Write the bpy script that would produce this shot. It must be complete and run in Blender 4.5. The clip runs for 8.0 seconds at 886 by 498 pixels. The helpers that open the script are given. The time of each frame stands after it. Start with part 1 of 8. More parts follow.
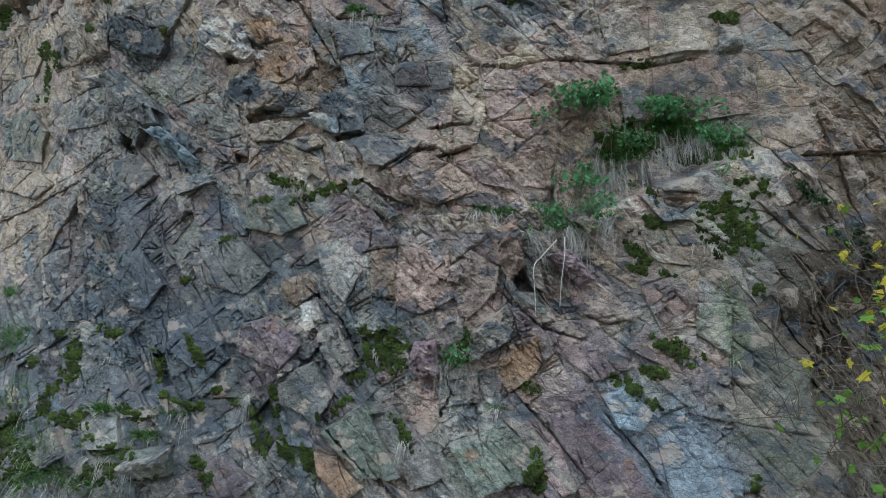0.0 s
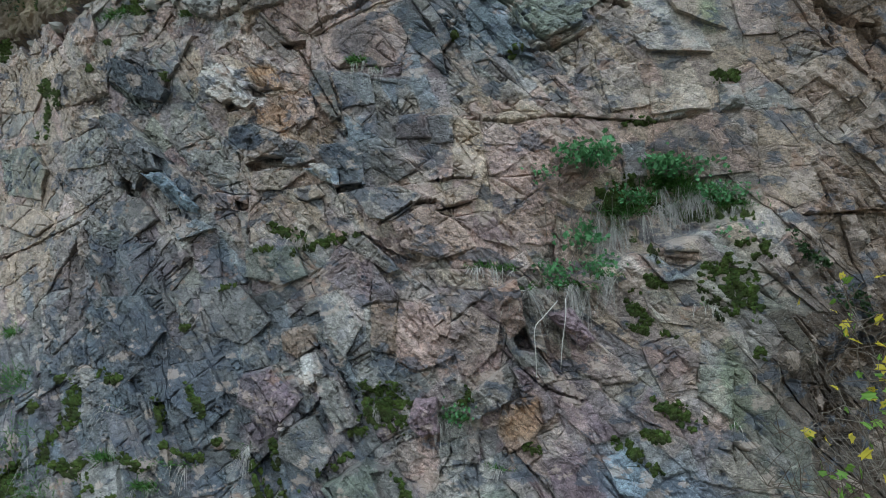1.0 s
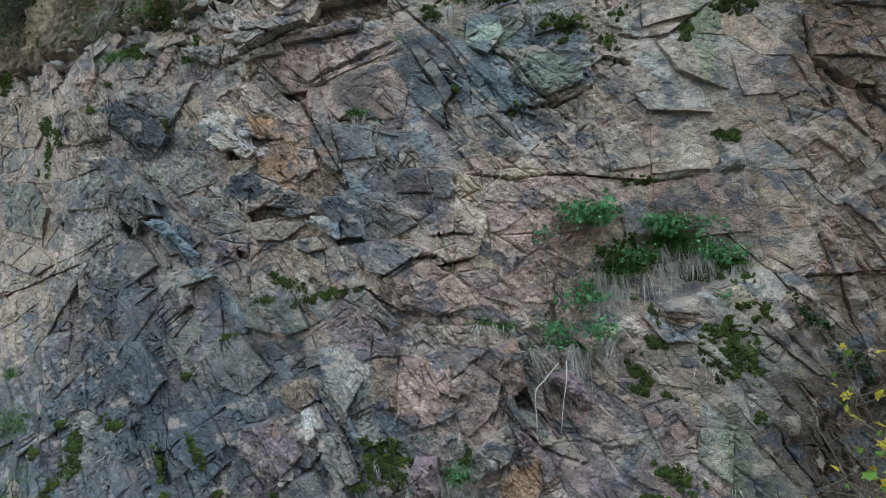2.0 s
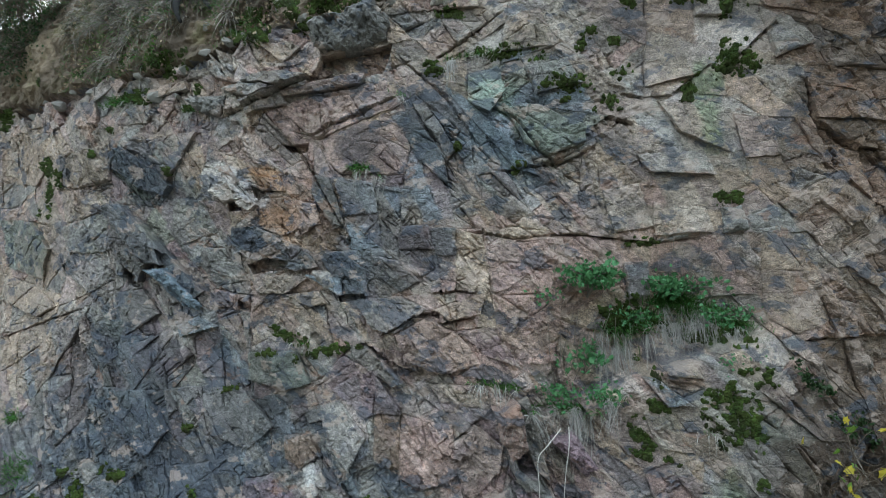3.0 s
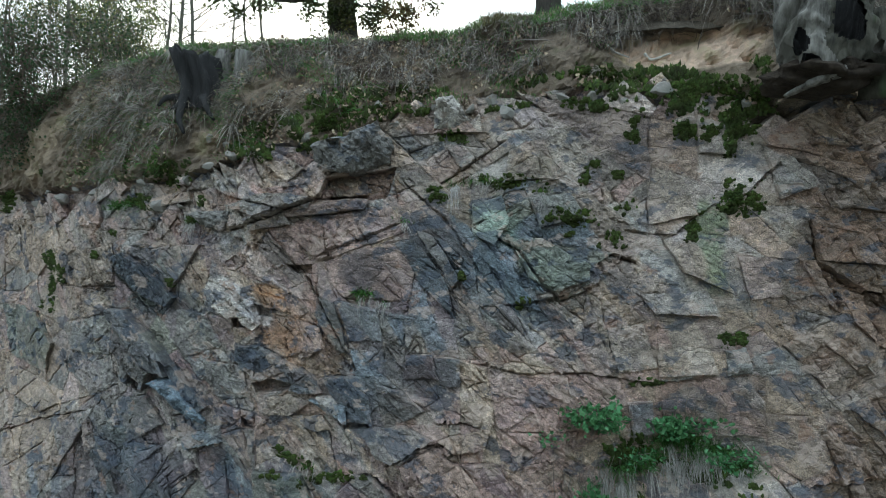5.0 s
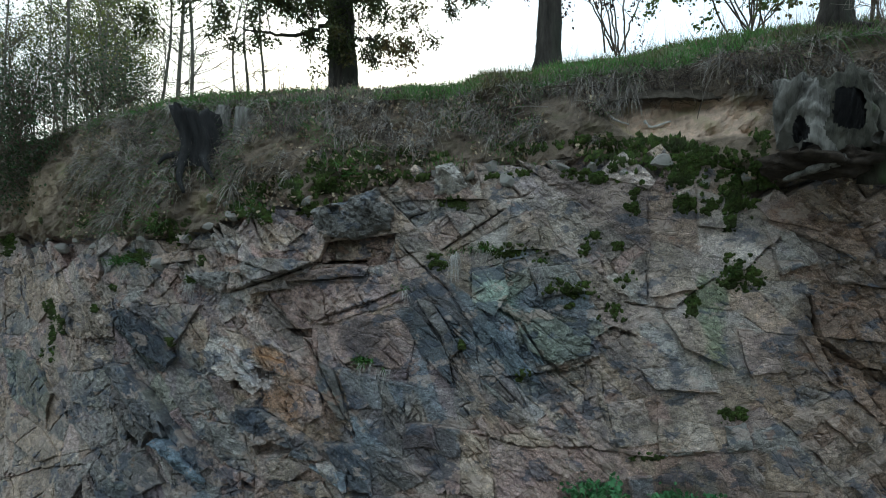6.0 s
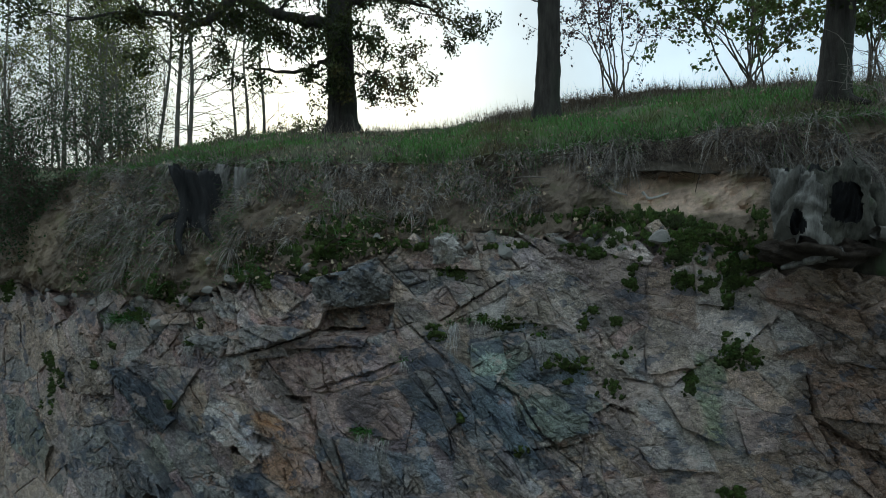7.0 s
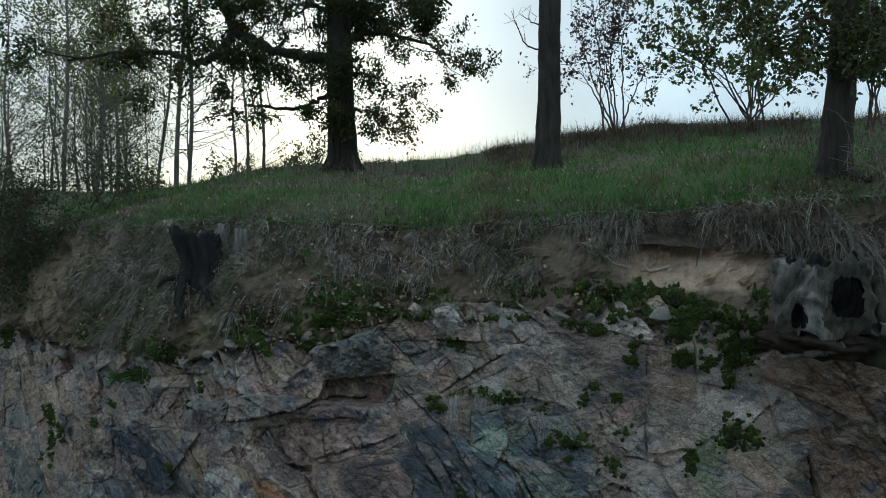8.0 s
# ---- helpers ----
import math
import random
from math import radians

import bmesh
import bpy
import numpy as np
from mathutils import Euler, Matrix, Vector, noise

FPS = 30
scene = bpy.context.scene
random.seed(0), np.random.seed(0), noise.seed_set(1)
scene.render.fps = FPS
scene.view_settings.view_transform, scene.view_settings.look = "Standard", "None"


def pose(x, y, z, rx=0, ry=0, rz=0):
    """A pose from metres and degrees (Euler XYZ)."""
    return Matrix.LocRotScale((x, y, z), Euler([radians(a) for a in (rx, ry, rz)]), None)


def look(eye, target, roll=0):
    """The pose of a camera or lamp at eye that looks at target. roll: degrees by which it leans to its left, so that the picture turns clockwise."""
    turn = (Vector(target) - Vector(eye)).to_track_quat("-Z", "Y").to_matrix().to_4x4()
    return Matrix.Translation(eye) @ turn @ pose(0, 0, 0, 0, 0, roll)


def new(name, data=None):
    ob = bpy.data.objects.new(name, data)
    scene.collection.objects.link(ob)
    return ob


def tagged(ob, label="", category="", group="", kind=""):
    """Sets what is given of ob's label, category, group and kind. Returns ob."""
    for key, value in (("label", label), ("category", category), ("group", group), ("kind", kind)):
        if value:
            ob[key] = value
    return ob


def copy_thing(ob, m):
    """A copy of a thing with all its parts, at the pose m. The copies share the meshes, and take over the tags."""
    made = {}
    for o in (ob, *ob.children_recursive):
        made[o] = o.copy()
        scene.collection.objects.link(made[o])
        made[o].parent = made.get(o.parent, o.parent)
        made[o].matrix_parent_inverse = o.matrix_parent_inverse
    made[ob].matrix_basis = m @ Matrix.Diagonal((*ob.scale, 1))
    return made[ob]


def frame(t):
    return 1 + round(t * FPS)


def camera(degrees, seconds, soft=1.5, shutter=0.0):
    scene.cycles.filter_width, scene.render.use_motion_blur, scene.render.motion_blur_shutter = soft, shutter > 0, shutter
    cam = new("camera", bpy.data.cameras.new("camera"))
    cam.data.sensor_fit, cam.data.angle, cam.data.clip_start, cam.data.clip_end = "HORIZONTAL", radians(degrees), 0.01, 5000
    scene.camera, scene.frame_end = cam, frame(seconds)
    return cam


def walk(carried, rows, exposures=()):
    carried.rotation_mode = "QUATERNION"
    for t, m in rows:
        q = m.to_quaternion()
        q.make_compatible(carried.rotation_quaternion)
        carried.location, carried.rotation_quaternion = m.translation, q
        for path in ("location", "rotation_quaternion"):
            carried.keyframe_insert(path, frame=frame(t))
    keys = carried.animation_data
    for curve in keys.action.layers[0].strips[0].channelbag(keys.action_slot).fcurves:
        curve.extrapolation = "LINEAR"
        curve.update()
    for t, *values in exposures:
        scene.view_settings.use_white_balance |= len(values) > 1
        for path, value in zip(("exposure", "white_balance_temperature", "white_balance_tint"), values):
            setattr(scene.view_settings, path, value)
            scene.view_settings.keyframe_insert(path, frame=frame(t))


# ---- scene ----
from mathutils.geometry import delaunay_2d_cdt

# ================= camera =================
cam = camera(72.0, 8.0, soft=1.0)
PATH = [  # seconds, x, y, z, yaw, pitch, roll
    (0.0, 0.000, 0.000, 3.000, 0.00, 0.00, 0.00),
    (0.5, -0.003, 0.008, 3.254, -0.01, 0.02, -0.01),
    (1.0, -0.009, 0.012, 3.518, -0.03, 0.04, -0.03),
    (1.5, -0.014, 0.006, 3.783, -0.04, 0.07, -0.06),
    (3.0, -0.041, 0.013, 4.608, -0.05, 0.12, -0.08),
    (3.5, -0.059, 0.017, 4.907, -0.06, 0.16, -0.10),
    (4.0, -0.069, 0.012, 5.221, -0.06, 0.18, -0.09),
    (4.5, -0.081, 0.012, 5.548, -0.07, 0.20, -0.07),
    (6.0, -0.087, 0.005, 6.560, -0.09, 0.24, -0.03),
    (6.5, -0.082, -0.007, 6.912, -0.11, 0.27, -0.02),
    (7.0, -0.077, -0.011, 7.275, -0.12, 0.30, -0.01),
    (7.5, -0.079, -0.013, 7.640, -0.13, 0.31, -0.01),
    (8.0, -0.086, -0.010, 8.006, -0.15, 0.32, -0.01),
]
EXPOSURES = [(0.0, 1.0, 6520, 2), (4.0, 0.98, 6450, 1), (4.7, 0.80, 6350, 0), (5.8, 0.26, 6250, -1), (7.0, -0.46, 6090, -3), (8.0, -0.55, 6000, -3)]
walk(cam, [(t, pose(x, y, z, 90 + pitch, roll, yaw)) for t, x, y, z, yaw, pitch, roll in PATH], EXPOSURES)

# ================= sky and sun =================
SUN_ELEVATION, SUN_AZIMUTH = 20.0, -14.0  # degrees; azimuth from straight ahead, right is plus
world = bpy.data.worlds.new("sky")
scene.world = world
world.use_nodes = True
wn, wl = world.node_tree.nodes, world.node_tree.links
wn.clear()
sky = wn.new("ShaderNodeTexSky")
sky.sky_type = "NISHITA"
sky.sun_disc = False
sky.sun_elevation, sky.sun_rotation = radians(SUN_ELEVATION), radians(SUN_AZIMUTH)
sky.dust_density, sky.ozone_density = 1.5, 1.5
w_coord = wn.new("ShaderNodeTexCoord")
w_noise = wn.new("ShaderNodeTexNoise")
w_noise.inputs["Scale"].default_value, w_noise.inputs["Detail"].default_value = 2.2, 5.0
w_ramp = wn.new("ShaderNodeValToRGB")
w_ramp.color_ramp.elements[0].position, w_ramp.color_ramp.elements[1].position = 0.38, 0.62
w_ramp.color_ramp.elements[0].color, w_ramp.color_ramp.elements[1].color = (0.15, 0.15, 0.15, 1), (0.6, 0.6, 0.6, 1)
w_mix = wn.new("ShaderNodeMixRGB")
w_back = wn.new("ShaderNodeBackground")
w_back.inputs["Strength"].default_value = 0.1
w_out = wn.new("ShaderNodeOutputWorld")
w_split = wn.new("ShaderNodeSeparateXYZ")
w_high = wn.new("ShaderNodeMapRange")
w_high.inputs["To Min"].default_value, w_high.inputs["To Max"].default_value = 1.15, 2.5
w_cloud = wn.new("ShaderNodeMixRGB")
w_cloud.blend_type = "MULTIPLY"
w_cloud.inputs["Fac"].default_value = 1.0
w_cloud.inputs["Color1"].default_value = (10.5, 11.6, 13.0, 1)
wl.new(w_coord.outputs["Generated"], w_split.inputs["Vector"])
wl.new(w_split.outputs["Z"], w_high.inputs["Value"])
wl.new(w_high.outputs["Result"], w_cloud.inputs["Color2"])
wl.new(w_cloud.outputs["Color"], w_mix.inputs["Color2"])
wl.new(w_coord.outputs["Generated"], w_noise.inputs["Vector"])
wl.new(w_noise.outputs["Fac"], w_ramp.inputs["Fac"])
wl.new(w_ramp.outputs["Color"], w_mix.inputs["Fac"])
wl.new(sky.outputs["Color"], w_mix.inputs["Color1"])
wl.new(w_mix.outputs["Color"], w_back.inputs["Color"])
wl.new(w_back.outputs["Background"], w_out.inputs["Surface"])

sun_data = bpy.data.lights.new("sun", "SUN")
sun_data.energy, sun_data.angle, sun_data.color = 0.6, radians(15), (1.0, 0.94, 0.86)
sun = new("sun", sun_data)
sun_way = Vector((math.sin(radians(SUN_AZIMUTH)) * math.cos(radians(SUN_ELEVATION)),
                  math.cos(radians(SUN_AZIMUTH)) * math.cos(radians(SUN_ELEVATION)), math.sin(radians(SUN_ELEVATION))))
sun.matrix_world = look(sun_way * 60, (0, 0, 0))


# ================= materials =================
def material(name, colour, colour2=None, scale=8.0, rough=0.85, bump=0.0, bump_scale=60.0, island=0.0, translucent=0.0,
             attribute="", third=None, stretch=None, bump_size=0.01, spec=0.3, speckle=0.0):
    """A procedural material: two colours blended by noise, a third in blotches, relief, a spread from piece to piece."""
    m = bpy.data.materials.new(name)
    m.use_nodes = True
    n, l = m.node_tree.nodes, m.node_tree.links
    n.clear()
    out, bsdf = n.new("ShaderNodeOutputMaterial"), n.new("ShaderNodeBsdfPrincipled")
    bsdf.inputs["Roughness"].default_value = rough
    bsdf.inputs["Specular IOR Level"].default_value = spec
    coord = n.new("ShaderNodeTexCoord")
    vec = coord.outputs["Object"]
    if stretch:
        mp = n.new("ShaderNodeMapping")
        mp.inputs["Scale"].default_value = stretch
        l.new(vec, mp.inputs["Vector"])
        vec = mp.outputs["Vector"]
    noise1 = n.new("ShaderNodeTexNoise")
    noise1.inputs["Scale"].default_value, noise1.inputs["Detail"].default_value = scale, 6.0
    noise1.inputs["Roughness"].default_value = 0.65
    l.new(vec, noise1.inputs["Vector"])
    ramp = n.new("ShaderNodeValToRGB")
    ramp.color_ramp.elements[0].position, ramp.color_ramp.elements[1].position = 0.32, 0.68
    l.new(noise1.outputs["Fac"], ramp.inputs["Fac"])
    mix = n.new("ShaderNodeMixRGB")
    mix.inputs["Color1"].default_value = (*colour, 1)
    mix.inputs["Color2"].default_value = (*(colour2 or colour), 1)
    l.new(ramp.outputs["Color"], mix.inputs["Fac"])
    col = mix.outputs["Color"]
    if third:
        noise3 = n.new("ShaderNodeTexNoise")
        noise3.inputs["Scale"].default_value, noise3.inputs["Detail"].default_value = scale * 0.31, 4.0
        l.new(vec, noise3.inputs["Vector"])
        ramp3 = n.new("ShaderNodeValToRGB")
        ramp3.color_ramp.elements[0].position, ramp3.color_ramp.elements[1].position = 0.52, 0.66
        l.new(noise3.outputs["Fac"], ramp3.inputs["Fac"])
        mix3 = n.new("ShaderNodeMixRGB")
        mix3.inputs["Color2"].default_value = (*third, 1)
        l.new(ramp3.outputs["Color"], mix3.inputs["Fac"])
        l.new(col, mix3.inputs["Color1"])
        col = mix3.outputs["Color"]
    if attribute:
        at = n.new("ShaderNodeAttribute")
        at.attribute_name = attribute
        mul = n.new("ShaderNodeMixRGB")
        mul.blend_type = "MULTIPLY"
        mul.inputs["Fac"].default_value = 1.0
        l.new(at.outputs["Color"], mul.inputs["Color1"])
        l.new(col, mul.inputs["Color2"])
        col = mul.outputs["Color"]
    if speckle:
        dark = n.new("ShaderNodeTexNoise")
        dark.inputs["Scale"].default_value, dark.inputs["Detail"].default_value, dark.inputs["Roughness"].default_value = 95.0, 4.0, 0.7
        l.new(vec, dark.inputs["Vector"])
        ramp4 = n.new("ShaderNodeValToRGB")
        ramp4.color_ramp.elements[0].position, ramp4.color_ramp.elements[1].position = 0.36, 0.62
        ramp4.color_ramp.elements[0].color, ramp4.color_ramp.elements[1].color = (0.5, 0.5, 0.51, 1), (1.35, 1.35, 1.35, 1)
        l.new(dark.outputs["Fac"], ramp4.inputs["Fac"])
        mul4 = n.new("ShaderNodeMixRGB")
        mul4.blend_type = "MULTIPLY"
        mul4.inputs["Fac"].default_value = speckle
        l.new(col, mul4.inputs["Color1"])
        l.new(ramp4.outputs["Color"], mul4.inputs["Color2"])
        col = mul4.outputs["Color"]
        tilt = n.new("ShaderNodeMapping")
        tilt.inputs["Rotation"].default_value, tilt.inputs["Scale"].default_value = (0, radians(-47), 0), (1.0, 1.0, 1.6)
        l.new(vec, tilt.inputs["Vector"])
        chips = n.new("ShaderNodeTexNoise")
        chips.inputs["Scale"].default_value, chips.inputs["Detail"].default_value, chips.inputs["Roughness"].default_value = 11.0, 10.0, 0.74
        chips.inputs["Distortion"].default_value = 0.6
        l.new(tilt.outputs["Vector"], chips.inputs["Vector"])
        chip_range = n.new("ShaderNodeMapRange")
        chip_range.inputs["From Min"].default_value, chip_range.inputs["From Max"].default_value = 0.36, 0.66
        chip_range.inputs["To Min"].default_value, chip_range.inputs["To Max"].default_value = 0.62, 1.45
        l.new(chips.outputs["Fac"], chip_range.inputs["Value"])
        ridge = n.new("ShaderNodeTexNoise")
        ridge.noise_type = "RIDGED_MULTIFRACTAL"
        ridge.inputs["Scale"].default_value, ridge.inputs["Detail"].default_value, ridge.inputs["Roughness"].default_value = 3.4, 7.0, 0.62
        l.new(tilt.outputs["Vector"], ridge.inputs["Vector"])
        vein = n.new("ShaderNodeTexNoise")
        vein.inputs["Scale"].default_value, vein.inputs["Detail"].default_value, vein.inputs["Roughness"].default_value = 4.5, 5.0, 0.6
        l.new(tilt.outputs["Vector"], vein.inputs["Vector"])
        off_mid = n.new("ShaderNodeMath")
        off_mid.operation = "SUBTRACT"
        off_mid.inputs[1].default_value = 0.5
        l.new(vein.outputs["Fac"], off_mid.inputs[0])
        near_mid = n.new("ShaderNodeMath")
        near_mid.operation = "ABSOLUTE"
        l.new(off_mid.outputs["Value"], near_mid.inputs[0])
        vein_range = n.new("ShaderNodeMapRange")
        vein_range.inputs["From Max"].default_value = 0.012
        vein_range.inputs["To Min"].default_value = 0.4
        l.new(near_mid.outputs["Value"], vein_range.inputs["Value"])
        mul7 = n.new("ShaderNodeMixRGB")
        mul7.blend_type = "MULTIPLY"
        mul7.inputs["Fac"].default_value = 1.0
        l.new(col, mul7.inputs["Color1"])
        l.new(vein_range.outputs["Result"], mul7.inputs["Color2"])
        col = mul7.outputs["Color"]
        # thin dark lines for tiny fractures, with their shade put into the colour
        fine = n.new("ShaderNodeTexNoise")
        fine.inputs["Scale"].default_value, fine.inputs["Detail"].default_value, fine.inputs["Roughness"].default_value = 13.0, 4.0, 0.6
        fine.inputs["Distortion"].default_value = 0.4
        l.new(tilt.outputs["Vector"], fine.inputs["Vector"])
        fine_mid = n.new("ShaderNodeMath")
        fine_mid.operation = "SUBTRACT"
        fine_mid.inputs[1].default_value = 0.47
        l.new(fine.outputs["Fac"], fine_mid.inputs[0])
        fine_abs = n.new("ShaderNodeMath")
        fine_abs.operation = "ABSOLUTE"
        l.new(fine_mid.outputs["Value"], fine_abs.inputs[0])
        fine_range = n.new("ShaderNodeMapRange")
        fine_range.inputs["From Max"].default_value = 0.022
        fine_range.inputs["To Min"].default_value = 0.55
        l.new(fine_abs.outputs["Value"], fine_range.inputs["Value"])
        mul8 = n.new("ShaderNodeMixRGB")
        mul8.blend_type = "MULTIPLY"
        mul8.inputs["Fac"].default_value = 0.8
        l.new(col, mul8.inputs["Color1"])
        l.new(fine_range.outputs["Result"], mul8.inputs["Color2"])
        col = mul8.outputs["Color"]
        mul6 = n.new("ShaderNodeMixRGB")
        mul6.blend_type = "MULTIPLY"
        mul6.inputs["Fac"].default_value = 1.0
        l.new(col, mul6.inputs["Color1"])
        l.new(chip_range.outputs["Result"], mul6.inputs["Color2"])
        col = mul6.outputs["Color"]
        joint = n.new("ShaderNodeTexVoronoi")
        joint.feature = "DISTANCE_TO_EDGE"
        joint.inputs["Scale"].default_value = 8.0
        l.new(tilt.outputs["Vector"], joint.inputs["Vector"])
        joint_range = n.new("ShaderNodeMapRange")
        joint_range.inputs["From Max"].default_value = 0.05
        l.new(joint.outputs["Distance"], joint_range.inputs["Value"])
        for seed_w, lo, hi, stain, most in ((3.0, 0.55, 0.58, (0.065, 0.083, 0.115, 1), 0.68), (11.0, 0.57, 0.60, (0.50, 0.40, 0.34, 1), 0.55), (23.0, 0.62, 0.65, (0.34, 0.19, 0.12, 1), 0.45)):
            blot = n.new("ShaderNodeTexNoise")
            blot.noise_dimensions = "4D"
            blot.inputs["W"].default_value = seed_w
            blot.inputs["Scale"].default_value, blot.inputs["Detail"].default_value, blot.inputs["Roughness"].default_value = 3.2, 9.0, 0.62
            l.new(tilt.outputs["Vector"], blot.inputs["Vector"])
            blot_range = n.new("ShaderNodeMapRange")
            blot_range.inputs["From Min"].default_value, blot_range.inputs["From Max"].default_value = lo, hi
            blot_range.inputs["To Max"].default_value = most
            l.new(blot.outputs["Fac"], blot_range.inputs["Value"])
            mixb = n.new("ShaderNodeMixRGB")
            mixb.inputs["Color2"].default_value = stain
            l.new(blot_range.outputs["Result"], mixb.inputs["Fac"])
            l.new(col, mixb.inputs["Color1"])
            col = mixb.outputs["Color"]
        lichen = n.new("ShaderNodeTexNoise")
        lichen.inputs["Scale"].default_value, lichen.inputs["Detail"].default_value, lichen.inputs["Roughness"].default_value = 34.0, 7.0, 0.75
        l.new(vec, lichen.inputs["Vector"])
        ramp5 = n.new("ShaderNodeValToRGB")
        ramp5.color_ramp.elements[0].position, ramp5.color_ramp.elements[1].position = 0.60, 0.68
        ramp5.color_ramp.elements[1].color = (0.65, 0.65, 0.65, 1)
        l.new(lichen.outputs["Fac"], ramp5.inputs["Fac"])
        mix5 = n.new("ShaderNodeMixRGB")
        mix5.inputs["Color2"].default_value = (0.42, 0.43, 0.41, 1)
        l.new(ramp5.outputs["Color"], mix5.inputs["Fac"])
        l.new(col, mix5.inputs["Color1"])
        col = mix5.outputs["Color"]
    if island:
        geo = n.new("ShaderNodeNewGeometry")
        hsv = n.new("ShaderNodeHueSaturation")
        ma = n.new("ShaderNodeMapRange")
        ma.inputs["To Min"].default_value, ma.inputs["To Max"].default_value = 1 - island, 1 + island
        l.new(geo.outputs["Random Per Island"], ma.inputs["Value"])
        l.new(ma.outputs["Result"], hsv.inputs["Value"])
        mh = n.new("ShaderNodeMapRange")
        mh.inputs["To Min"].default_value, mh.inputs["To Max"].default_value = 0.5 - 0.05 * island, 0.5 + 0.05 * island
        l.new(geo.outputs["Random Per Island"], mh.inputs["Value"])
        l.new(mh.outputs["Result"], hsv.inputs["Hue"])
        l.new(col, hsv.inputs["Color"])
        col = hsv.outputs["Color"]
    l.new(col, bsdf.inputs["Base Color"])
    if bump:
        noise2 = n.new("ShaderNodeTexNoise")
        noise2.inputs["Scale"].default_value, noise2.inputs["Detail"].default_value = bump_scale, 8.0
        noise2.inputs["Roughness"].default_value = 0.7
        l.new(vec, noise2.inputs["Vector"])
        bp = n.new("ShaderNodeBump")
        bp.inputs["Strength"].default_value, bp.inputs["Distance"].default_value = bump, bump_size
        height = noise2.outputs["Fac"]
        if speckle:
            add = n.new("ShaderNodeMath")
            add.operation = "MULTIPLY_ADD"
            add.inputs[1].default_value = 0.55
            l.new(joint_range.outputs["Result"], add.inputs[0])
            l.new(height, add.inputs[2])
            coarse = n.new("ShaderNodeBump")
            coarse.inputs["Strength"].default_value, coarse.inputs["Distance"].default_value = 0.75, 0.04
            l.new(ridge.outputs["Fac"], coarse.inputs["Height"])
            l.new(coarse.outputs["Normal"], bp.inputs["Normal"])
            height = add.outputs["Value"]
        l.new(height, bp.inputs["Height"])
        l.new(bp.outputs["Normal"], bsdf.inputs["Normal"])
    surface = bsdf.outputs["BSDF"]
    if translucent:
        tr = n.new("ShaderNodeBsdfTranslucent")
        l.new(col, tr.inputs["Color"])
        ms = n.new("ShaderNodeMixShader")
        ms.inputs["Fac"].default_value = translucent
        l.new(surface, ms.inputs[1])
        l.new(tr.outputs["BSDF"], ms.inputs[2])
        surface = ms.outputs["Shader"]
    l.new(surface, out.inputs["Surface"])
    return m


M_ROCK = material("rock", (0.78, 0.77, 0.78), (1.2, 1.19, 1.16), 20, 0.6, 0.75, 60, attribute="tint", bump_size=0.022, third=(0.85, 0.84, 0.9), speckle=0.85, spec=0.5)
M_SLAB = material("slab_rock", (0.78, 0.77, 0.78), (1.2, 1.19, 1.16), 20, 0.6, 0.75, 60, attribute="tint", bump_size=0.022, speckle=0.85, spec=0.5)
M_BANK = material("bank_soil", (0.7, 0.69, 0.68), (1.25, 1.2, 1.15), 14, 0.95, 0.9, 45, attribute="tint", bump_size=0.03, third=(0.8, 0.85, 0.7))
M_MOSS = material("moss", (0.018, 0.032, 0.009), (0.088, 0.125, 0.026), 9, 0.95, 0.8, 120, island=0.45, third=(0.028, 0.034, 0.012))
M_GRASS = material("green_grass", (0.06, 0.16, 0.035), (0.13, 0.26, 0.065), 2.5, 0.6, island=0.45, translucent=0.35, third=(0.13, 0.11, 0.055))
M_LUSH = material("lush_grass", (0.05, 0.13, 0.03), (0.11, 0.23, 0.06), 8, 0.55, island=0.5, translucent=0.25)
M_DEAD = material("dead_grass", (0.055, 0.043, 0.036), (0.26, 0.215, 0.18), 5, 0.8, island=0.75, translucent=0.1)
M_STRAW = material("withered_straw", (0.09, 0.078, 0.07), (0.46, 0.42, 0.37), 1.6, 0.8, island=0.6, translucent=0.1)
M_GREYGRASS = material("grey_green_grass", (0.10, 0.11, 0.08), (0.32, 0.32, 0.26), 2.5, 0.8, island=0.55, translucent=0.15, third=(0.07, 0.12, 0.045))
M_PALE = material("pale_straw", (0.22, 0.205, 0.19), (0.55, 0.53, 0.50), 7, 0.8, island=0.35, translucent=0.1)
M_HILL = material("turf", (0.06, 0.085, 0.032), (0.10, 0.12, 0.05), 3.5, 0.95, 0.8, 40, third=(0.12, 0.095, 0.062))
M_GROUND = material("quarry_floor", (0.09, 0.085, 0.07), (0.15, 0.14, 0.12), 1.5, 0.95, 0.8, 25, third=(0.08, 0.1, 0.05))
M_BARK = material("oak_bark", (0.022, 0.019, 0.016), (0.075, 0.066, 0.056), 14, 0.95, 1.0, 18, stretch=(1, 1, 0.18), bump_size=0.04, third=(0.045, 0.048, 0.035))
M_TWIG = material("twig_bark", (0.07, 0.055, 0.042), (0.14, 0.11, 0.085), 20, 0.9)
M_GREYTWIG = material("grey_twig", (0.17, 0.15, 0.13), (0.26, 0.23, 0.2), 20, 0.9)
M_BIRCH = material("aspen_bark", (0.08, 0.075, 0.062), (0.19, 0.18, 0.15), 5, 0.9, 0.4, 30)
M_OAKLEAF = material("oak_leaves", (0.035, 0.05, 0.016), (0.07, 0.075, 0.022), 1.4, 0.55, island=0.5, translucent=0.3, third=(0.11, 0.075, 0.03))
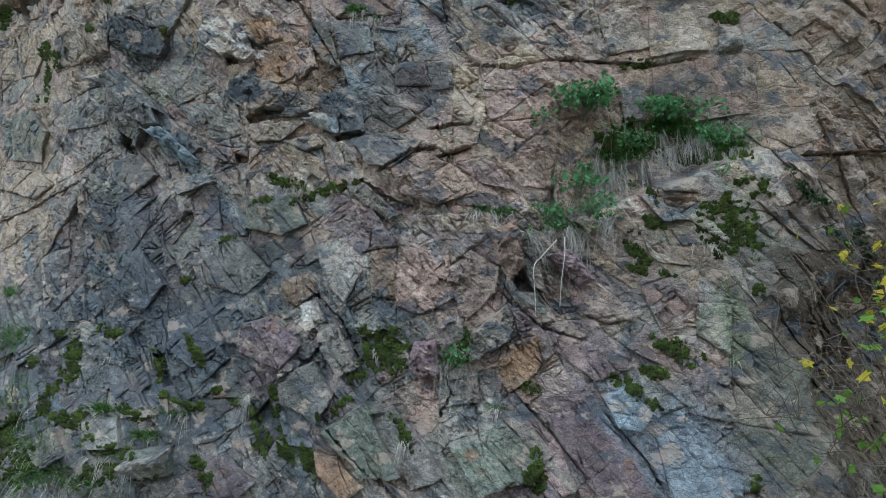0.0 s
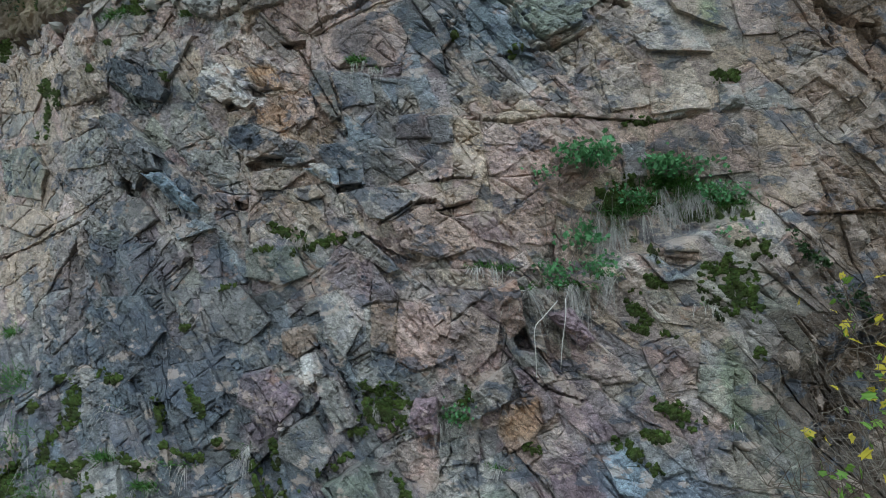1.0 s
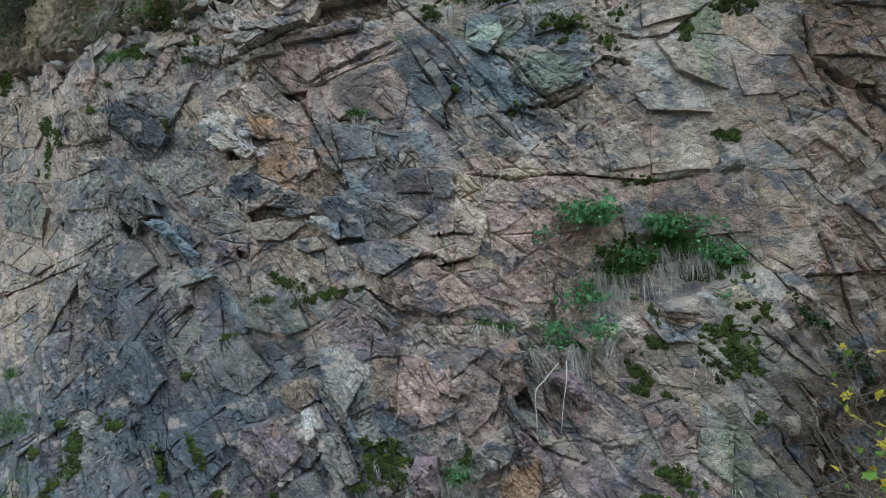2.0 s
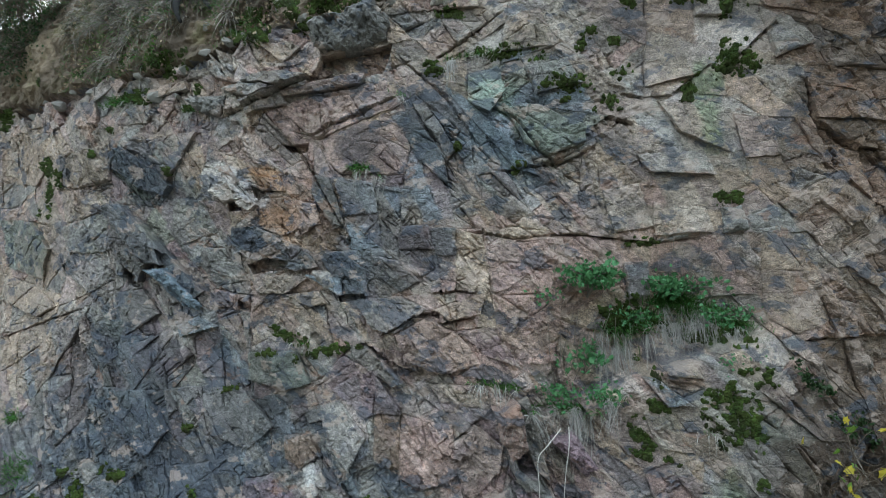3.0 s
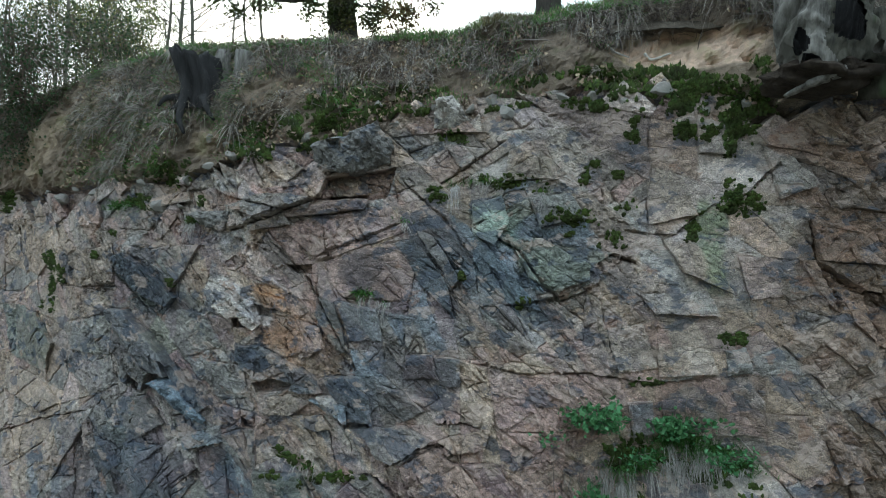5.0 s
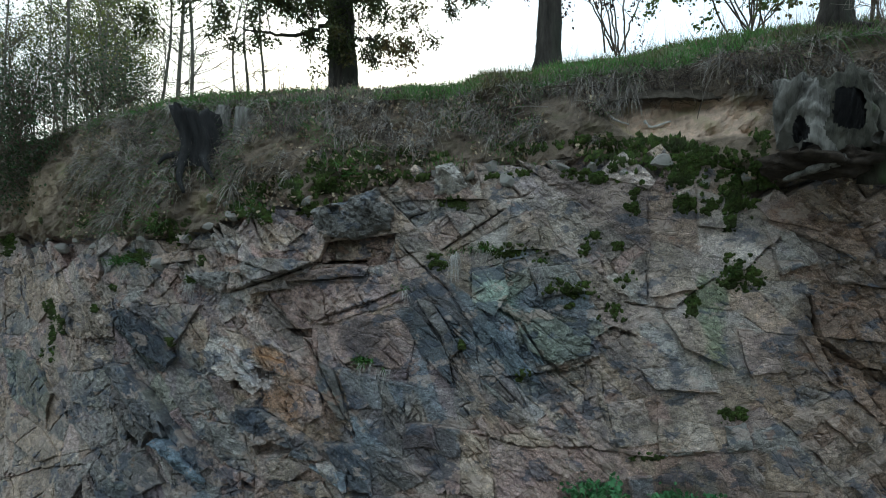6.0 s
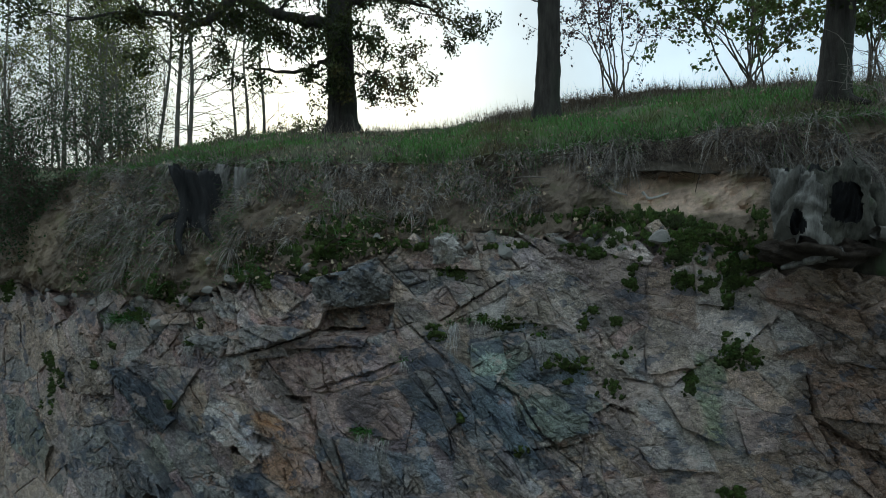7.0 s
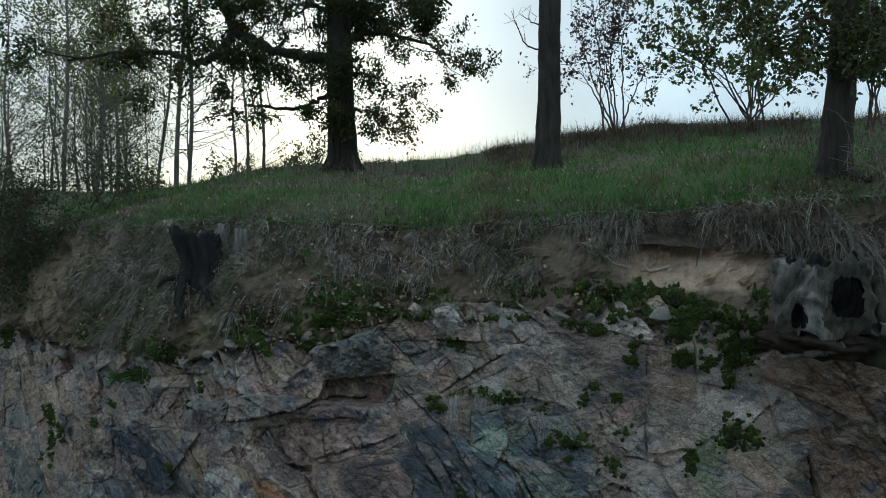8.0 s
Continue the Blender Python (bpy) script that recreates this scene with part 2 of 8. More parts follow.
M_HAZEL = material("hazel_leaves", (0.07, 0.11, 0.03), (0.13, 0.15, 0.045), 1.5, 0.55, island=0.45, translucent=0.4, third=(0.2, 0.16, 0.05))
M_PURPLE = material("dark_red_leaves", (0.06, 0.04, 0.045), (0.10, 0.06, 0.055), 2.0, 0.55, island=0.4, translucent=0.25)
M_ASPEN = material("aspen_leaves", (0.11, 0.14, 0.04), (0.20, 0.20, 0.06), 0.8, 0.6, island=0.45, translucent=0.45, third=(0.16, 0.12, 0.04))
M_HERB = material("herb_leaves", (0.07, 0.21, 0.08), (0.12, 0.29, 0.12), 9, 0.5, island=0.3, translucent=0.3)
M_YELLOW = material("yellow_leaves", (0.42, 0.36, 0.04), (0.58, 0.47, 0.06), 9, 0.5, island=0.25, translucent=0.35)
M_GREENLEAF = material("maple_leaves", (0.11, 0.24, 0.04), (0.2, 0.33, 0.06), 9, 0.5, island=0.35, translucent=0.35)
M_IVY = material("ivy_leaves", (0.025, 0.055, 0.02), (0.045, 0.09, 0.03), 9, 0.4, island=0.35, translucent=0.15)
M_LITTER = material("leaf_litter", (0.14, 0.09, 0.06), (0.42, 0.33, 0.24), 9, 0.85, island=0.5)
# char on the burnt stump; inside the hollow stump this black stands for shade
M_CHAR_SHADE = material("char_and_hollow_shade", (0.012, 0.012, 0.013), (0.03, 0.03, 0.03), 14, 0.8, 1.0, 22, stretch=(1, 1, 0.25), bump_size=0.03)
M_DRIFT = material("weathered_wood", (0.06, 0.056, 0.05), (0.36, 0.345, 0.32), 16, 0.85, 1.0, 26, stretch=(1, 1, 0.2), bump_size=0.03, third=(0.11, 0.1, 0.085))
M_SILVER = material("silver_wood", (0.025, 0.024, 0.02), (0.40, 0.385, 0.35), 9, 0.8, 1.0, 20, stretch=(1, 1, 0.16), bump_size=0.05, third=(0.09, 0.085, 0.07))
M_MOSSBARK = material("mossy_bark", (0.025, 0.025, 0.02), (0.13, 0.125, 0.10), 9, 0.95, 1.0, 25, stretch=(1, 1, 0.3), bump_size=0.03, third=(0.045, 0.085, 0.025))
M_BONE = material("bleached_root", (0.5, 0.48, 0.45), (0.66, 0.64, 0.6), 20, 0.8, 0.5, 60)
M_STONE = material("edge_stone", (0.20, 0.19, 0.175), (0.36, 0.34, 0.31), 9, 0.85, 0.9, 40, third=(0.2, 0.2, 0.18))
M_BRACKEN = material("withered_bracken", (0.07, 0.052, 0.038), (0.17, 0.125, 0.085), 2.0, 0.85, island=0.5)
M_FAR = material("far_trees", (0.05, 0.055, 0.04), (0.09, 0.10, 0.07), 0.6, 0.95, island=0.4)


# ================= numeric helpers =================
TABLES = {}


def lattice(ix, iz, seed):
    """A fixed random number for each whole place of a lattice."""
    if seed not in TABLES:
        TABLES[seed] = np.random.RandomState(seed).rand(65536).astype(np.float32)
    return TABLES[seed][((ix & 255) << 8) | (iz & 255)]


def vnoise(x, z, seed):
    ix, iz = np.floor(x).astype(np.int32), np.floor(z).astype(np.int32)
    fx, fz = (x - ix).astype(np.float32), (z - iz).astype(np.float32)
    fx, fz = fx * fx * (3 - 2 * fx), fz * fz * (3 - 2 * fz)
    a, b = lattice(ix, iz, seed), lattice(ix + 1, iz, seed)
    c, d = lattice(ix, iz + 1, seed), lattice(ix + 1, iz + 1, seed)
    return (a + (b - a) * fx) * (1 - fz) + (c + (d - c) * fx) * fz


def fbm(x, z, seed, octaves=4, gain=0.5):
    total, amp, norm = 0.0, 1.0, 0.0
    for o in range(octaves):
        total = total + amp * (vnoise(x * 2 ** o + 17.3 * o, z * 2 ** o - 9.1 * o, seed + o) - 0.5)
        norm += amp
        amp *= gain
    return 2 * total / norm


def cells(u, v, seed):
    """Broken cells: distance to the nearest and second seed, its hash and the way from it."""
    u, v = u.astype(np.float32), v.astype(np.float32)
    iu, iv = np.floor(u).astype(np.int32), np.floor(v).astype(np.int32)
    f1, f2 = np.full(u.shape, 9.0, np.float32), np.full(u.shape, 9.0, np.float32)
    hu, hv = np.zeros(u.shape, np.int32), np.zeros(u.shape, np.int32)
    du, dv = np.zeros(u.shape, np.float32), np.zeros(u.shape, np.float32)
    for a in (-1, 0, 1):
        for b in (-1, 0, 1):
            cu, cv = iu + a, iv + b
            pu, pv = u - cu - lattice(cu, cv, seed), v - cv - lattice(cu, cv, seed + 1)
            dist = np.maximum(np.abs(pu), np.abs(pv)) + 0.45 * np.minimum(np.abs(pu), np.abs(pv))
            near = dist < f1
            f2 = np.where(near, f1, np.minimum(f2, dist))
            f1 = np.where(near, dist, f1)
            hu, hv = np.where(near, cu, hu), np.where(near, cv, hv)
            du, dv = np.where(near, pu, du), np.where(near, pv, dv)
    return f1, f2, hu, hv, du, dv


def step(a, b, x):
    s = np.clip((x - a) / (b - a), 0, 1)
    return s * s * (3 - 2 * s)


def mesh_from(name, verts, faces, mat, smooth=False):
    """A mesh from arrays: verts (n, 3), faces (m, 3 or 4)."""
    me = bpy.data.meshes.new(name)
    verts, faces = np.asarray(verts, dtype=np.float32), np.asarray(faces, dtype=np.int32)
    k = faces.shape[1]
    me.vertices.add(len(verts))
    me.vertices.foreach_set("co", verts.ravel())
    me.loops.add(faces.size)
    me.loops.foreach_set("vertex_index", faces.ravel())
    me.polygons.add(len(faces))
    me.polygons.foreach_set("loop_start", np.arange(0, faces.size, k, dtype=np.int32))
    me.polygons.foreach_set("use_smooth", np.full(len(faces), smooth))
    me.update(calc_edges=True)
    me.materials.append(mat)
    return me


def grid_faces(nu, nv):
    i = np.arange(nu * nv).reshape(nu, nv)
    return np.stack([i[:-1, :-1], i[1:, :-1], i[1:, 1:], i[:-1, 1:]], -1).reshape(-1, 4)


# ================= the rock face =================
SHAPE = (5.865, 0.4, -0.287, 0.493, -1.159, 0.415, -0.022, -0.289, 0.51, -0.062, -0.579, 0.143, -0.398, 0.085)
LIP_X, LIP_Z = (-30, -5.6, -3.8, -2.2, 0.0, 1.3, 2.6, 4.0, 30), (8.3, 8.35, 8.42, 8.36, 8.30, 8.38, 8.48, 8.55, 8.7)
SOIL_X, SOIL_Z = (-30, -6.0, -3.5, -2.2, -1.4, -0.5, 0.1, 1.2, 2.2, 2.9, 30), (6.6, 6.7, 6.75, 6.95, 7.0, 7.32, 7.4, 7.42, 7.45, 7.2, 7.2)


def base(x, z):
    """How deep the face lies, without its relief."""
    xs, zs = np.clip(x, -6.6, 4.0) / 4, (np.clip(z, 0.9, 8.2) - 4) / 4
    powers = [(i, j) for i in range(5) for j in range(4) if i + j <= 4]
    y = sum(k * xs ** i * zs ** j for k, (i, j) in zip(SHAPE, powers))
    ledge = z - 3.15 - 0.42 * (x - 1.0) + 0.12 * fbm(x * 2.4, z * 0.8, 146)
    y = y + (0.21 * step(-0.03, 0.05, ledge) * step(1.3, 0.4, ledge) - 0.04 * step(-0.5, -0.05, ledge) * step(0.02, -0.02, ledge)) * step(0.7, 1.1, x) * step(3.0, 2.6, x)
    return (y + 0.3 * step(7.4, 8.4, z) - 0.25 * np.clip(0.9 - z, 0, 2)
            + 0.5 * np.clip(-6.6 - x, 0, 3) + 0.1 * np.clip(x - 4, 0, 4) + 0.6 * step(2.8, 3.7, x + 0.3 * fbm(x * 1.7 + 5, z * 1.7, 144)) * step(3.5, 2.2, z + 0.4 * fbm(x * 1.7, z * 1.7 + 3, 145)))


def waste(x, z):
    """Worn hollows and humps that run on from slab to slab."""
    u, v = 0.68 * x - 0.73 * z, 0.73 * x + 0.68 * z
    return 0.10 * fbm(x * 1.1, z * 1.1, 71, 2) + 0.07 * np.abs(fbm(u * 0.9, v * 2.4, 205, 3))



# ---- the face is split into slabs along tilted joints, joint after joint ----
def bend(x, z):
    """How far the joints wander from straight lines."""
    return (0.07 * fbm(x * 0.9, z * 0.9, 11, 2) + 0.016 * fbm(x * 8, z * 8, 13, 3), 0.07 * fbm(x * 0.9 + 9, z * 0.9, 12, 2) + 0.016 * fbm(x * 8 + 5, z * 8, 14, 3))


def area_of(p):
    return 0.5 * abs(sum(p[i - 1][0] * p[i][1] - p[i][0] * p[i - 1][1] for i in range(len(p))))


def split(p, x, z, nx, nz):
    """Both sides of a convex outline cut by a line."""
    one, two = [], []
    q = p[-1]
    dq = (q[0] - x) * nx + (q[1] - z) * nz
    for r in p:
        dr = (r[0] - x) * nx + (r[1] - z) * nz
        if (dr < 0) != (dq < 0):
            k = dq / (dq - dr)
            m = (q[0] + k * (r[0] - q[0]), q[1] + k * (r[1] - q[1]))
            one.append(m)
            two.append(m)
        (one if dr < 0 else two).append(r)
        q, dq = r, dr
    return one, two


def oval(x, z, cx, cz, rx, rz):
    return max(0.0, 1 - ((x - cx) / rx) ** 2 - ((z - cz) / rz) ** 2) > 0


def grain(x, z):
    """The usual slab's area in square metres, and how rough the rock is there."""
    if oval(x, z, -3.3, 1.6, 3.0, 1.5):
        return 0.009, 1.1
    if oval(x, z, -0.4, 4.95, 1.0, 0.8):
        return 0.008, 1.1
    if oval(x, z, 0.6, 5.25, 0.7, 0.45):
        return 0.010, 1.0
    if x > 3.1 and z > 3.9:
        return 0.016, 1.0
    if x > 2.3 and z < 3.7:
        return 0.05, 0.35
    if x > 1.2 + 0.25 * (5 - z) and z > 3.4:
        return 0.04, 0.28
    if x < -4.4:
        return 0.06, 0.4
    if oval(x, z, 0.5, 4.25, 1.4, 0.6):
        return 0.035, 0.5
    if x < 1.2 and z < 3.5:
        return 0.012, 1.0
    return 0.017, 0.85


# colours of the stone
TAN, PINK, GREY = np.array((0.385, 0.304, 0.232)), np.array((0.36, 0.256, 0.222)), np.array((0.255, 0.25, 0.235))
SLATE, GREEN, RUST = np.array((0.082, 0.103, 0.122)), np.array((0.18, 0.21, 0.175)), np.array((0.37, 0.22, 0.13))
PURPLE, PALE, BROWN = np.array((0.20, 0.145, 0.165)), np.array((0.54, 0.51, 0.47)), np.array((0.22, 0.145, 0.095))
SOIL, SAND, BLUE = np.array((0.18, 0.146, 0.113)), np.array((0.66, 0.51, 0.40)), np.array((0.19, 0.25, 0.30))

# ---- single forms in the face ----
PLATES, HOLLOWS, CRACKS = [], [], []


def plate(corners, out, tip_x=0.0, tip_z=0.0, stone=None, k=0.6):
    """A flat slab of the face (corners clockwise as seen): its middle stands out by so many metres, and it tips per metre to the right and up."""
    PLATES.append((corners, out, tip_x, tip_z, stone, k))


def hollow(corners, deep):
    """A broken-out pocket."""
    HOLLOWS.append((corners, deep))


def crack(points, wide=0.012, deep=0.06, drop=0.0):
    """An open joint along a line of points; with drop the rock above it overhangs by that much."""
    for a, b in zip(points[:-1], points[1:]):
        CRACKS.append((a, b, wide, deep, drop))


# slate slabs standing on edge, high on the left
plate(((-4.28, 5.85), (-3.95, 5.87), (-3.19, 5.33), (-3.31, 5.21), (-3.76, 5.34)), 0.12, 0.12, 0.1, SLATE, 0.8)
# shadowed underside of the slab above, its shade put into the colour
plate(((-4.25, 5.71), (-4.10, 5.64), (-3.51, 5.21), (-3.67, 5.18)), -0.03, 0.1, 0.2, GREEN * 0.55, 0.8)
plate(((-4.33, 5.22), (-3.95, 5.17), (-3.18, 4.55), (-3.18, 4.42), (-3.51, 4.40), (-3.75, 4.54)), 0.2, 0.15, 0.15, SLATE * 1.2, 0.7)
# shaded copy of GREY: the darkening is in the colour
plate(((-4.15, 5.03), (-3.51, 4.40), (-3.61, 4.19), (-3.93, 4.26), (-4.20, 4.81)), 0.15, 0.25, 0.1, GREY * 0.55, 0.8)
plate(((-3.31, 4.60), (-3.16, 4.54), (-2.69, 4.14), (-2.81, 4.06), (-3.18, 4.32)), 0.1, 0.1, 0.2, SLATE * 1.4, 0.8)
plate(((-5.18, 4.92), (-4.30, 5.14), (-4.17, 4.63), (-4.61, 4.46), (-5.03, 4.59)), 0.03, -0.05, -0.08, GREY * 1.1, 0.6)
plate(((-5.03, 4.57), (-4.24, 4.60), (-4.08, 4.23), (-4.48, 4.08), (-5.07, 4.29)), 0.02, 0.0, -0.05, GREY, 0.6)
plate(((-6.95, 5.09), (-5.86, 4.95), (-5.43, 4.60), (-5.58, 4.18), (-6.53, 4.32)), 0.05, 0.05, 0.05, GREEN, 0.7)
plate(((-4.02, 4.08), (-3.56, 4.12), (-3.29, 3.86), (-3.63, 3.68), (-4.25, 3.87)), 0.05, 0.1, 0.1, GREY * 0.8, 0.7)
plate(((-5.13, 5.45), (-4.41, 5.41), (-4.20, 5.20), (-4.63, 5.05), (-5.12, 4.98)), 0.02, 0, -0.05, TAN * 0.95, 0.6)
plate(((-7.07, 6.44), (-6.14, 6.35), (-5.43, 5.82), (-5.91, 5.54), (-7.03, 5.70)), 0.02, 0.0, 0, TAN, 0.7)
plate(((-6.67, 4.21), (-5.70, 4.07), (-5.19, 3.84), (-5.61, 3.70), (-6.50, 3.84)), 0.04, 0, -0.1, TAN, 0.7)
# weathered orange and pale planes
plate(((-2.75, 5.57), (-2.52, 5.50), (-2.05, 5.14), (-2.12, 5.08), (-2.41, 5.14), (-2.79, 5.35)), 0.06, 0.05, -0.22, PALE * 0.85, 0.75)
plate(((-2.53, 5.72), (-2.13, 5.60), (-1.98, 5.34), (-2.19, 5.32)), 0.07, 0.0, -0.1, TAN * 1.05, 0.7)
plate(((-2.12, 5.48), (-1.78, 5.40), (-1.71, 5.28), (-2.02, 5.30)), 0.08, 0.0, 0.1, RUST * 1.15, 0.7)
plate(((-2.02, 5.27), (-1.78, 5.11), (-1.52, 4.90), (-1.71, 4.80), (-2.06, 4.91)), 0.03, 0.05, 0.0, RUST * 0.9, 0.65)
plate(((-1.78, 5.24), (-1.38, 5.11), (-1.31, 4.89), (-1.51, 4.81), (-1.68, 5.05)), 0.05, 0.05, -0.05, PINK * 1.1, 0.6)
plate(((-2.37, 4.88), (-2.05, 4.91), (-1.41, 4.63), (-1.31, 4.47), (-1.57, 4.43), (-2.11, 4.55), (-2.37, 4.70)), 0.1, 0.05, 0.12, SLATE * 1.1, 0.7)
plate(((-2.11, 4.39), (-1.70, 4.41), (-1.44, 4.35), (-1.70, 4.17), (-2.00, 4.16)), 0.05, 0.0, -0.15, TAN, 0.7)
plate(((-1.66, 4.17), (-1.31, 4.23), (-1.21, 4.11), (-1.43, 4.04)), 0.06, 0.0, -0.15, TAN * 1.1, 0.7)
plate(((-2.58, 4.17), (-2.11, 4.10), (-2.10, 3.98), (-2.24, 3.92), (-2.54, 3.96)), 0.04, 0.0, 0.0, PINK, 0.7)
plate(((-3.08, 3.80), (-2.76, 3.87), (-2.52, 3.73), (-2.98, 3.62)), 0.05, 0.0, -0.15, BLUE * 1.2, 0.6)
plate(((-3.19, 5.18), (-2.75, 5.18), (-2.55, 4.84), (-2.94, 4.69), (-3.19, 4.92)), 0.02, 0.0, 0.0, GREY, 0.6)
plate(((-2.70, 4.66), (-2.26, 4.65), (-2.15, 4.30), (-2.54, 4.20), (-2.78, 4.41)), 0.02, 0.05, 0.1, GREY * 0.8, 0.6)
# dark leaning slabs and broken beds in the middle
plate(((-1.42, 5.44), (-1.23, 5.39), (-1.06, 4.89), (-1.18, 4.84), (-1.42, 5.19)), 0.06, 0.2, 0.1, GREY * 0.6, 0.8)
plate(((-1.20, 5.40), (-0.77, 5.30), (-0.71, 5.00), (-1.06, 4.98)), 0.05, 0.1, 0.05, SLATE * 1.5, 0.65)
plate(((-0.47, 4.86), (-0.18, 4.86), (-0.13, 4.63), (-0.47, 4.63)), 0.04, 0.0, 0.1, PURPLE * 0.8, 0.7)
plate(((-0.16, 4.84), (0.09, 4.84), (0.09, 4.59), (-0.12, 4.58)), 0.03, 0.1, 0.1, SLATE * 0.9, 0.7)
plate(((-1.31, 4.61), (-1.07, 4.63), (-0.82, 4.45), (-0.79, 4.18), (-1.05, 4.18)), 0.08, 0.1, 0.08, SLATE, 0.75)
plate(((-1.44, 4.39), (-1.06, 4.36), (-1.05, 4.18), (-1.22, 4.27)), 0.1, 0.0, -0.1, BLUE * 1.1, 0.7)
plate(((-0.76, 4.60), (-0.47, 4.52), (-0.27, 4.33), (-0.47, 4.21), (-0.73, 4.37)), 0.03, 0.1, 0.0, GREY * 0.75, 0.6)
plate(((0.35, 4.21), (0.31, 3.99), (0.03, 3.93), (-0.12, 4.05)), 0.04, 0.0, -0.1, TAN * 0.9, 0.7)
plate(((-0.94, 4.12), (-0.47, 4.17), (-0.21, 4.07), (-0.52, 3.78), (-0.76, 3.82)), 0.05, 0.05, -0.05, GREY * 1.1, 0.7)
plate(((-0.52, 3.77), (-0.21, 3.98), (0.09, 3.81), (0.30, 3.51), (-0.08, 3.39), (-0.44, 3.53)), 0.06, 0.0, -0.03, PINK * 1.1, 0.7)
plate(((0.09, 3.81), (0.40, 3.86), (0.67, 3.50), (0.35, 3.58)), 0.05, 0.1, 0.1, PURPLE * 1.1, 0.6)
plate(((0.36, 4.68), (1.06, 4.74), (1.05, 4.26), (0.77, 4.00), (0.41, 4.24)), 0.02, 0.0, 0, PINK * 1.05, 0.65)
plate(((0.41, 4.21), (1.05, 4.23), (1.03, 3.52), (0.71, 3.53), (0.46, 3.85)), 0.03, 0.0, -0.02, PINK, 0.7)
plate(((-1.02, 3.66), (-0.81, 3.64), (-0.45, 3.31), (-0.56, 3.27), (-0.81, 3.42)), 0.1, 0.15, 0.15, GREY * 0.75, 0.75)
plate(((-2.09, 3.46), (-1.55, 3.54), (-1.39, 3.24), (-1.67, 3.12), (-2.08, 3.18)), 0.08, 0.05, 0.05, GREEN * 0.9, 0.7)
plate(((-1.29, 3.27), (-1.05, 3.55), (-0.75, 3.39), (-0.45, 3.01), (-0.80, 2.94)), 0.04, 0.1, 0.05, PURPLE * 1.2, 0.6)
# smooth blocky rock on the right
plate(((1.58, 4.47), (1.82, 4.49), (1.87, 4.16), (1.67, 4.15)), 0.05, 0.1, 0, BLUE * 0.95, 0.6)
plate(((1.45, 5.15), (1.75, 5.19), (1.88, 4.80), (1.51, 4.77)), 0.03, 0.0, -0.05, TAN, 0.6)
plate(((1.89, 5.02), (2.33, 4.94), (2.39, 4.73), (1.88, 4.72)), 0.04, 0.0, -0.08, TAN * 1.1, 0.6)
plate(((1.92, 4.64), (2.42, 4.70), (2.78, 4.21), (2.34, 4.13), (1.96, 4.33)), 0.02, 0.0, -0.03, PINK, 0.5)
plate(((2.82, 4.41), (3.30, 4.46), (3.37, 4.00), (3.06, 3.89), (2.82, 4.00)), 0.02, 0.0, 0, TAN * 0.85, 0.6)
plate(((1.75, 3.46), (1.89, 3.44), (2.16, 3.23), (1.95, 3.21)), 0.06, 0.1, 0.0, BLUE * 1.2, 0.6)
plate(((1.88, 3.71), (2.12, 3.68), (2.23, 3.47), (1.97, 3.48)), 0.05, 0.0, -0.1, TAN * 1.1, 0.6)
# prisms and plates in the lower half
plate(((0.73, 3.23), (0.89, 2.60), (0.57, 2.77), (0.45, 3.08)), 0.14, 0.35, 0.05, GREY * 0.6, 0.8)
plate(((0.57, 2.85), (0.72, 2.75), (0.96, 2.42), (0.83, 2.35), (0.54, 2.64)), 0.1, 0.2, 0.1, GREY * 0.65, 0.75)
plate(((0.01, 2.79), (0.24, 2.95), (0.49, 2.80), (0.45, 2.59), (0.20, 2.34), (0.08, 2.56)), 0.05, 0.05, 0.0, PINK * 0.8, 0.7)
plate(((0.25, 2.23), (0.56, 2.50), (0.61, 2.40), (0.58, 2.19), (0.23, 1.98)), 0.1, 0.0, 0.1, GREY * 0.8, 0.7)
plate(((0.61, 2.47), (0.78, 2.48), (0.99, 2.17), (0.86, 2.02), (0.68, 2.20)), 0.06, 0.15, 0.05, PURPLE, 0.7)
plate(((0.52, 2.14), (0.80, 2.26), (0.87, 2.03), (0.58, 1.73), (0.48, 1.91)), 0.05, 0.1, 0, BROWN * 1.2, 0.6)
plate(((-0.71, 2.94), (-0.46, 3.01), (-0.44, 2.52), (-0.68, 2.56)), 0.03, 0.0, 0.0, BROWN * 1.2, 0.65)
plate(((-0.45, 3.01), (0.03, 2.95), (0.08, 2.54), (-0.23, 2.39), (-0.44, 2.47)), 0.04, 0.0, -0.05, PINK * 1.15, 0.75)
plate(((-1.31, 3.01), (-1.10, 3.09), (-0.77, 2.78), (-0.95, 2.50), (-1.18, 2.67)), 0.06, 0.05, -0.1, PALE * 0.75, 0.6)
plate(((-1.45, 2.48), (-1.27, 2.52), (-1.13, 2.34), (-1.34, 2.21)), 0.07, 0.0, -0.2, PALE * 0.85, 0.7)
plate(((-2.12, 2.28), (-1.77, 2.39), (-1.37, 2.10), (-1.60, 1.87), (-2.13, 2.00)), 0.07, 0.1, 0.05, PURPLE * 1.1, 0.7)
plate(((-1.65, 2.71), (-1.40, 2.73), (-1.26, 2.58), (-1.45, 2.46), (-1.64, 2.53)), 0.08, 0.0, 0.0, BROWN * 1.3, 0.7)
plate(((-1.26, 2.33), (-1.02, 2.29), (-0.77, 1.93), (-0.99, 1.82), (-1.18, 2.06)), 0.06, 0.0, -0.1, GREY * 1.2, 0.6)
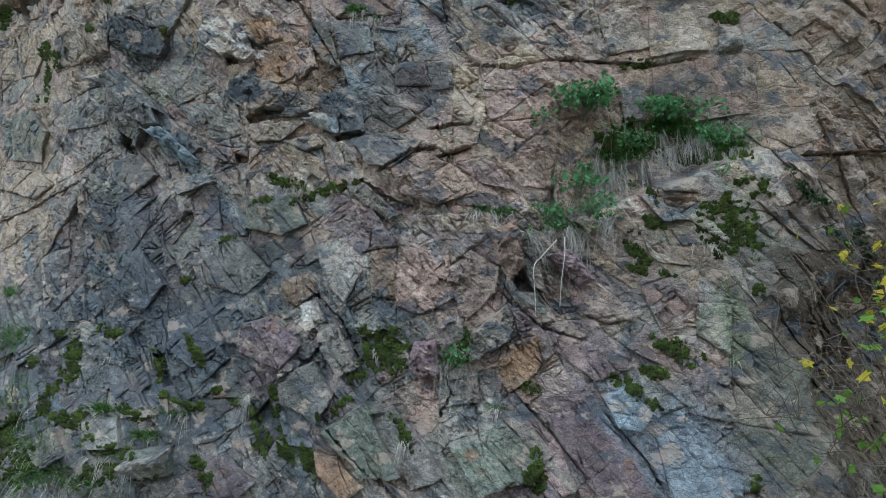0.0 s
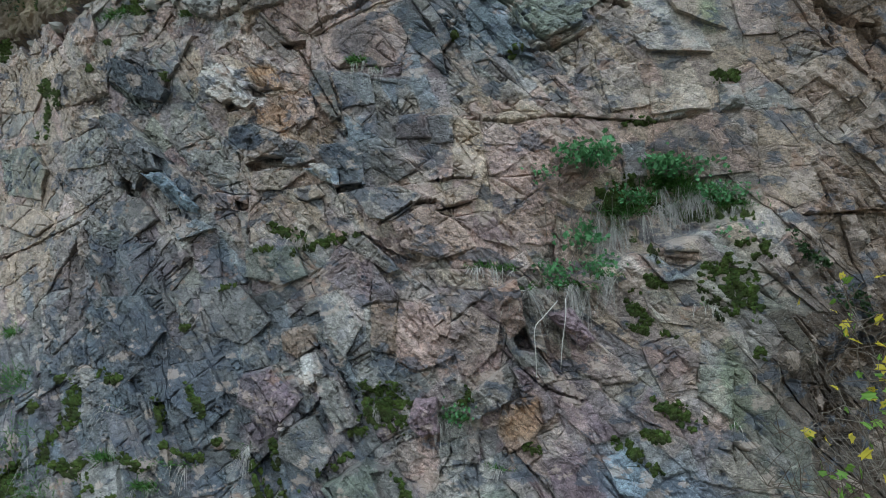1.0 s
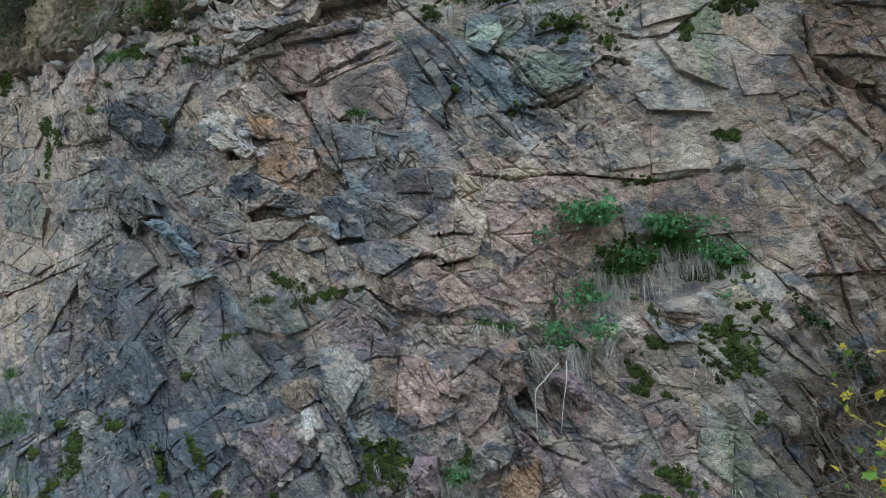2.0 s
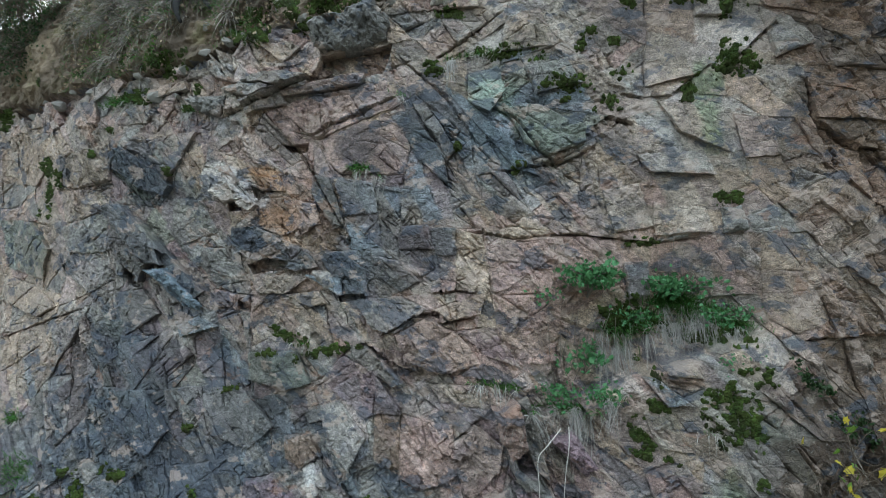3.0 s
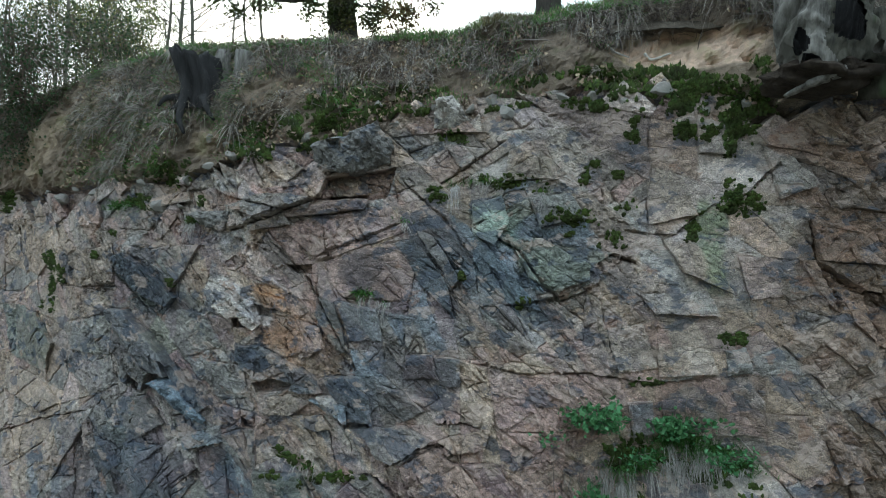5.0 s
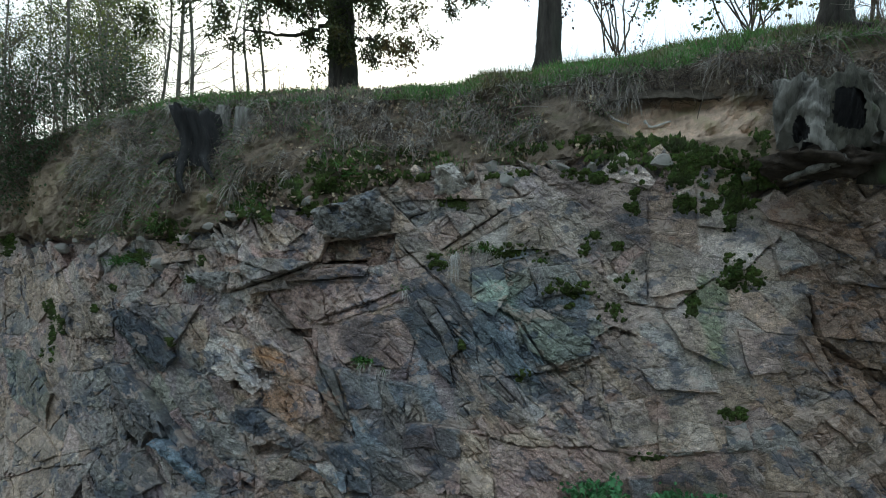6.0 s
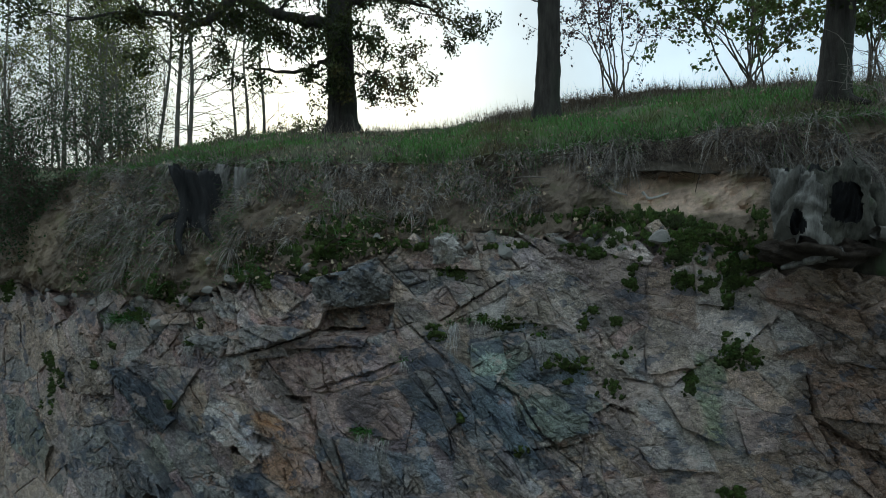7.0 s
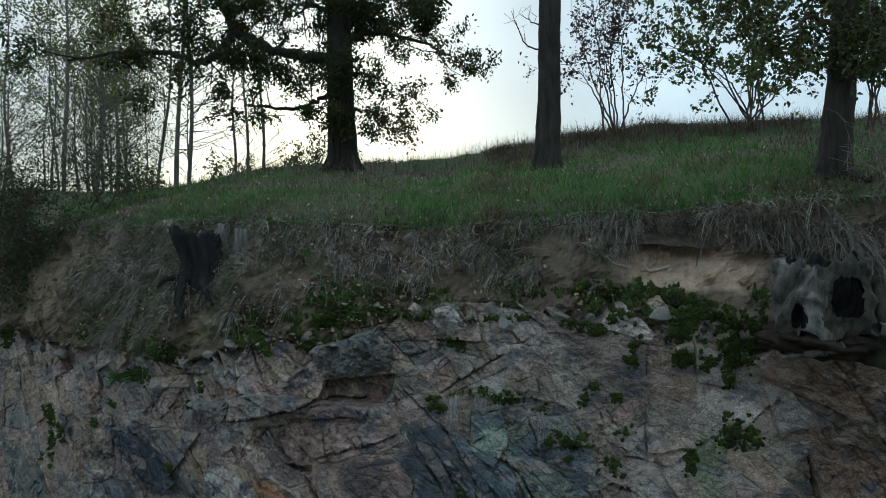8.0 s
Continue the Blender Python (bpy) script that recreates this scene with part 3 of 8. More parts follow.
plate(((-1.62, 1.81), (-1.24, 1.96), (-1.03, 1.66), (-1.22, 1.40), (-1.57, 1.56)), 0.1, 0.05, 0.02, GREY * 0.9, 0.75)
plate(((-1.15, 1.35), (-0.69, 1.64), (-0.49, 1.55), (-0.21, 1.08), (-0.47, 1.01), (-0.72, 1.02)), 0.16, 0.05, 0.03, GREEN * 0.85, 0.9)
plate(((-0.64, 1.54), (-0.43, 1.58), (0.04, 1.06), (-0.25, 0.91), (-0.46, 1.18)), 0.08, 0.1, 0.05, GREY * 0.9, 0.8)
plate(((0.32, 1.48), (0.51, 1.53), (0.76, 1.31), (0.73, 1.16), (0.55, 1.09), (0.36, 1.27)), 0.12, 0.05, 0.0, GREEN * 0.9, 0.8)
plate(((0.08, 1.29), (0.32, 1.40), (0.57, 1.16), (0.34, 0.97)), 0.17, 0.05, -0.1, GREEN * 1.1, 0.8)
plate(((-0.02, 1.74), (0.31, 1.88), (0.33, 1.63), (-0.01, 1.59)), 0.06, 0.0, 0.0, GREY * 0.8, 0.7)
plate(((1.30, 1.81), (1.49, 1.88), (1.65, 1.70), (1.54, 1.57), (1.38, 1.60)), 0.1, 0.05, -0.1, BLUE * 1.35, 0.8)
plate(((0.85, 1.74), (1.12, 1.81), (1.48, 1.41), (1.59, 1.14), (1.24, 1.04), (0.97, 1.36)), 0.05, 0.1, 0.0, PURPLE * 0.9, 0.75)
plate(((1.66, 1.62), (1.90, 1.67), (2.36, 1.18), (1.74, 1.08)), 0.04, 0.1, -0.05, BLUE * 1.1, 0.65)
plate(((2.17, 2.51), (2.43, 2.49), (2.38, 2.07), (2.15, 2.24)), 0.05, 0.05, -0.05, GREEN * 1.2, 0.6)
plate(((0.87, 2.36), (1.30, 2.42), (1.59, 2.06), (1.27, 1.91), (0.98, 2.13)), 0.05, 0.1, 0.0, PURPLE * 1.1, 0.6)
plate(((1.08, 2.80), (1.36, 2.71), (1.66, 2.43), (1.43, 2.38), (1.12, 2.51)), 0.05, 0.05, 0.0, PINK * 0.9, 0.6)
plate(((-3.82, 1.17), (-3.45, 1.22), (-3.31, 0.97), (-3.72, 0.94)), 0.08, 0.0, -0.05, GREY * 0.9, 0.7)
plate(((-3.28, 0.93), (-2.76, 1.02), (-2.70, 0.78), (-3.04, 0.68)), 0.12, 0.0, -0.05, GREEN, 0.75)
plate(((-1.82, 1.44), (-1.68, 1.45), (-1.54, 1.18), (-1.81, 1.29)), 0.08, 0.1, 0.0, GREY * 0.9, 0.7)
plate(((-4.13, 2.94), (-3.44, 3.01), (-3.07, 2.63), (-3.34, 2.34), (-3.94, 2.48)), 0.05, 0.1, 0.05, SLATE * 1.2, 0.7)
plate(((-3.02, 2.26), (-2.52, 2.37), (-2.27, 2.06), (-2.65, 1.81), (-2.97, 1.96)), 0.05, 0.1, 0.05, SLATE * 1.4, 0.6)
plate(((-2.65, 3.01), (-2.15, 3.10), (-1.79, 2.77), (-2.11, 2.53), (-2.54, 2.64)), 0.05, 0.1, 0.05, GREY * 0.8, 0.6)
plate(((-2.63, 0.73), (-2.17, 1.02), (-1.78, 0.82), (-1.94, 0.65), (-2.55, 0.58)), 0.05, 0.05, 0.0, PURPLE, 0.6)
plate(((-1.23, 1.16), (-1.01, 1.14), (-0.72, 0.90), (-0.93, 0.78), (-1.18, 0.94)), 0.05, 0.0, 0.0, RUST * 0.8, 0.5)
# beds and slabs under the top
plate(((-2.15, 6.27), (-1.67, 6.37), (-0.85, 6.47), (-0.91, 6.35), (-1.67, 6.27)), 0.1, 0.0, 0.1, PINK * 0.8, 0.7)
plate(((-2.51, 6.38), (-2.08, 6.49), (-1.48, 6.48), (-1.51, 6.36), (-2.15, 6.27)), 0.12, 0.0, 0.05, GREY * 0.8, 0.6)
plate(((-1.87, 6.15), (-1.41, 6.28), (-0.61, 6.38), (-0.42, 6.10), (-1.40, 5.83)), 0.02, 0.0, -0.03, PINK * 1.05, 0.75)
plate(((-1.40, 5.81), (-0.61, 5.98), (-0.36, 5.80), (-0.43, 5.36), (-1.13, 5.43)), 0.03, 0.0, 0.0, PINK, 0.7)
plate(((-2.00, 6.11), (-1.80, 5.92), (-1.53, 5.61), (-1.66, 5.54), (-2.10, 5.93)), 0.03, 0.0, 0.1, GREY * 0.8, 0.6)
plate(((0.26, 6.41), (0.55, 6.49), (0.60, 6.18), (0.44, 5.96), (0.25, 6.08)), 0.1, 0.0, -0.12, GREEN * 1.45, 0.85)
plate(((0.02, 6.29), (0.19, 6.19), (0.88, 5.29), (0.69, 5.34), (0.30, 5.85)), 0.05, 0.15, 0.1, BLUE * 0.65, 0.75)
plate(((0.59, 6.00), (0.88, 6.00), (1.30, 5.72), (1.29, 5.56), (0.99, 5.48), (0.77, 5.61)), 0.09, 0.05, 0.0, GREEN, 0.85)
plate(((-0.58, 6.05), (-0.38, 6.04), (-0.02, 5.47), (0.02, 5.23), (-0.32, 5.52)), 0.04, 0.2, 0.1, SLATE, 0.75)
plate(((-0.32, 6.10), (-0.15, 6.03), (0.09, 5.57), (-0.02, 5.46)), 0.06, 0.15, 0.1, GREY * 0.7, 0.7)
plate(((0.79, 6.42), (1.15, 6.46), (1.30, 6.20), (0.89, 6.10)), 0.06, 0.0, 0.0, GREY, 0.7)
plate(((1.87, 6.68), (2.14, 6.61), (2.26, 6.23), (1.86, 6.14)), 0.05, 0.05, 0.0, TAN, 0.6)
plate(((1.96, 5.97), (2.24, 5.92), (2.53, 5.45), (2.09, 5.65)), 0.06, 0.0, -0.05, TAN * 1.15, 0.6)
plate(((1.73, 5.44), (2.32, 5.47), (2.42, 5.24), (1.84, 5.28)), 0.06, 0.0, -0.25, PALE * 0.8, 0.65)
plate(((2.89, 6.83), (3.16, 6.71), (3.31, 6.46), (2.98, 6.35)), 0.06, 0.05, -0.08, GREY * 1.2, 0.6)
plate(((2.58, 5.81), (2.87, 5.80), (3.00, 5.45), (2.66, 5.40)), 0.03, 0.0, 0.0, PINK * 0.9, 0.6)
plate(((2.28, 7.14), (2.56, 7.06), (2.60, 6.80), (2.31, 6.81)), 0.06, 0.0, -0.05, PALE * 0.75, 0.6)
plate(((0.61, 6.92), (0.91, 7.02), (1.05, 6.61), (0.58, 6.63)), 0.04, 0.0, -0.05, TAN * 0.95, 0.6)
plate(((-5.39, 5.84), (-4.19, 6.01), (-4.17, 5.53), (-5.22, 5.41)), 0.03, 0.0, -0.03, TAN, 0.6)
plate(((-2.29, 6.24), (-1.81, 6.34), (-1.73, 6.19), (-2.21, 6.12)), 0.08, 0.0, 0.1, GREY, 0.5)
plate(((-3.72, 6.45), (-3.05, 6.53), (-3.00, 6.41), (-3.61, 6.34)), 0.1, 0.0, -0.1, TAN * 1.05, 0.6)
plate(((-2.96, 6.32), (-2.50, 6.23), (-2.57, 6.11), (-2.92, 6.19)), 0.1, 0.0, 0.1, GREY, 0.6)

# open joints and pockets
hollow(((-2.14, 4.49), (-1.91, 4.58), (-1.65, 4.54), (-1.70, 4.46), (-2.08, 4.39)), 0.16)
hollow(((-2.44, 5.16), (-2.33, 5.18), (-2.25, 5.07), (-2.42, 5.06)), 0.12)
hollow(((-2.14, 5.35), (-2.02, 5.30), (-1.91, 5.21), (-2.11, 5.22)), 0.10)
hollow(((-2.28, 4.05), (-2.10, 3.98), (-2.10, 3.90), (-2.25, 3.94)), 0.10)
hollow(((-1.12, 4.19), (-0.82, 4.21), (-0.82, 4.14), (-1.09, 4.11)), 0.10)
hollow(((-3.89, 4.39), (-3.65, 4.28), (-3.69, 4.13), (-3.86, 4.18)), 0.10)
crack(((0.30, 4.79), (0.62, 4.73), (1.13, 4.76), (1.43, 4.73), (1.83, 4.67), (2.24, 4.72)), 0.012, 0.06, 0.04)
crack(((-0.13, 4.19), (0.09, 4.22), (0.26, 4.20)), 0.016, 0.09, 0.05)
crack(((-0.05, 3.90), (0.11, 3.93), (0.24, 3.96)), 0.014, 0.09, 0.05)
crack(((-0.63, 3.78), (-0.47, 3.87), (-0.33, 3.97), (-0.08, 3.98)), 0.012, 0.07, 0.04)
crack(((3.18, 3.83), (3.57, 3.85), (3.94, 3.88)), 0.014, 0.07, 0.05)
crack(((1.31, 3.87), (1.60, 3.76)), 0.012, 0.05, 0.03)
crack(((-6.35, 3.32), (-5.62, 3.58), (-5.04, 3.74), (-4.61, 3.86)), 0.014, 0.05, 0.025)
crack(((-1.24, 4.02), (-1.14, 3.64), (-0.93, 3.63)), 0.012, 0.05)
crack(((-1.05, 3.63), (-0.81, 3.69), (-0.52, 3.49), (-0.27, 3.40)), 0.012, 0.07, 0.05)
hollow(((0.46, 2.99), (0.62, 2.95), (0.81, 2.60), (0.66, 2.61)), 0.14)
hollow(((0.94, 2.95), (1.11, 2.83), (1.26, 2.67), (1.15, 2.68)), 0.12)
hollow(((-0.78, 2.18), (-0.55, 2.26), (-0.36, 2.12), (-0.40, 1.93), (-0.62, 1.88)), 0.07)
hollow(((-1.91, 1.34), (-1.72, 1.56), (-1.57, 1.27), (-1.72, 1.06)), 0.12)
hollow(((-3.21, 1.89), (-3.03, 1.90), (-2.82, 1.58), (-2.96, 1.57)), 0.12)
crack(((-1.11, 1.38), (-0.84, 1.15), (-0.41, 0.84)), 0.02, 0.10, 0.0)
crack(((-1.36, 2.62), (-0.98, 2.29), (-0.77, 1.93)), 0.014, 0.08)
crack(((0.52, 2.60), (0.87, 2.31), (1.19, 2.23)), 0.014, 0.08)
crack(((-0.02, 1.98), (0.08, 1.70), (-0.02, 1.51)), 0.014, 0.08)
crack(((0.64, 1.74), (0.92, 1.45), (1.16, 1.15)), 0.016, 0.09)
crack(((1.37, 1.61), (1.64, 1.30), (1.73, 1.08)), 0.014, 0.08)
crack(((-1.56, 1.75), (-1.30, 1.94), (-1.18, 2.07)), 0.016, 0.09, 0.05)
hollow(((-1.36, 6.69), (-0.56, 6.79), (-0.68, 6.46), (-1.41, 6.45)), 0.22)
crack(((-2.43, 6.13), (-1.94, 6.26), (-1.38, 6.46), (-0.92, 6.46)), 0.018, 0.10, 0.10)
crack(((-2.30, 6.45), (-1.81, 6.34), (-1.52, 6.39)), 0.012, 0.06, 0.04)
crack(((-1.41, 5.84), (-0.85, 6.04), (-0.56, 6.15)), 0.012, 0.05, 0.03)
hollow(((-1.76, 5.77), (-1.48, 5.79), (-1.48, 5.69), (-1.66, 5.68)), 0.14)
crack(((-1.94, 6.00), (-1.50, 5.57), (-1.08, 4.88)), 0.014, 0.07)
crack(((0.45, 6.02), (0.67, 5.87), (0.87, 5.57), (1.07, 5.42)), 0.014, 0.08)
crack(((-0.07, 6.59), (0.24, 6.79), (0.52, 6.98)), 0.014, 0.07, 0.03)
crack(((0.55, 5.36), (1.07, 5.42), (1.38, 5.57)), 0.014, 0.07, 0.04)
crack(((-0.44, 6.56), (-0.04, 6.19), (0.29, 5.68)), 0.012, 0.05)
crack(((1.65, 6.08), (2.04, 6.03), (2.39, 6.30)), 0.012, 0.06, 0.03)
crack(((2.54, 6.30), (2.97, 6.67)), 0.016, 0.07, 0.04)
crack(((3.35, 5.73), (3.64, 5.53), (3.85, 5.50)), 0.02, 0.10, 0.05)
crack(((3.25, 6.13), (3.30, 5.78), (3.49, 5.37)), 0.014, 0.08)
crack(((1.47, 5.84), (1.71, 5.78)), 0.02, 0.09, 0.06)

# ---- the face is split into slabs along these forms and along tilted joints, joint after joint ----
JOINTS = ((47, 0.56), (-36, 0.26), (6, 0.11), (74, 0.07))  # dip to the right in degrees, and its share
rng_rock = random.Random(17)


def centre(p):
    return sum(q[0] for q in p) / len(p), sum(q[1] for q in p) / len(p)


def reach(p):
    return max((q[0] - r[0]) ** 2 + (q[1] - r[1]) ** 2 for q in p for r in p)


def cut_once(p, tries=4, slim=0.11):
    """Both halves of an outline, cut by a joint through it that leaves no thin sliver."""
    mx, mz = centre(p)
    best = None
    for _ in range(tries):
        pick, k = rng_rock.random(), 0
        while pick > JOINTS[k][1] and k < len(JOINTS) - 1:
            pick -= JOINTS[k][1]
            k += 1
        turn = radians(JOINTS[k][0] + rng_rock.gauss(0, 7))
        i = rng_rock.randrange(len(p))
        w = rng_rock.uniform(0.0, 0.45)
        one, two = split(p, mx + w * (p[i][0] - mx), mz + w * (p[i][1] - mz), math.sin(turn), math.cos(turn))
        if len(one) < 3 or len(two) < 3:
            continue
        thin = min(area_of(one) / reach(one), area_of(two) / reach(two))
        if best is None or thin > best[0]:
            best = (thin, one, two)
        if thin > slim:
            break
    return best


def carve(pieces, corners, tag):
    """Cuts the pieces along a convex outline; what lies inside takes the tag."""
    x0, x1 = min(c[0] for c in corners), max(c[0] for c in corners)
    z0, z1 = min(c[1] for c in corners), max(c[1] for c in corners)
    done = []
    for p, old in pieces:
        if max(c[0] for c in p) < x0 or min(c[0] for c in p) > x1 or max(c[1] for c in p) < z0 or min(c[1] for c in p) > z1:
            done.append((p, old))
            continue
        rest, off = p, []
        for i in range(len(corners)):
            (ax, az), (bx_, bz_) = corners[i - 1], corners[i]
            within, beyond = split(rest, ax, az, -(bz_ - az), bx_ - ax)
            if len(beyond) > 2 and area_of(beyond) > 2e-5:
                off.append((beyond, old))
            rest = within
            if len(rest) < 3 or area_of(rest) < 2e-5:
                rest = None
                break
        if rest is None:
            done.append((p, old))
        else:
            done += off + [(rest, tag)]
    return done


pieces = [([(-7.75, -0.1), (4.85, -0.1), (4.85, 8.05), (-7.75, 8.05)], -1)]
while max(area_of(p) for p, _ in pieces) > 1.6:
    p = max(pieces, key=lambda q: area_of(q[0]))
    pieces.remove(p)
    halves = cut_once(p[0])
    pieces += [(halves[1], -1), (halves[2], -1)] if halves else [p]
for k, form in enumerate(PLATES):
    pieces = carve(pieces, form[0], k)
for k, form in enumerate(HOLLOWS):
    pieces = carve(pieces, form[0], 1000 + k)
for (ax, az), (bx_, bz_), wide, deep, drop in CRACKS:
    length = math.hypot(bx_ - ax, bz_ - az)
    cut = []
    for p, tag in pieces:
        one, two = split(p, ax, az, -(bz_ - az), bx_ - ax)
        mx, mz = centre(p)
        t = ((mx - ax) * (bx_ - ax) + (mz - az) * (bz_ - az)) / length ** 2
        near = abs((mx - ax) * (bz_ - az) - (mz - az) * (bx_ - ax)) / length < 0.6 and -0.15 < t < 1.15
        cut += [(one, tag), (two, tag)] if near and len(one) > 2 and len(two) > 2 else [(p, tag)]
    pieces = cut

SLABS = []  # outline, tag, height, lean in x and z, randoms of its families
stack = [(p, tag, 0.0, 0.0, 0.0, (rng_rock.random(), rng_rock.random(), rng_rock.random())) for p, tag in pieces if area_of(p) > 1.5e-4]
while stack:
    p, tag, high, tx, tz, rands = stack.pop()
    big = area_of(p)
    mx, mz = centre(p)
    usual, rough_by = grain(mx, mz)
    if tag >= 0:
        usual, rough_by = (0.055 if tag < 1000 else 0.02), 0.5 * rough_by
    if big < 1.2 and big < usual * math.exp(rng_rock.gauss(0.2, 1.0)):
        SLABS.append((p, tag, high, tx, tz, rands + (rng_rock.random(),)))
        continue
    halves = cut_once(p)
    if halves is None:
        SLABS.append((p, tag, high, tx, tz, rands + (rng_rock.random(),)))
        continue
    side = math.sqrt(min(big, 1.0))
    for q in halves[1:]:
        h, a_, b_ = high, tx, tz
        qx, qz = centre(q)
        h += tx * (qx - mx) + tz * (qz - mz)
        if big < 4 and rng_rock.random() < 0.75:
            h += max(-0.045, min(0.045, rng_rock.gauss(0, 0.045) * side * rough_by))
            sway = (0.20 if rng_rock.random() < 0.16 else 0.06) * rough_by * min(1.0, 0.35 + side)
            a_, b_ = 0.7 * tx + rng_rock.gauss(0, sway), 0.7 * tz + rng_rock.gauss(0.0, sway)
        child = area_of(q)
        r = (rng_rock.random() if child > 0.5 else rands[0], rng_rock.random() if child > 0.06 else rands[1], rng_rock.random() if child > 0.015 else rands[2])
        stack.append((q, tag, h * 0.96, a_, b_, r))


def roughened(p):
    """The outline with points every few centimetres."""
    pts = []
    for i in range(len(p)):
        (x0, z0), (x1, z1) = p[i - 1], p[i]
        n = max(1, int(math.hypot(x1 - x0, z1 - z0) / 0.03))
        pts += [(x0 + (x1 - x0) * k / n, z0 + (z1 - z0) * k / n) for k in range(n)]
    return pts


OUTLINES = [roughened(q[0]) for q in SLABS]
starts = np.cumsum([0] + [len(q) for q in OUTLINES])
flat_pts = np.array([c for q in OUTLINES for c in q])
bx, bz = bend(flat_pts[:, 0], flat_pts[:, 1])
flat_pts = flat_pts + np.stack([bx, bz], -1)
OUTLINES = [flat_pts[starts[k]:starts[k + 1]] for k in range(len(SLABS))]
CX, CZ = np.array([q[:, 0].mean() for q in OUTLINES]), np.array([q[:, 1].mean() for q in OUTLINES])
TAG = np.array([q[1] for q in SLABS])


def use_points(x, z):
    """Sets the places that zone(), inside() and the rest work on."""
    global GX, GZ, RAGGED, ROUGH
    GX, GZ = x, z
    RAGGED = [fbm(GX * 3.1, GZ * 3.1, 400 + k) + 0.4 * fbm(GX * 13, GZ * 13, 410 + k) for k in range(5)]
    ROUGH = [fbm(GX * 7, GZ * 7, 420) + 0.3 * fbm(GX * 31, GZ * 31, 421), fbm(GX * 8, GZ * 8, 422), vnoise(GX * 5, GZ * 5, 423)]


def zone(x, z, rx, rz, turn=0.0, ragged=0.5, seed=3, soft=0.25):
    """A ragged oval region of the face, 0 to 1; turn in degrees, clockwise as seen."""
    c, s = math.cos(radians(turn)), math.sin(radians(turn))
    a, b = ((GX - x) * c - (GZ - z) * s) / rx, ((GX - x) * s + (GZ - z) * c) / rz
    r = np.sqrt(a * a + b * b) + ragged * RAGGED[seed % 5]
    return 1 - step(1 - soft, 1 + soft, r)


use_points(CX, CZ)
smooth_right = step(0.9, 2.1, GX + 0.5 * fbm(GX, GZ, 31) - 0.25 * (GZ - 5.0)) * step(2.6, 3.6, GZ + 0.3 * fbm(GX, GZ, 32))
smooth_right = np.maximum(smooth_right, step(2.25, 2.6, GX + 0.2 * fbm(GX * 2, GZ * 2, 33)))


relief = np.array([q[2] for q in SLABS])
lean_x, lean_z = np.clip(np.array([q[3] for q in SLABS]), -0.5, 0.5), np.clip(np.array([q[4] for q in SLABS]), -0.5, 0.5)
RAND = [np.array([q[5][k] for q in SLABS]) for k in range(4)]

tint = np.zeros(GX.shape + (3,), np.float32)


def family(where, stones, rand, spread=0.25):
    """Colours the slabs of a region with stones, picked by each slab's own random."""
    global tint
    n = len(stones)
    k = np.clip((rand * n).astype(int), 0, n - 1)
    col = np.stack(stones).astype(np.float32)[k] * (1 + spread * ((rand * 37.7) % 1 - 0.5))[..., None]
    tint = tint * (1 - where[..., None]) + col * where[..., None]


ones = np.ones(GX.shape)
family(ones, [TAN, PINK, GREY, TAN, GREY, PINK], RAND[1])
family(0.45 * ones, [TAN, GREY, PINK, PALE, BROWN, GREY, TAN], RAND[2], 0.6)
family(0.8 * zone(-3.0, 2.0, 3.2, 1.75, 10, 0.5, 81, 0.35), [SLATE, SLATE, GREY, PURPLE, BLUE, SLATE], RAND[1])
family(0.72 * zone(-3.7, 1.6, 3.0, 1.7, 0, 0.5, 81, 0.35), [SLATE, SLATE * 0.8, GREY * 0.7, SLATE, SLATE * 0.7], RAND[2], 0.5)
family(0.7 * zone(0.6, 1.9, 2.0, 1.2, 30, 0.5, 82, 0.4), [GREY, PURPLE, GREY, PINK, SLATE], RAND[1])
family(0.8 * smooth_right * (1 - step(3.1, 3.6, GZ)) * step(1.6, 2.1, GX), [GREEN * 0.75, GREY * 0.7], RAND[0])
family(0.75 * zone(-0.45, 5.0, 0.5, 0.95, 25, 0.6, 83, 0.4), [SLATE, SLATE, GREY, PURPLE, BLUE], RAND[1])
family(0.6 * zone(-3.7, 4.5, 1.0, 1.5, -12, 0.5, 84, 0.4), [SLATE, GREY, GREEN, GREY, PURPLE], RAND[1])
family(0.8 * zone(0.75, 6.0, 0.65, 0.8, 40, 0.4, 85, 0.3), [GREEN, GREEN, GREY, BLUE], RAND[1])
family(0.45 * zone(-1.75, 5.1, 0.55, 0.4, 30, 0.5, 86, 0.3), [RUST, TAN, RUST, PINK], RAND[1])
family(0.6 * zone(-1.5, 5.75, 0.7, 0.4, -10, 0.5, 87, 0.3), [PINK, TAN, PINK], RAND[1])
family(0.7 * step(2.85, 3.5, GX + 0.25 * fbm(GX * 2, GZ * 2, 88)), [BROWN * 0.8, BROWN * 0.65, BROWN * 1.1], RAND[1])
# lower right recess behind the shrub: its shade is put into the stone colour
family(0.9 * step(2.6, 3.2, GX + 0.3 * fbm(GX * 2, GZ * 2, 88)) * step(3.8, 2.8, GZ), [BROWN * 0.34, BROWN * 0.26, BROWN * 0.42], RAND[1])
family(0.55 * zone(2.3, 6.2, 0.6, 0.9, 20, 0.5, 89, 0.4), [PALE, GREY, TAN], RAND[1])
family(0.7 * zone(-5.8, 4.4, 1.2, 2.2, 0, 0.4, 90, 0.3), [TAN, TAN, GREY, PINK], RAND[1])
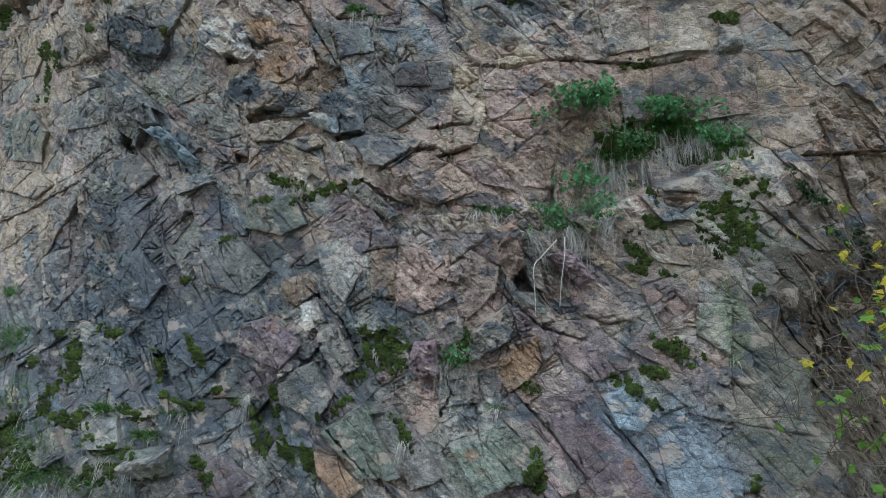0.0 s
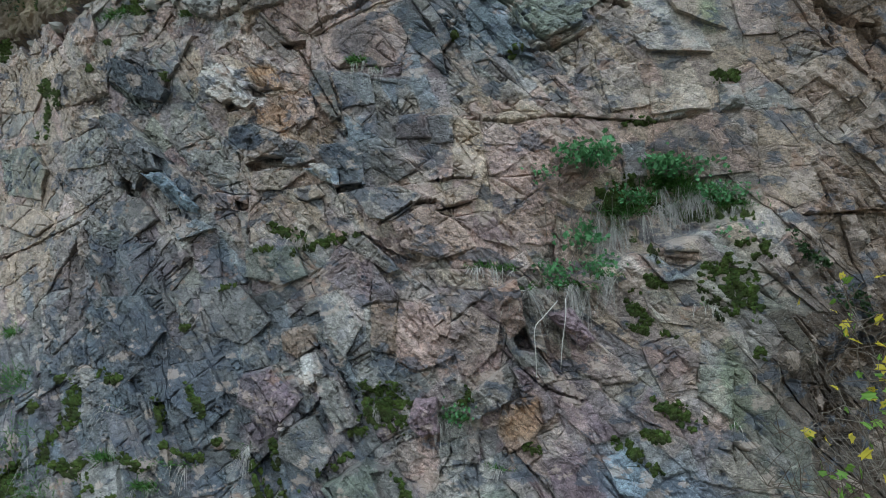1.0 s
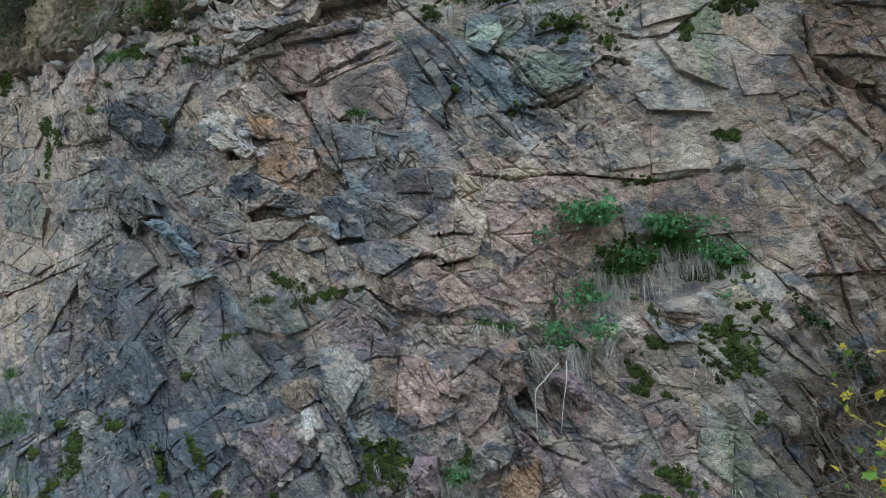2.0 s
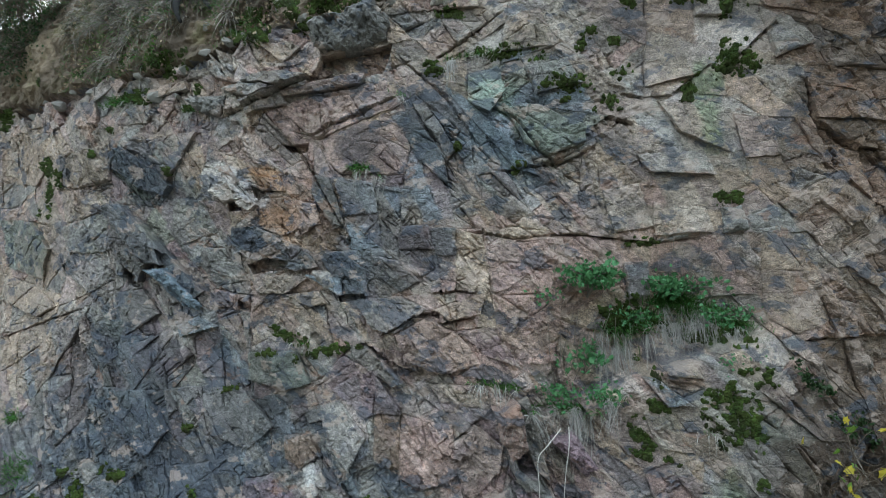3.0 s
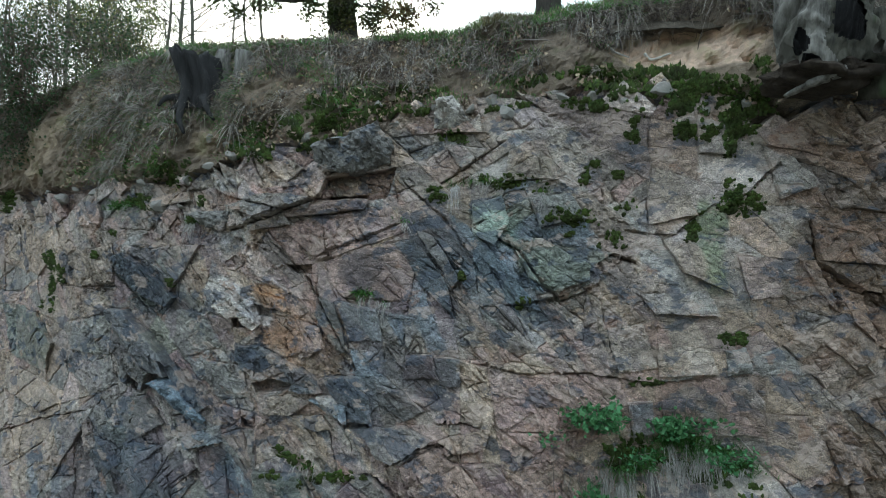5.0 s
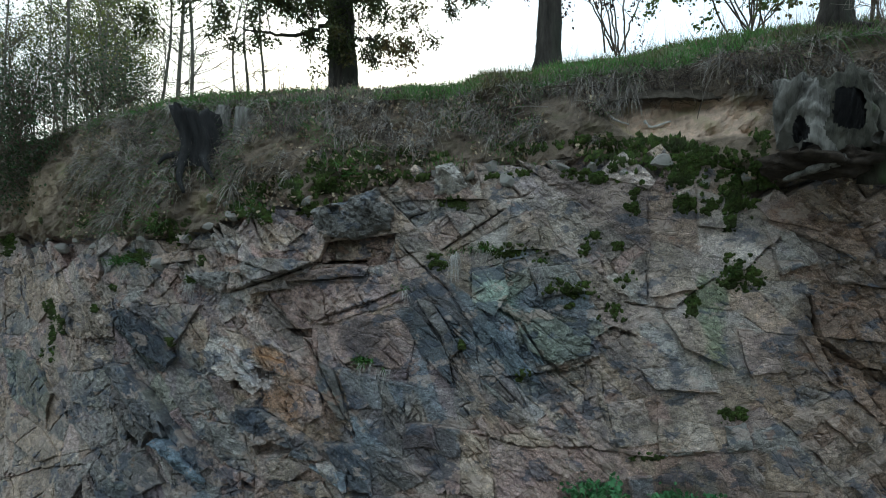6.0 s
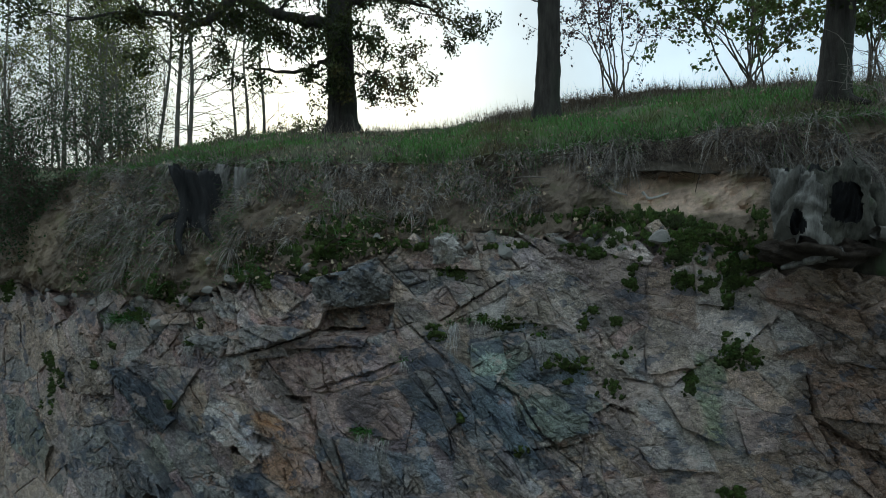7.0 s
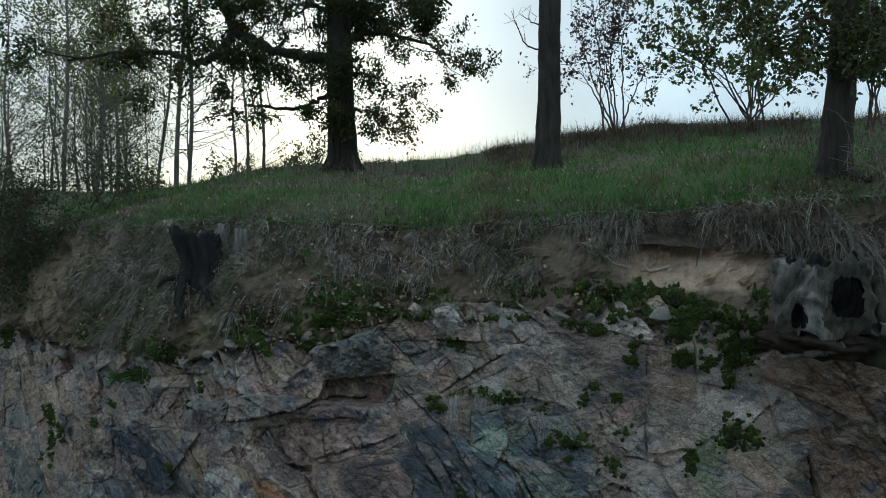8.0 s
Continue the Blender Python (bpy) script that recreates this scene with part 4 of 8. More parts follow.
family(0.75 * zone(0.7, 4.1, 1.3, 0.8, 0, 0.5, 82, 0.4), [PINK * 1.35, TAN * 1.25, PINK * 1.25], RAND[1])
for sx, sz, rx, rz, turn, stone, k in (
        (-1.35, 2.33, 0.07, 0.13, 0, PALE, 0.9), (-1.90, 2.00, 0.10, 0.14, 20, PALE, 0.5), (-0.92, 3.01, 0.25, 0.3, 40, PALE, 0.35),
        (-2.41, 5.39, 0.28, 0.12, 40, PALE, 0.6), (0.39, 2.49, 0.2, 0.3, 30, PINK, 0.6), (0.67, 2.02, 0.2, 0.25, 30, RUST, 0.45),
        (-0.94, 0.96, 0.2, 0.2, 30, RUST, 0.5), (0.31, 1.14, 0.25, 0.2, 0, GREEN, 0.7), (0.46, 6.10, 0.22, 0.16, 20, np.array((0.22, 0.33, 0.25)), 0.7),
        (-1.72, 1.87, 0.2, 0.3, 40, PURPLE, 0.7), (-3.40, 2.24, 0.4, 0.5, 30, SLATE, 0.7), (-2.12, 4.73, 0.22, 0.1, 30, SLATE, 0.8),
        (-3.76, 5.64, 0.3, 0.3, 40, SLATE, 0.75), (-0.45, 2.36, 0.35, 0.2, 30, SLATE, 0.7), (1.87, 1.44, 0.5, 0.4, 30, BLUE, 0.5),
        (1.24, 1.52, 0.4, 0.35, 30, PURPLE, 0.6), (1.47, 1.70, 0.2, 0.2, 30, BLUE, 0.7), (-2.60, 2.88, 0.2, 0.2, 30, PURPLE, 0.5),
        (-3.38, 3.30, 0.4, 0.22, 0, PURPLE, 0.6), (-0.18, 2.69, 0.4, 0.3, 20, PINK, 0.6), (-2.18, 4.05, 0.35, 0.22, 0, PINK, 0.7),
        (0.03, 5.86, 0.75, 0.26, 45, SLATE, 0.65), (-0.88, 4.45, 0.35, 0.24, 40, SLATE, 0.7), (-3.78, 3.36, 0.9, 0.35, 15, SLATE * 0.9, 0.6), (-3.74, 5.52, 0.5, 0.24, 45, SLATE, 0.7),
        (0.57, 5.57, 0.5, 0.2, 45, BLUE * 0.7, 0.6), (-1.91, 5.49, 0.35, 0.12, 60, PALE, 0.5), (-2.86, 5.95, 0.4, 0.15, 40, PURPLE, 0.6), (-0.76, 1.63, 0.5, 0.2, 45, SLATE, 0.5), (-2.74, 1.92, 0.5, 0.4, 40, SLATE * 0.85, 0.5)):
    blot = k * zone(sx, sz, rx, rz, turn, 0.6, 95, 0.4)[..., None]
    tint = tint * (1 - blot) + stone * blot
tint *= (0.82 + 0.32 * RAND[2] + 0.24 * RAND[3])[..., None] * (1 + 0.3 * fbm(GX * 2.3, GZ * 2.3, 96, 4))[..., None]
tint = tint * (1 - 0.3 * step(0.55, 0.8, RAGGED[2] + 0.3)[..., None]) + PALE * 0.3 * step(0.55, 0.8, RAGGED[2] + 0.3)[..., None]
# rain stripes
tint *= (1 + 0.10 * fbm(GX * 9, GZ * 0.7, 97, 3))[..., None]




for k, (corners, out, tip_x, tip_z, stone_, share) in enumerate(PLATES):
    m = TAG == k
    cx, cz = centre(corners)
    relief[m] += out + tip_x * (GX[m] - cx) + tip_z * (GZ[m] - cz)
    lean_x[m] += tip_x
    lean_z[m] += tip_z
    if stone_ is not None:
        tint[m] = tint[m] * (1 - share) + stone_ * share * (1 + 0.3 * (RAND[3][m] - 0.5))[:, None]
for k, (corners, deep) in enumerate(HOLLOWS):
    relief[TAG == 1000 + k] -= deep


def inside(corners, ragged=0.03):
    """How far inside a convex outline (corners clockwise as seen), in metres; minus outside."""
    far = np.full(GX.shape, 9.0)
    n = len(corners)
    for i in range(n):
        (x0, z0), (x1, z1) = corners[i], corners[(i + 1) % n]
        length = math.hypot(x1 - x0, z1 - z0)
        far = np.minimum(far, ((x1 - x0) * -(GZ - z0) + (z1 - z0) * (GX - x0)) / length)
    return far + ragged * ROUGH[0]


def open_joints(x, z):
    """How far the open joints set the face back, and their overhangs bring it forward."""
    out = np.zeros(x.shape)
    for (x0, z0), (x1, z1), wide, deep, drop in CRACKS:
        near = np.where((x > min(x0, x1) - 0.4) & (x < max(x0, x1) + 0.4) & (z > min(z0, z1) - 0.5) & (z < max(z0, z1) + 0.5))
        px, pz = x[near], z[near]
        lx, lz = x1 - x0, z1 - z0
        long = math.hypot(lx, lz)
        t = ((px - x0) * lx + (pz - z0) * lz) / long ** 2
        side = ((pz - z0) * lx - (px - x0) * lz) / long
        ends = step(-0.15, 0.05, t) * step(1.15, 0.95, t)
        out[near] += ends * (-deep * np.exp(-(side / (0.5 * wide + 0.006)) ** 2) * (side < 0.01) + drop * np.where(side > 0, np.exp(-np.maximum(side, 0) / 0.16), 0))
    return out


def detail(x, z):
    """Broken facets, ribs along the bedding and chips, in metres out of the face."""
    u, v = 0.68 * x - 0.73 * z, 0.73 * x + 0.68 * z
    right = step(1.2, 2.2, x - 0.25 * (z - 5.0)) * step(3.3, 2.9, x + 0.15 * fbm(x * 2, z * 2, 433)) * step(3.6, 4.1, z)
    quiet = 1 - 0.6 * step(3.4, 3.0, x) * np.maximum(step(1.0, 2.2, x - 0.25 * (z - 5.0)) * step(3.4, 3.9, z), step(2.3, 2.6, x))
    quiet *= 0.45 + 1.1 * step(-0.35, 0.35, fbm(x * 0.9, z * 0.9, 430, 3))
    wu, wv = 0.35 * fbm(x * 3, z * 3, 431), 0.35 * fbm(x * 3 + 7, z * 3, 432)
    total = np.zeros(x.shape)
    for su, sv, high, tilt, seed in ((2.1, 5.5, 0.034, 0.020, 440), (5.5, 13.0, 0.022, 0.016, 450), (14.0, 30.0, 0.014, 0.013, 460)):
        f1, f2, hu, hv, du, dv = cells(u * su + wu * su * 0.4, v * sv + wv * sv * 0.4, seed)
        a, b, c = lattice(hu, hv, seed + 3), lattice(hu, hv, seed + 4), lattice(hu, hv, seed + 5)
        total += (high * (a - 0.5) * (a > 0.35) + tilt * ((b - 0.5) * du + (c - 0.5) * dv) * 2)
    f1, f2, hu, hv, du, dv = cells(x * 4.2 + wu, z * 3.1 + wv, 490)
    total += right * (0.045 * (lattice(hu, hv, 493) - 0.5) + 0.09 * ((lattice(hu, hv, 494) - 0.5) * du + (lattice(hu, hv, 495) - 0.5) * dv))
    return quiet * (total + 0.016 * fbm(u * 4, v * 30, 470, 3) * step(-0.1, 0.5, fbm(x * 1.3, z * 1.3, 474, 2))) + 0.013 * fbm(x * 14, z * 14, 473, 4, 0.6)


def front(x, z, k):
    """Depth of the broken face at places of slab k."""
    gx_, gz_ = CX[k] - x, CZ[k] - z
    far = np.hypot(gx_, gz_) + 1e-6
    px, pz = x + 0.012 * gx_ / far, z + 0.012 * gz_ / far
    return base(x, z) - SLAB_RELIEF[k] - SLAB_X[k] * (x - CX[k]) - SLAB_Z[k] * (z - CZ[k]) + waste(x, z) - open_joints(px, pz) - detail(x, z)


SLAB_RELIEF, SLAB_X, SLAB_Z, SLAB_TINT = relief, lean_x, lean_z, np.clip(tint, 0.01, 0.8)

# ---- the sheet behind the slabs, which is the soil bank above them ----
GRID = 0.036
xs = np.concatenate([np.linspace(-30, -7.7, 50)[:-1], np.arange(-7.7, 4.8, GRID), np.linspace(4.8, 30, 50)[1:]]).astype(np.float32)
vs = np.linspace(0, 1, int(8.8 / GRID)).astype(np.float32)
GRID_X, GRID_V = np.meshgrid(xs, vs, indexing="ij")
LIP = np.interp(GRID_X, LIP_X, LIP_Z) + 0.06 * fbm(GRID_X * 1.3, GRID_X * 0, 5)
GRID_Z = (-0.4 + GRID_V * (LIP + 0.4)).astype(np.float32)
LIP_LINE = LIP[:, 0].copy()
use_points(GRID_X, GRID_Z)
# which slab lies in front of each place
CELL = 0.015
MAP_X, MAP_Z = -7.9, -0.3
owner_map = np.full((int(13.0 / CELL), int(8.6 / CELL)), -1)
for k, q in enumerate(OUTLINES):
    x0, z0 = int((q[:, 0].min() - MAP_X) / CELL), int((q[:, 1].min() - MAP_Z) / CELL)
    x1, z1 = int((q[:, 0].max() - MAP_X) / CELL) + 1, int((q[:, 1].max() - MAP_Z) / CELL) + 1
    if x1 <= 0 or z1 <= 0 or x0 >= owner_map.shape[0] or z0 >= owner_map.shape[1]:
        continue
    x0, z0 = max(x0, 0), max(z0, 0)
    x1, z1 = min(x1, owner_map.shape[0]), min(z1, owner_map.shape[1])
    mx_, mz_ = np.meshgrid(MAP_X + (np.arange(x0, x1) + 0.5) * CELL, MAP_Z + (np.arange(z0, z1) + 0.5) * CELL, indexing="ij")
    nxt = np.roll(q, -1, axis=0)
    crosses = np.zeros(mx_.shape, bool)
    for (ax, az), (bx_, bz_) in zip(q, nxt):
        if az != bz_:
            hit = ((az > mz_) != (bz_ > mz_)) & (mx_ < (bx_ - ax) * (mz_ - az) / (bz_ - az) + ax)
            crosses ^= hit
    owner_map[x0:x1, z0:z1][crosses] = k
oi, oj = np.floor((GX - MAP_X) / CELL).astype(int), np.floor((GZ - MAP_Z) / CELL).astype(int)
covered = (oi >= 0) & (oi < owner_map.shape[0]) & (oj >= 0) & (oj < owner_map.shape[1])
owner = np.where(covered, owner_map[np.clip(oi, 0, owner_map.shape[0] - 1), np.clip(oj, 0, owner_map.shape[1] - 1)], -1)
relief = np.where(owner >= 0, base(GX, GZ) - front(GX, GZ, owner), 0.0)
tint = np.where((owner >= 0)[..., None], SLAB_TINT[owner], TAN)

# soil bank above the rock
soil_line = np.interp(GX, SOIL_X, SOIL_Z) + 0.14 * fbm(GX * 2.2, GZ * 2.2, 120) + 0.05 * fbm(GX * 9, GZ * 9, 121)
soil = step(-0.03, 0.05, GZ - soil_line)
bank_relief = 0.22 * fbm(GX * 1.8, GZ * 1.8, 122) + 0.14 * fbm(GX * 6, GZ * 6, 123) + 0.035 * fbm(GX * 25, GZ * 25, 124)
relief = relief * (1 - soil * 0.9) + bank_relief * soil
tint = tint * (1 - soil[..., None]) + (SOIL * (1 + 0.5 * fbm(GX * 3, GZ * 3, 125))[..., None]) * soil[..., None]
# sandy slump on the left and the undercut sand pocket on the right
slump = zone(-6.0, 7.40, 0.85, 0.40, -25, 0.4, 126) * 0.9
slump2 = zone(-4.9, 7.85, 0.55, 0.30, -30, 0.5, 127) * 0.7
tan_soil = np.maximum(np.maximum(slump, slump2), zone(-2.85, 7.13, 0.18, 0.16, 0, 0.5, 128) * 0.8)
tint = tint * (1 - tan_soil[..., None]) + np.array((0.32, 0.26, 0.19)) * tan_soil[..., None]
pocket_shape = ((1.56, 8.12), (2.26, 8.09), (2.99, 7.96), (2.85, 7.63), (1.93, 7.63), (1.63, 7.82))
pocket = step(-0.02, 0.05, inside(pocket_shape, 0.05))
relief -= 0.10 * pocket
relief += 0.03 * fbm(GX * 10, GZ * 10, 129) * pocket
sand = SAND * (1 + 0.25 * fbm(GX * 6, GZ * 14, 130))[..., None]
ochre = step(7.65, 7.5, GZ + 0.1 * fbm(GX * 3, GZ * 3, 131))
sand = sand * (1 - 0.75 * ochre[..., None]) + np.array((0.36, 0.22, 0.10)) * 0.75 * ochre[..., None]
tint = tint * (1 - pocket[..., None]) + sand * pocket[..., None]

FACE_Y = base(GX, GZ) - relief
LIP_Y = FACE_Y[:, -1].copy()
tint = np.clip(tint, 0.01, 0.8)


def face(x, z):
    """Depth of the finished face and its outward normal at a place."""
    i = min(max(np.searchsorted(xs, x) - 1, 1), len(xs) - 3)
    lip = LIP_LINE[i]
    j = min(max(int((z + 0.4) / (lip + 0.4) * (len(vs) - 1)), 1), len(vs) - 3)
    y = FACE_Y[i, j]
    k = 2
    i0, i1, j0, j1 = max(i - k, 0), min(i + k, len(xs) - 1), max(j - k, 0), min(j + k, len(vs) - 1)
    dydx = (FACE_Y[i1, j] - FACE_Y[i0, j]) / (xs[i1] - xs[i0])
    dydz = (FACE_Y[i, j1] - FACE_Y[i, j0]) / (GZ[i, j1] - GZ[i, j0])
    return float(y), Vector((dydx, -1.0, dydz)).normalized()


behind = 0.20 * (owner >= 0) * (1 - soil)
rock_mesh = mesh_from("rock_face", np.stack([GX, FACE_Y + behind, GZ], -1).reshape(-1, 3), grid_faces(len(xs), len(vs)), M_ROCK, smooth=False)
rock_mesh.materials.append(M_BANK)
rock_mesh.polygons.foreach_set("material_index", (soil[:-1, :-1] > 0.5).astype(np.int32).ravel())
layer = rock_mesh.color_attributes.new("tint", "FLOAT_COLOR", "POINT")
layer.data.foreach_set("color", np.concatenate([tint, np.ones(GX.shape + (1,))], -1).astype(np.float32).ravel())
rock_face = tagged(new("rock_face", rock_mesh), "fractured quarry wall of tan and slate-grey tilted rock slabs", "rock face", kind="structure")


MIDDLE = np.stack([CX, CZ], -1)


def slab_points(q, rng, gap=0.019):
    """An outline filled with scattered points and split into triangles."""
    low, high = q.min(0), q.max(0)
    nx_, nz_ = int((high[0] - low[0]) / gap) + 1, int((high[1] - low[1]) / gap) + 1
    gx_, gz_ = np.meshgrid(low[0] + (np.arange(nx_) + 0.5) * gap, low[1] + (np.arange(nz_) + 0.5) * gap, indexing="ij")
    p = np.stack([gx_.ravel(), gz_.ravel()], -1) + rng.uniform(-0.4, 0.4, (nx_ * nz_, 2)) * gap
    nxt = np.roll(q, -1, axis=0)
    e = nxt - q
    rel = p[:, None] - q[None]
    hit = ((q[None, :, 1] > p[:, None, 1]) != (nxt[None, :, 1] > p[:, None, 1])) & (rel[..., 0] < e[None, :, 0] * rel[..., 1] / np.where(np.abs(e[None, :, 1]) < 1e-9, 1e-9, e[None, :, 1]))
    t = np.clip((rel * e[None]).sum(-1) / np.maximum((e * e).sum(-1)[None], 1e-12), 0, 1)
    away = np.hypot(rel[..., 0] - t * e[None, :, 0], rel[..., 1] - t * e[None, :, 1]).min(1)
    p = p[(hit.sum(1) % 2 == 1) & (away > 0.5 * gap)]
    n = len(q)
    every = np.concatenate([q, p])
    got = delaunay_2d_cdt([Vector(c) for c in every], [(i, (i + 1) % n) for i in range(n)], [], 1, 1e-6)
    edge = np.array([bool(ids) and min(ids) < n for ids in got[3]])
    return np.array([tuple(c) for c in got[0]]), np.array([f for f in got[2]], dtype=np.int32), edge


rng_fill = np.random.RandomState(29)
in_rock = CZ < np.interp(CX, SOIL_X, SOIL_Z) + 0.14 * fbm(CX * 2.2, CZ * 2.2, 120) + 0.03
in_rock &= np.array([q[:, 1].max() for q in OUTLINES]) < np.interp(CX, SOIL_X, SOIL_Z) + 0.15
shown = np.where(in_rock & (CX > -7.6) & (CX < 4.7) & (CZ > 0.1))[0]
FILL = {}
for k in shown:
    q = OUTLINES[k]
    inset = 0.006 * max(0.0, RAND[3][k] - 0.8) / 0.2
    pull = MIDDLE[k] - q
    q = q + pull * (inset / np.maximum(np.hypot(pull[:, 0], pull[:, 1]), 0.02))[:, None]
    pts, tris, edge = slab_points(q, rng_fill, 0.016 if CX[k] < 1.2 else 0.019)
    if len(tris):
        FILL[k] = (q, np.concatenate([pts, q]), tris, np.concatenate([edge, np.ones(len(q), bool)]))
shown = np.array([k for k in shown if k in FILL])
every = np.concatenate([FILL[k][1] for k in shown])
whose = np.concatenate([np.full(len(FILL[k][1]), k) for k in shown])
rim = np.concatenate([FILL[k][3] for k in shown])
worn = 1 - 0.75 * step(1.2, 2.0, every[:, 0] - 0.25 * (every[:, 1] - 5.0)) * step(3.2, 2.9, every[:, 0]) * step(3.6, 4.1, every[:, 1])
every_y = front(every[:, 0], every[:, 1], whose) + worn * rim * 0.055 * vnoise(every[:, 0] * 7, every[:, 1] * 7, 480) ** 3
# colour wanders a little over the joints and in blotches of its own
drift = 0.07
wx = every[:, 0] + drift * fbm(every[:, 0] * 6, every[:, 1] * 6, 481) + 0.4 * drift * fbm(every[:, 0] * 25, every[:, 1] * 25, 482)
wz = every[:, 1] + drift * fbm(every[:, 0] * 6 + 4, every[:, 1] * 6, 483) + 0.4 * drift * fbm(every[:, 0] * 25 + 4, every[:, 1] * 25, 484)
other = owner_map[np.clip(((wx - MAP_X) / CELL).astype(int), 0, owner_map.shape[0] - 1), np.clip(((wz - MAP_Z) / CELL).astype(int), 0, owner_map.shape[1] - 1)]
other = np.where(other >= 0, other, whose)
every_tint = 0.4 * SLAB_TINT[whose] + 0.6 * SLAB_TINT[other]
every_tint *= (1 + 0.35 * fbm(every[:, 0] * 5, every[:, 1] * 5, 485, 4) + 0.25 * fbm(every[:, 0] * 22, every[:, 1] * 22, 486, 3))[:, None]
# stains, algae and lichen of their own shape
use_points(every[:, 0], every[:, 1])
for sx, sz, rx, rz, turn, stain, share in (
        (2.36, 5.92, 0.12, 0.42, 0, (0.20, 0.28, 0.15), 0.6), (2.42, 2.35, 0.10, 0.35, 0, (0.16, 0.21, 0.12), 0.5), (0.47, 6.12, 0.17, 0.18, 20, (0.32, 0.43, 0.36), 0.5),
        (-1.93, 5.44, 0.26, 0.05, 12, (0.50, 0.27, 0.12), 0.7), (-1.72, 5.05, 0.32, 0.24, 30, (0.42, 0.25, 0.15), 0.5), (0.66, 2.02, 0.10, 0.22, 30, (0.42, 0.24, 0.13), 0.5),
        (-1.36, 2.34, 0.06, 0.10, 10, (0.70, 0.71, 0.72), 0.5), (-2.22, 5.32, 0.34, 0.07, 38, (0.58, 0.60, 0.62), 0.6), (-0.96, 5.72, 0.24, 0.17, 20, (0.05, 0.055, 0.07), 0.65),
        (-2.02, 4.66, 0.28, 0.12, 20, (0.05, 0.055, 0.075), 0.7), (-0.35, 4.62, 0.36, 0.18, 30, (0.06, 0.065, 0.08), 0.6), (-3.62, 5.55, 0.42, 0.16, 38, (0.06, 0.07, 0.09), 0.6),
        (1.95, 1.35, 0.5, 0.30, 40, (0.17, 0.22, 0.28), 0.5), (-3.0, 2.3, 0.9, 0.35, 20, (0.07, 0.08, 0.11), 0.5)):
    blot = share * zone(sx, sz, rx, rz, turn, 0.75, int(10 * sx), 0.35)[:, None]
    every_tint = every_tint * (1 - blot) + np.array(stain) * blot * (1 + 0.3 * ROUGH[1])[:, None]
every_tint = np.clip(every_tint, 0.008, 0.85)
use_points(GRID_X, GRID_Z)
first = dict(zip(shown, np.cumsum([0] + [len(FILL[k][1]) for k in shown])[:-1]))


def slab_mesh(ids):
    """Slabs as prisms: a broken front and sides that run back into the wall."""
    verts, tris, cols, n = [], [], [], 0
    for k in ids:
        q, pts, tri, _ = FILL[k]
        m = len(q)
        y = every_y[first[k]:first[k] + len(pts)]
        verts.append(np.stack([pts[:, 0], y, pts[:, 1]], -1))
        back = base(q[:, 0], q[:, 1]) + 0.30
        verts.append(np.stack([q[:, 0], np.maximum(y[-m:] + 0.03, back), q[:, 1]], -1))
        i = np.arange(m)
        j = (i + 1) % m
        a0, b0 = n + len(pts) - m, n + len(pts)
        tris += [tri + n, np.stack([a0 + i, b0 + i, b0 + j], -1), np.stack([a0 + i, b0 + j, a0 + j], -1)]
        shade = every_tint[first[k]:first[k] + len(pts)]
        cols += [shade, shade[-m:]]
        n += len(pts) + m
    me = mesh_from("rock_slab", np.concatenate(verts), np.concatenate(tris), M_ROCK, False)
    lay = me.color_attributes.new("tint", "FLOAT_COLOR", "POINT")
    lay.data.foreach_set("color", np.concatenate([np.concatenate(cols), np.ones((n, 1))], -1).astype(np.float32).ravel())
    return me


order = shown[np.argsort((CX[shown] - 1.0) ** 2 + (CZ[shown] - 4.2) ** 2)]
for k in order[:300]:
    slab = new("rock_slab", slab_mesh([k]))
    slab.parent = rock_face
rest = new("rock_slab_rest", slab_mesh(order[300:]))
rest.parent = rock_face
tagged(rest, kind="stuff")

# ================= ground below and hillside above =================
gx = np.concatenate([-np.geomspace(400, 12, 30), np.linspace(-11, 11, 90), np.geomspace(12, 400, 30)])
gy = np.concatenate([-np.geomspace(600, 27, 20), np.linspace(-26, 9.5, 110)])
AX, AY = np.meshgrid(gx, gy, indexing="ij")
# rises to an unseen bank behind the camera, added to block low sky light
AZ = 15 * step(-9, -24, AY) + 0.06 * fbm(AX * 0.8, AY * 0.8, 140) + 0.15 * fbm(AX * 0.1, AY * 0.1, 141)
tagged(new("ground", mesh_from("ground", np.stack([AX, AY, AZ], -1).reshape(-1, 3), grid_faces(len(gx), len(gy)), M_GROUND, True)),
       "trodden gravelly quarry floor with sparse weeds and an added unseen bank behind", "ground", kind="structure")


def lip_at(x):
    return np.interp(x, xs, LIP_Y), np.interp(x, xs, LIP_LINE)


def rise(x, d):
    """Height of the hillside above the edge, d metres behind it."""
    slope = np.clip(0.24 + 0.006 * x, 0.19, 0.31)
    bend = np.logaddexp(0, (d - 8.0) / 0.9) * 0.9
    return slope * (d - bend) + 0.2 * (1 - np.exp(-d)) - 0.03 * np.clip(d - 10, 0, 200) + 0.05 * fbm(x * 0.9, d * 0.9, 150) * step(0, 1, d) + 0.25 * fbm(x * 0.2, d * 0.2, 151) * step(1, 6, d)


def hill(x, y):
    ly, lz = lip_at(x)
    return lz + rise(x, np.maximum(y - ly, 0.0))


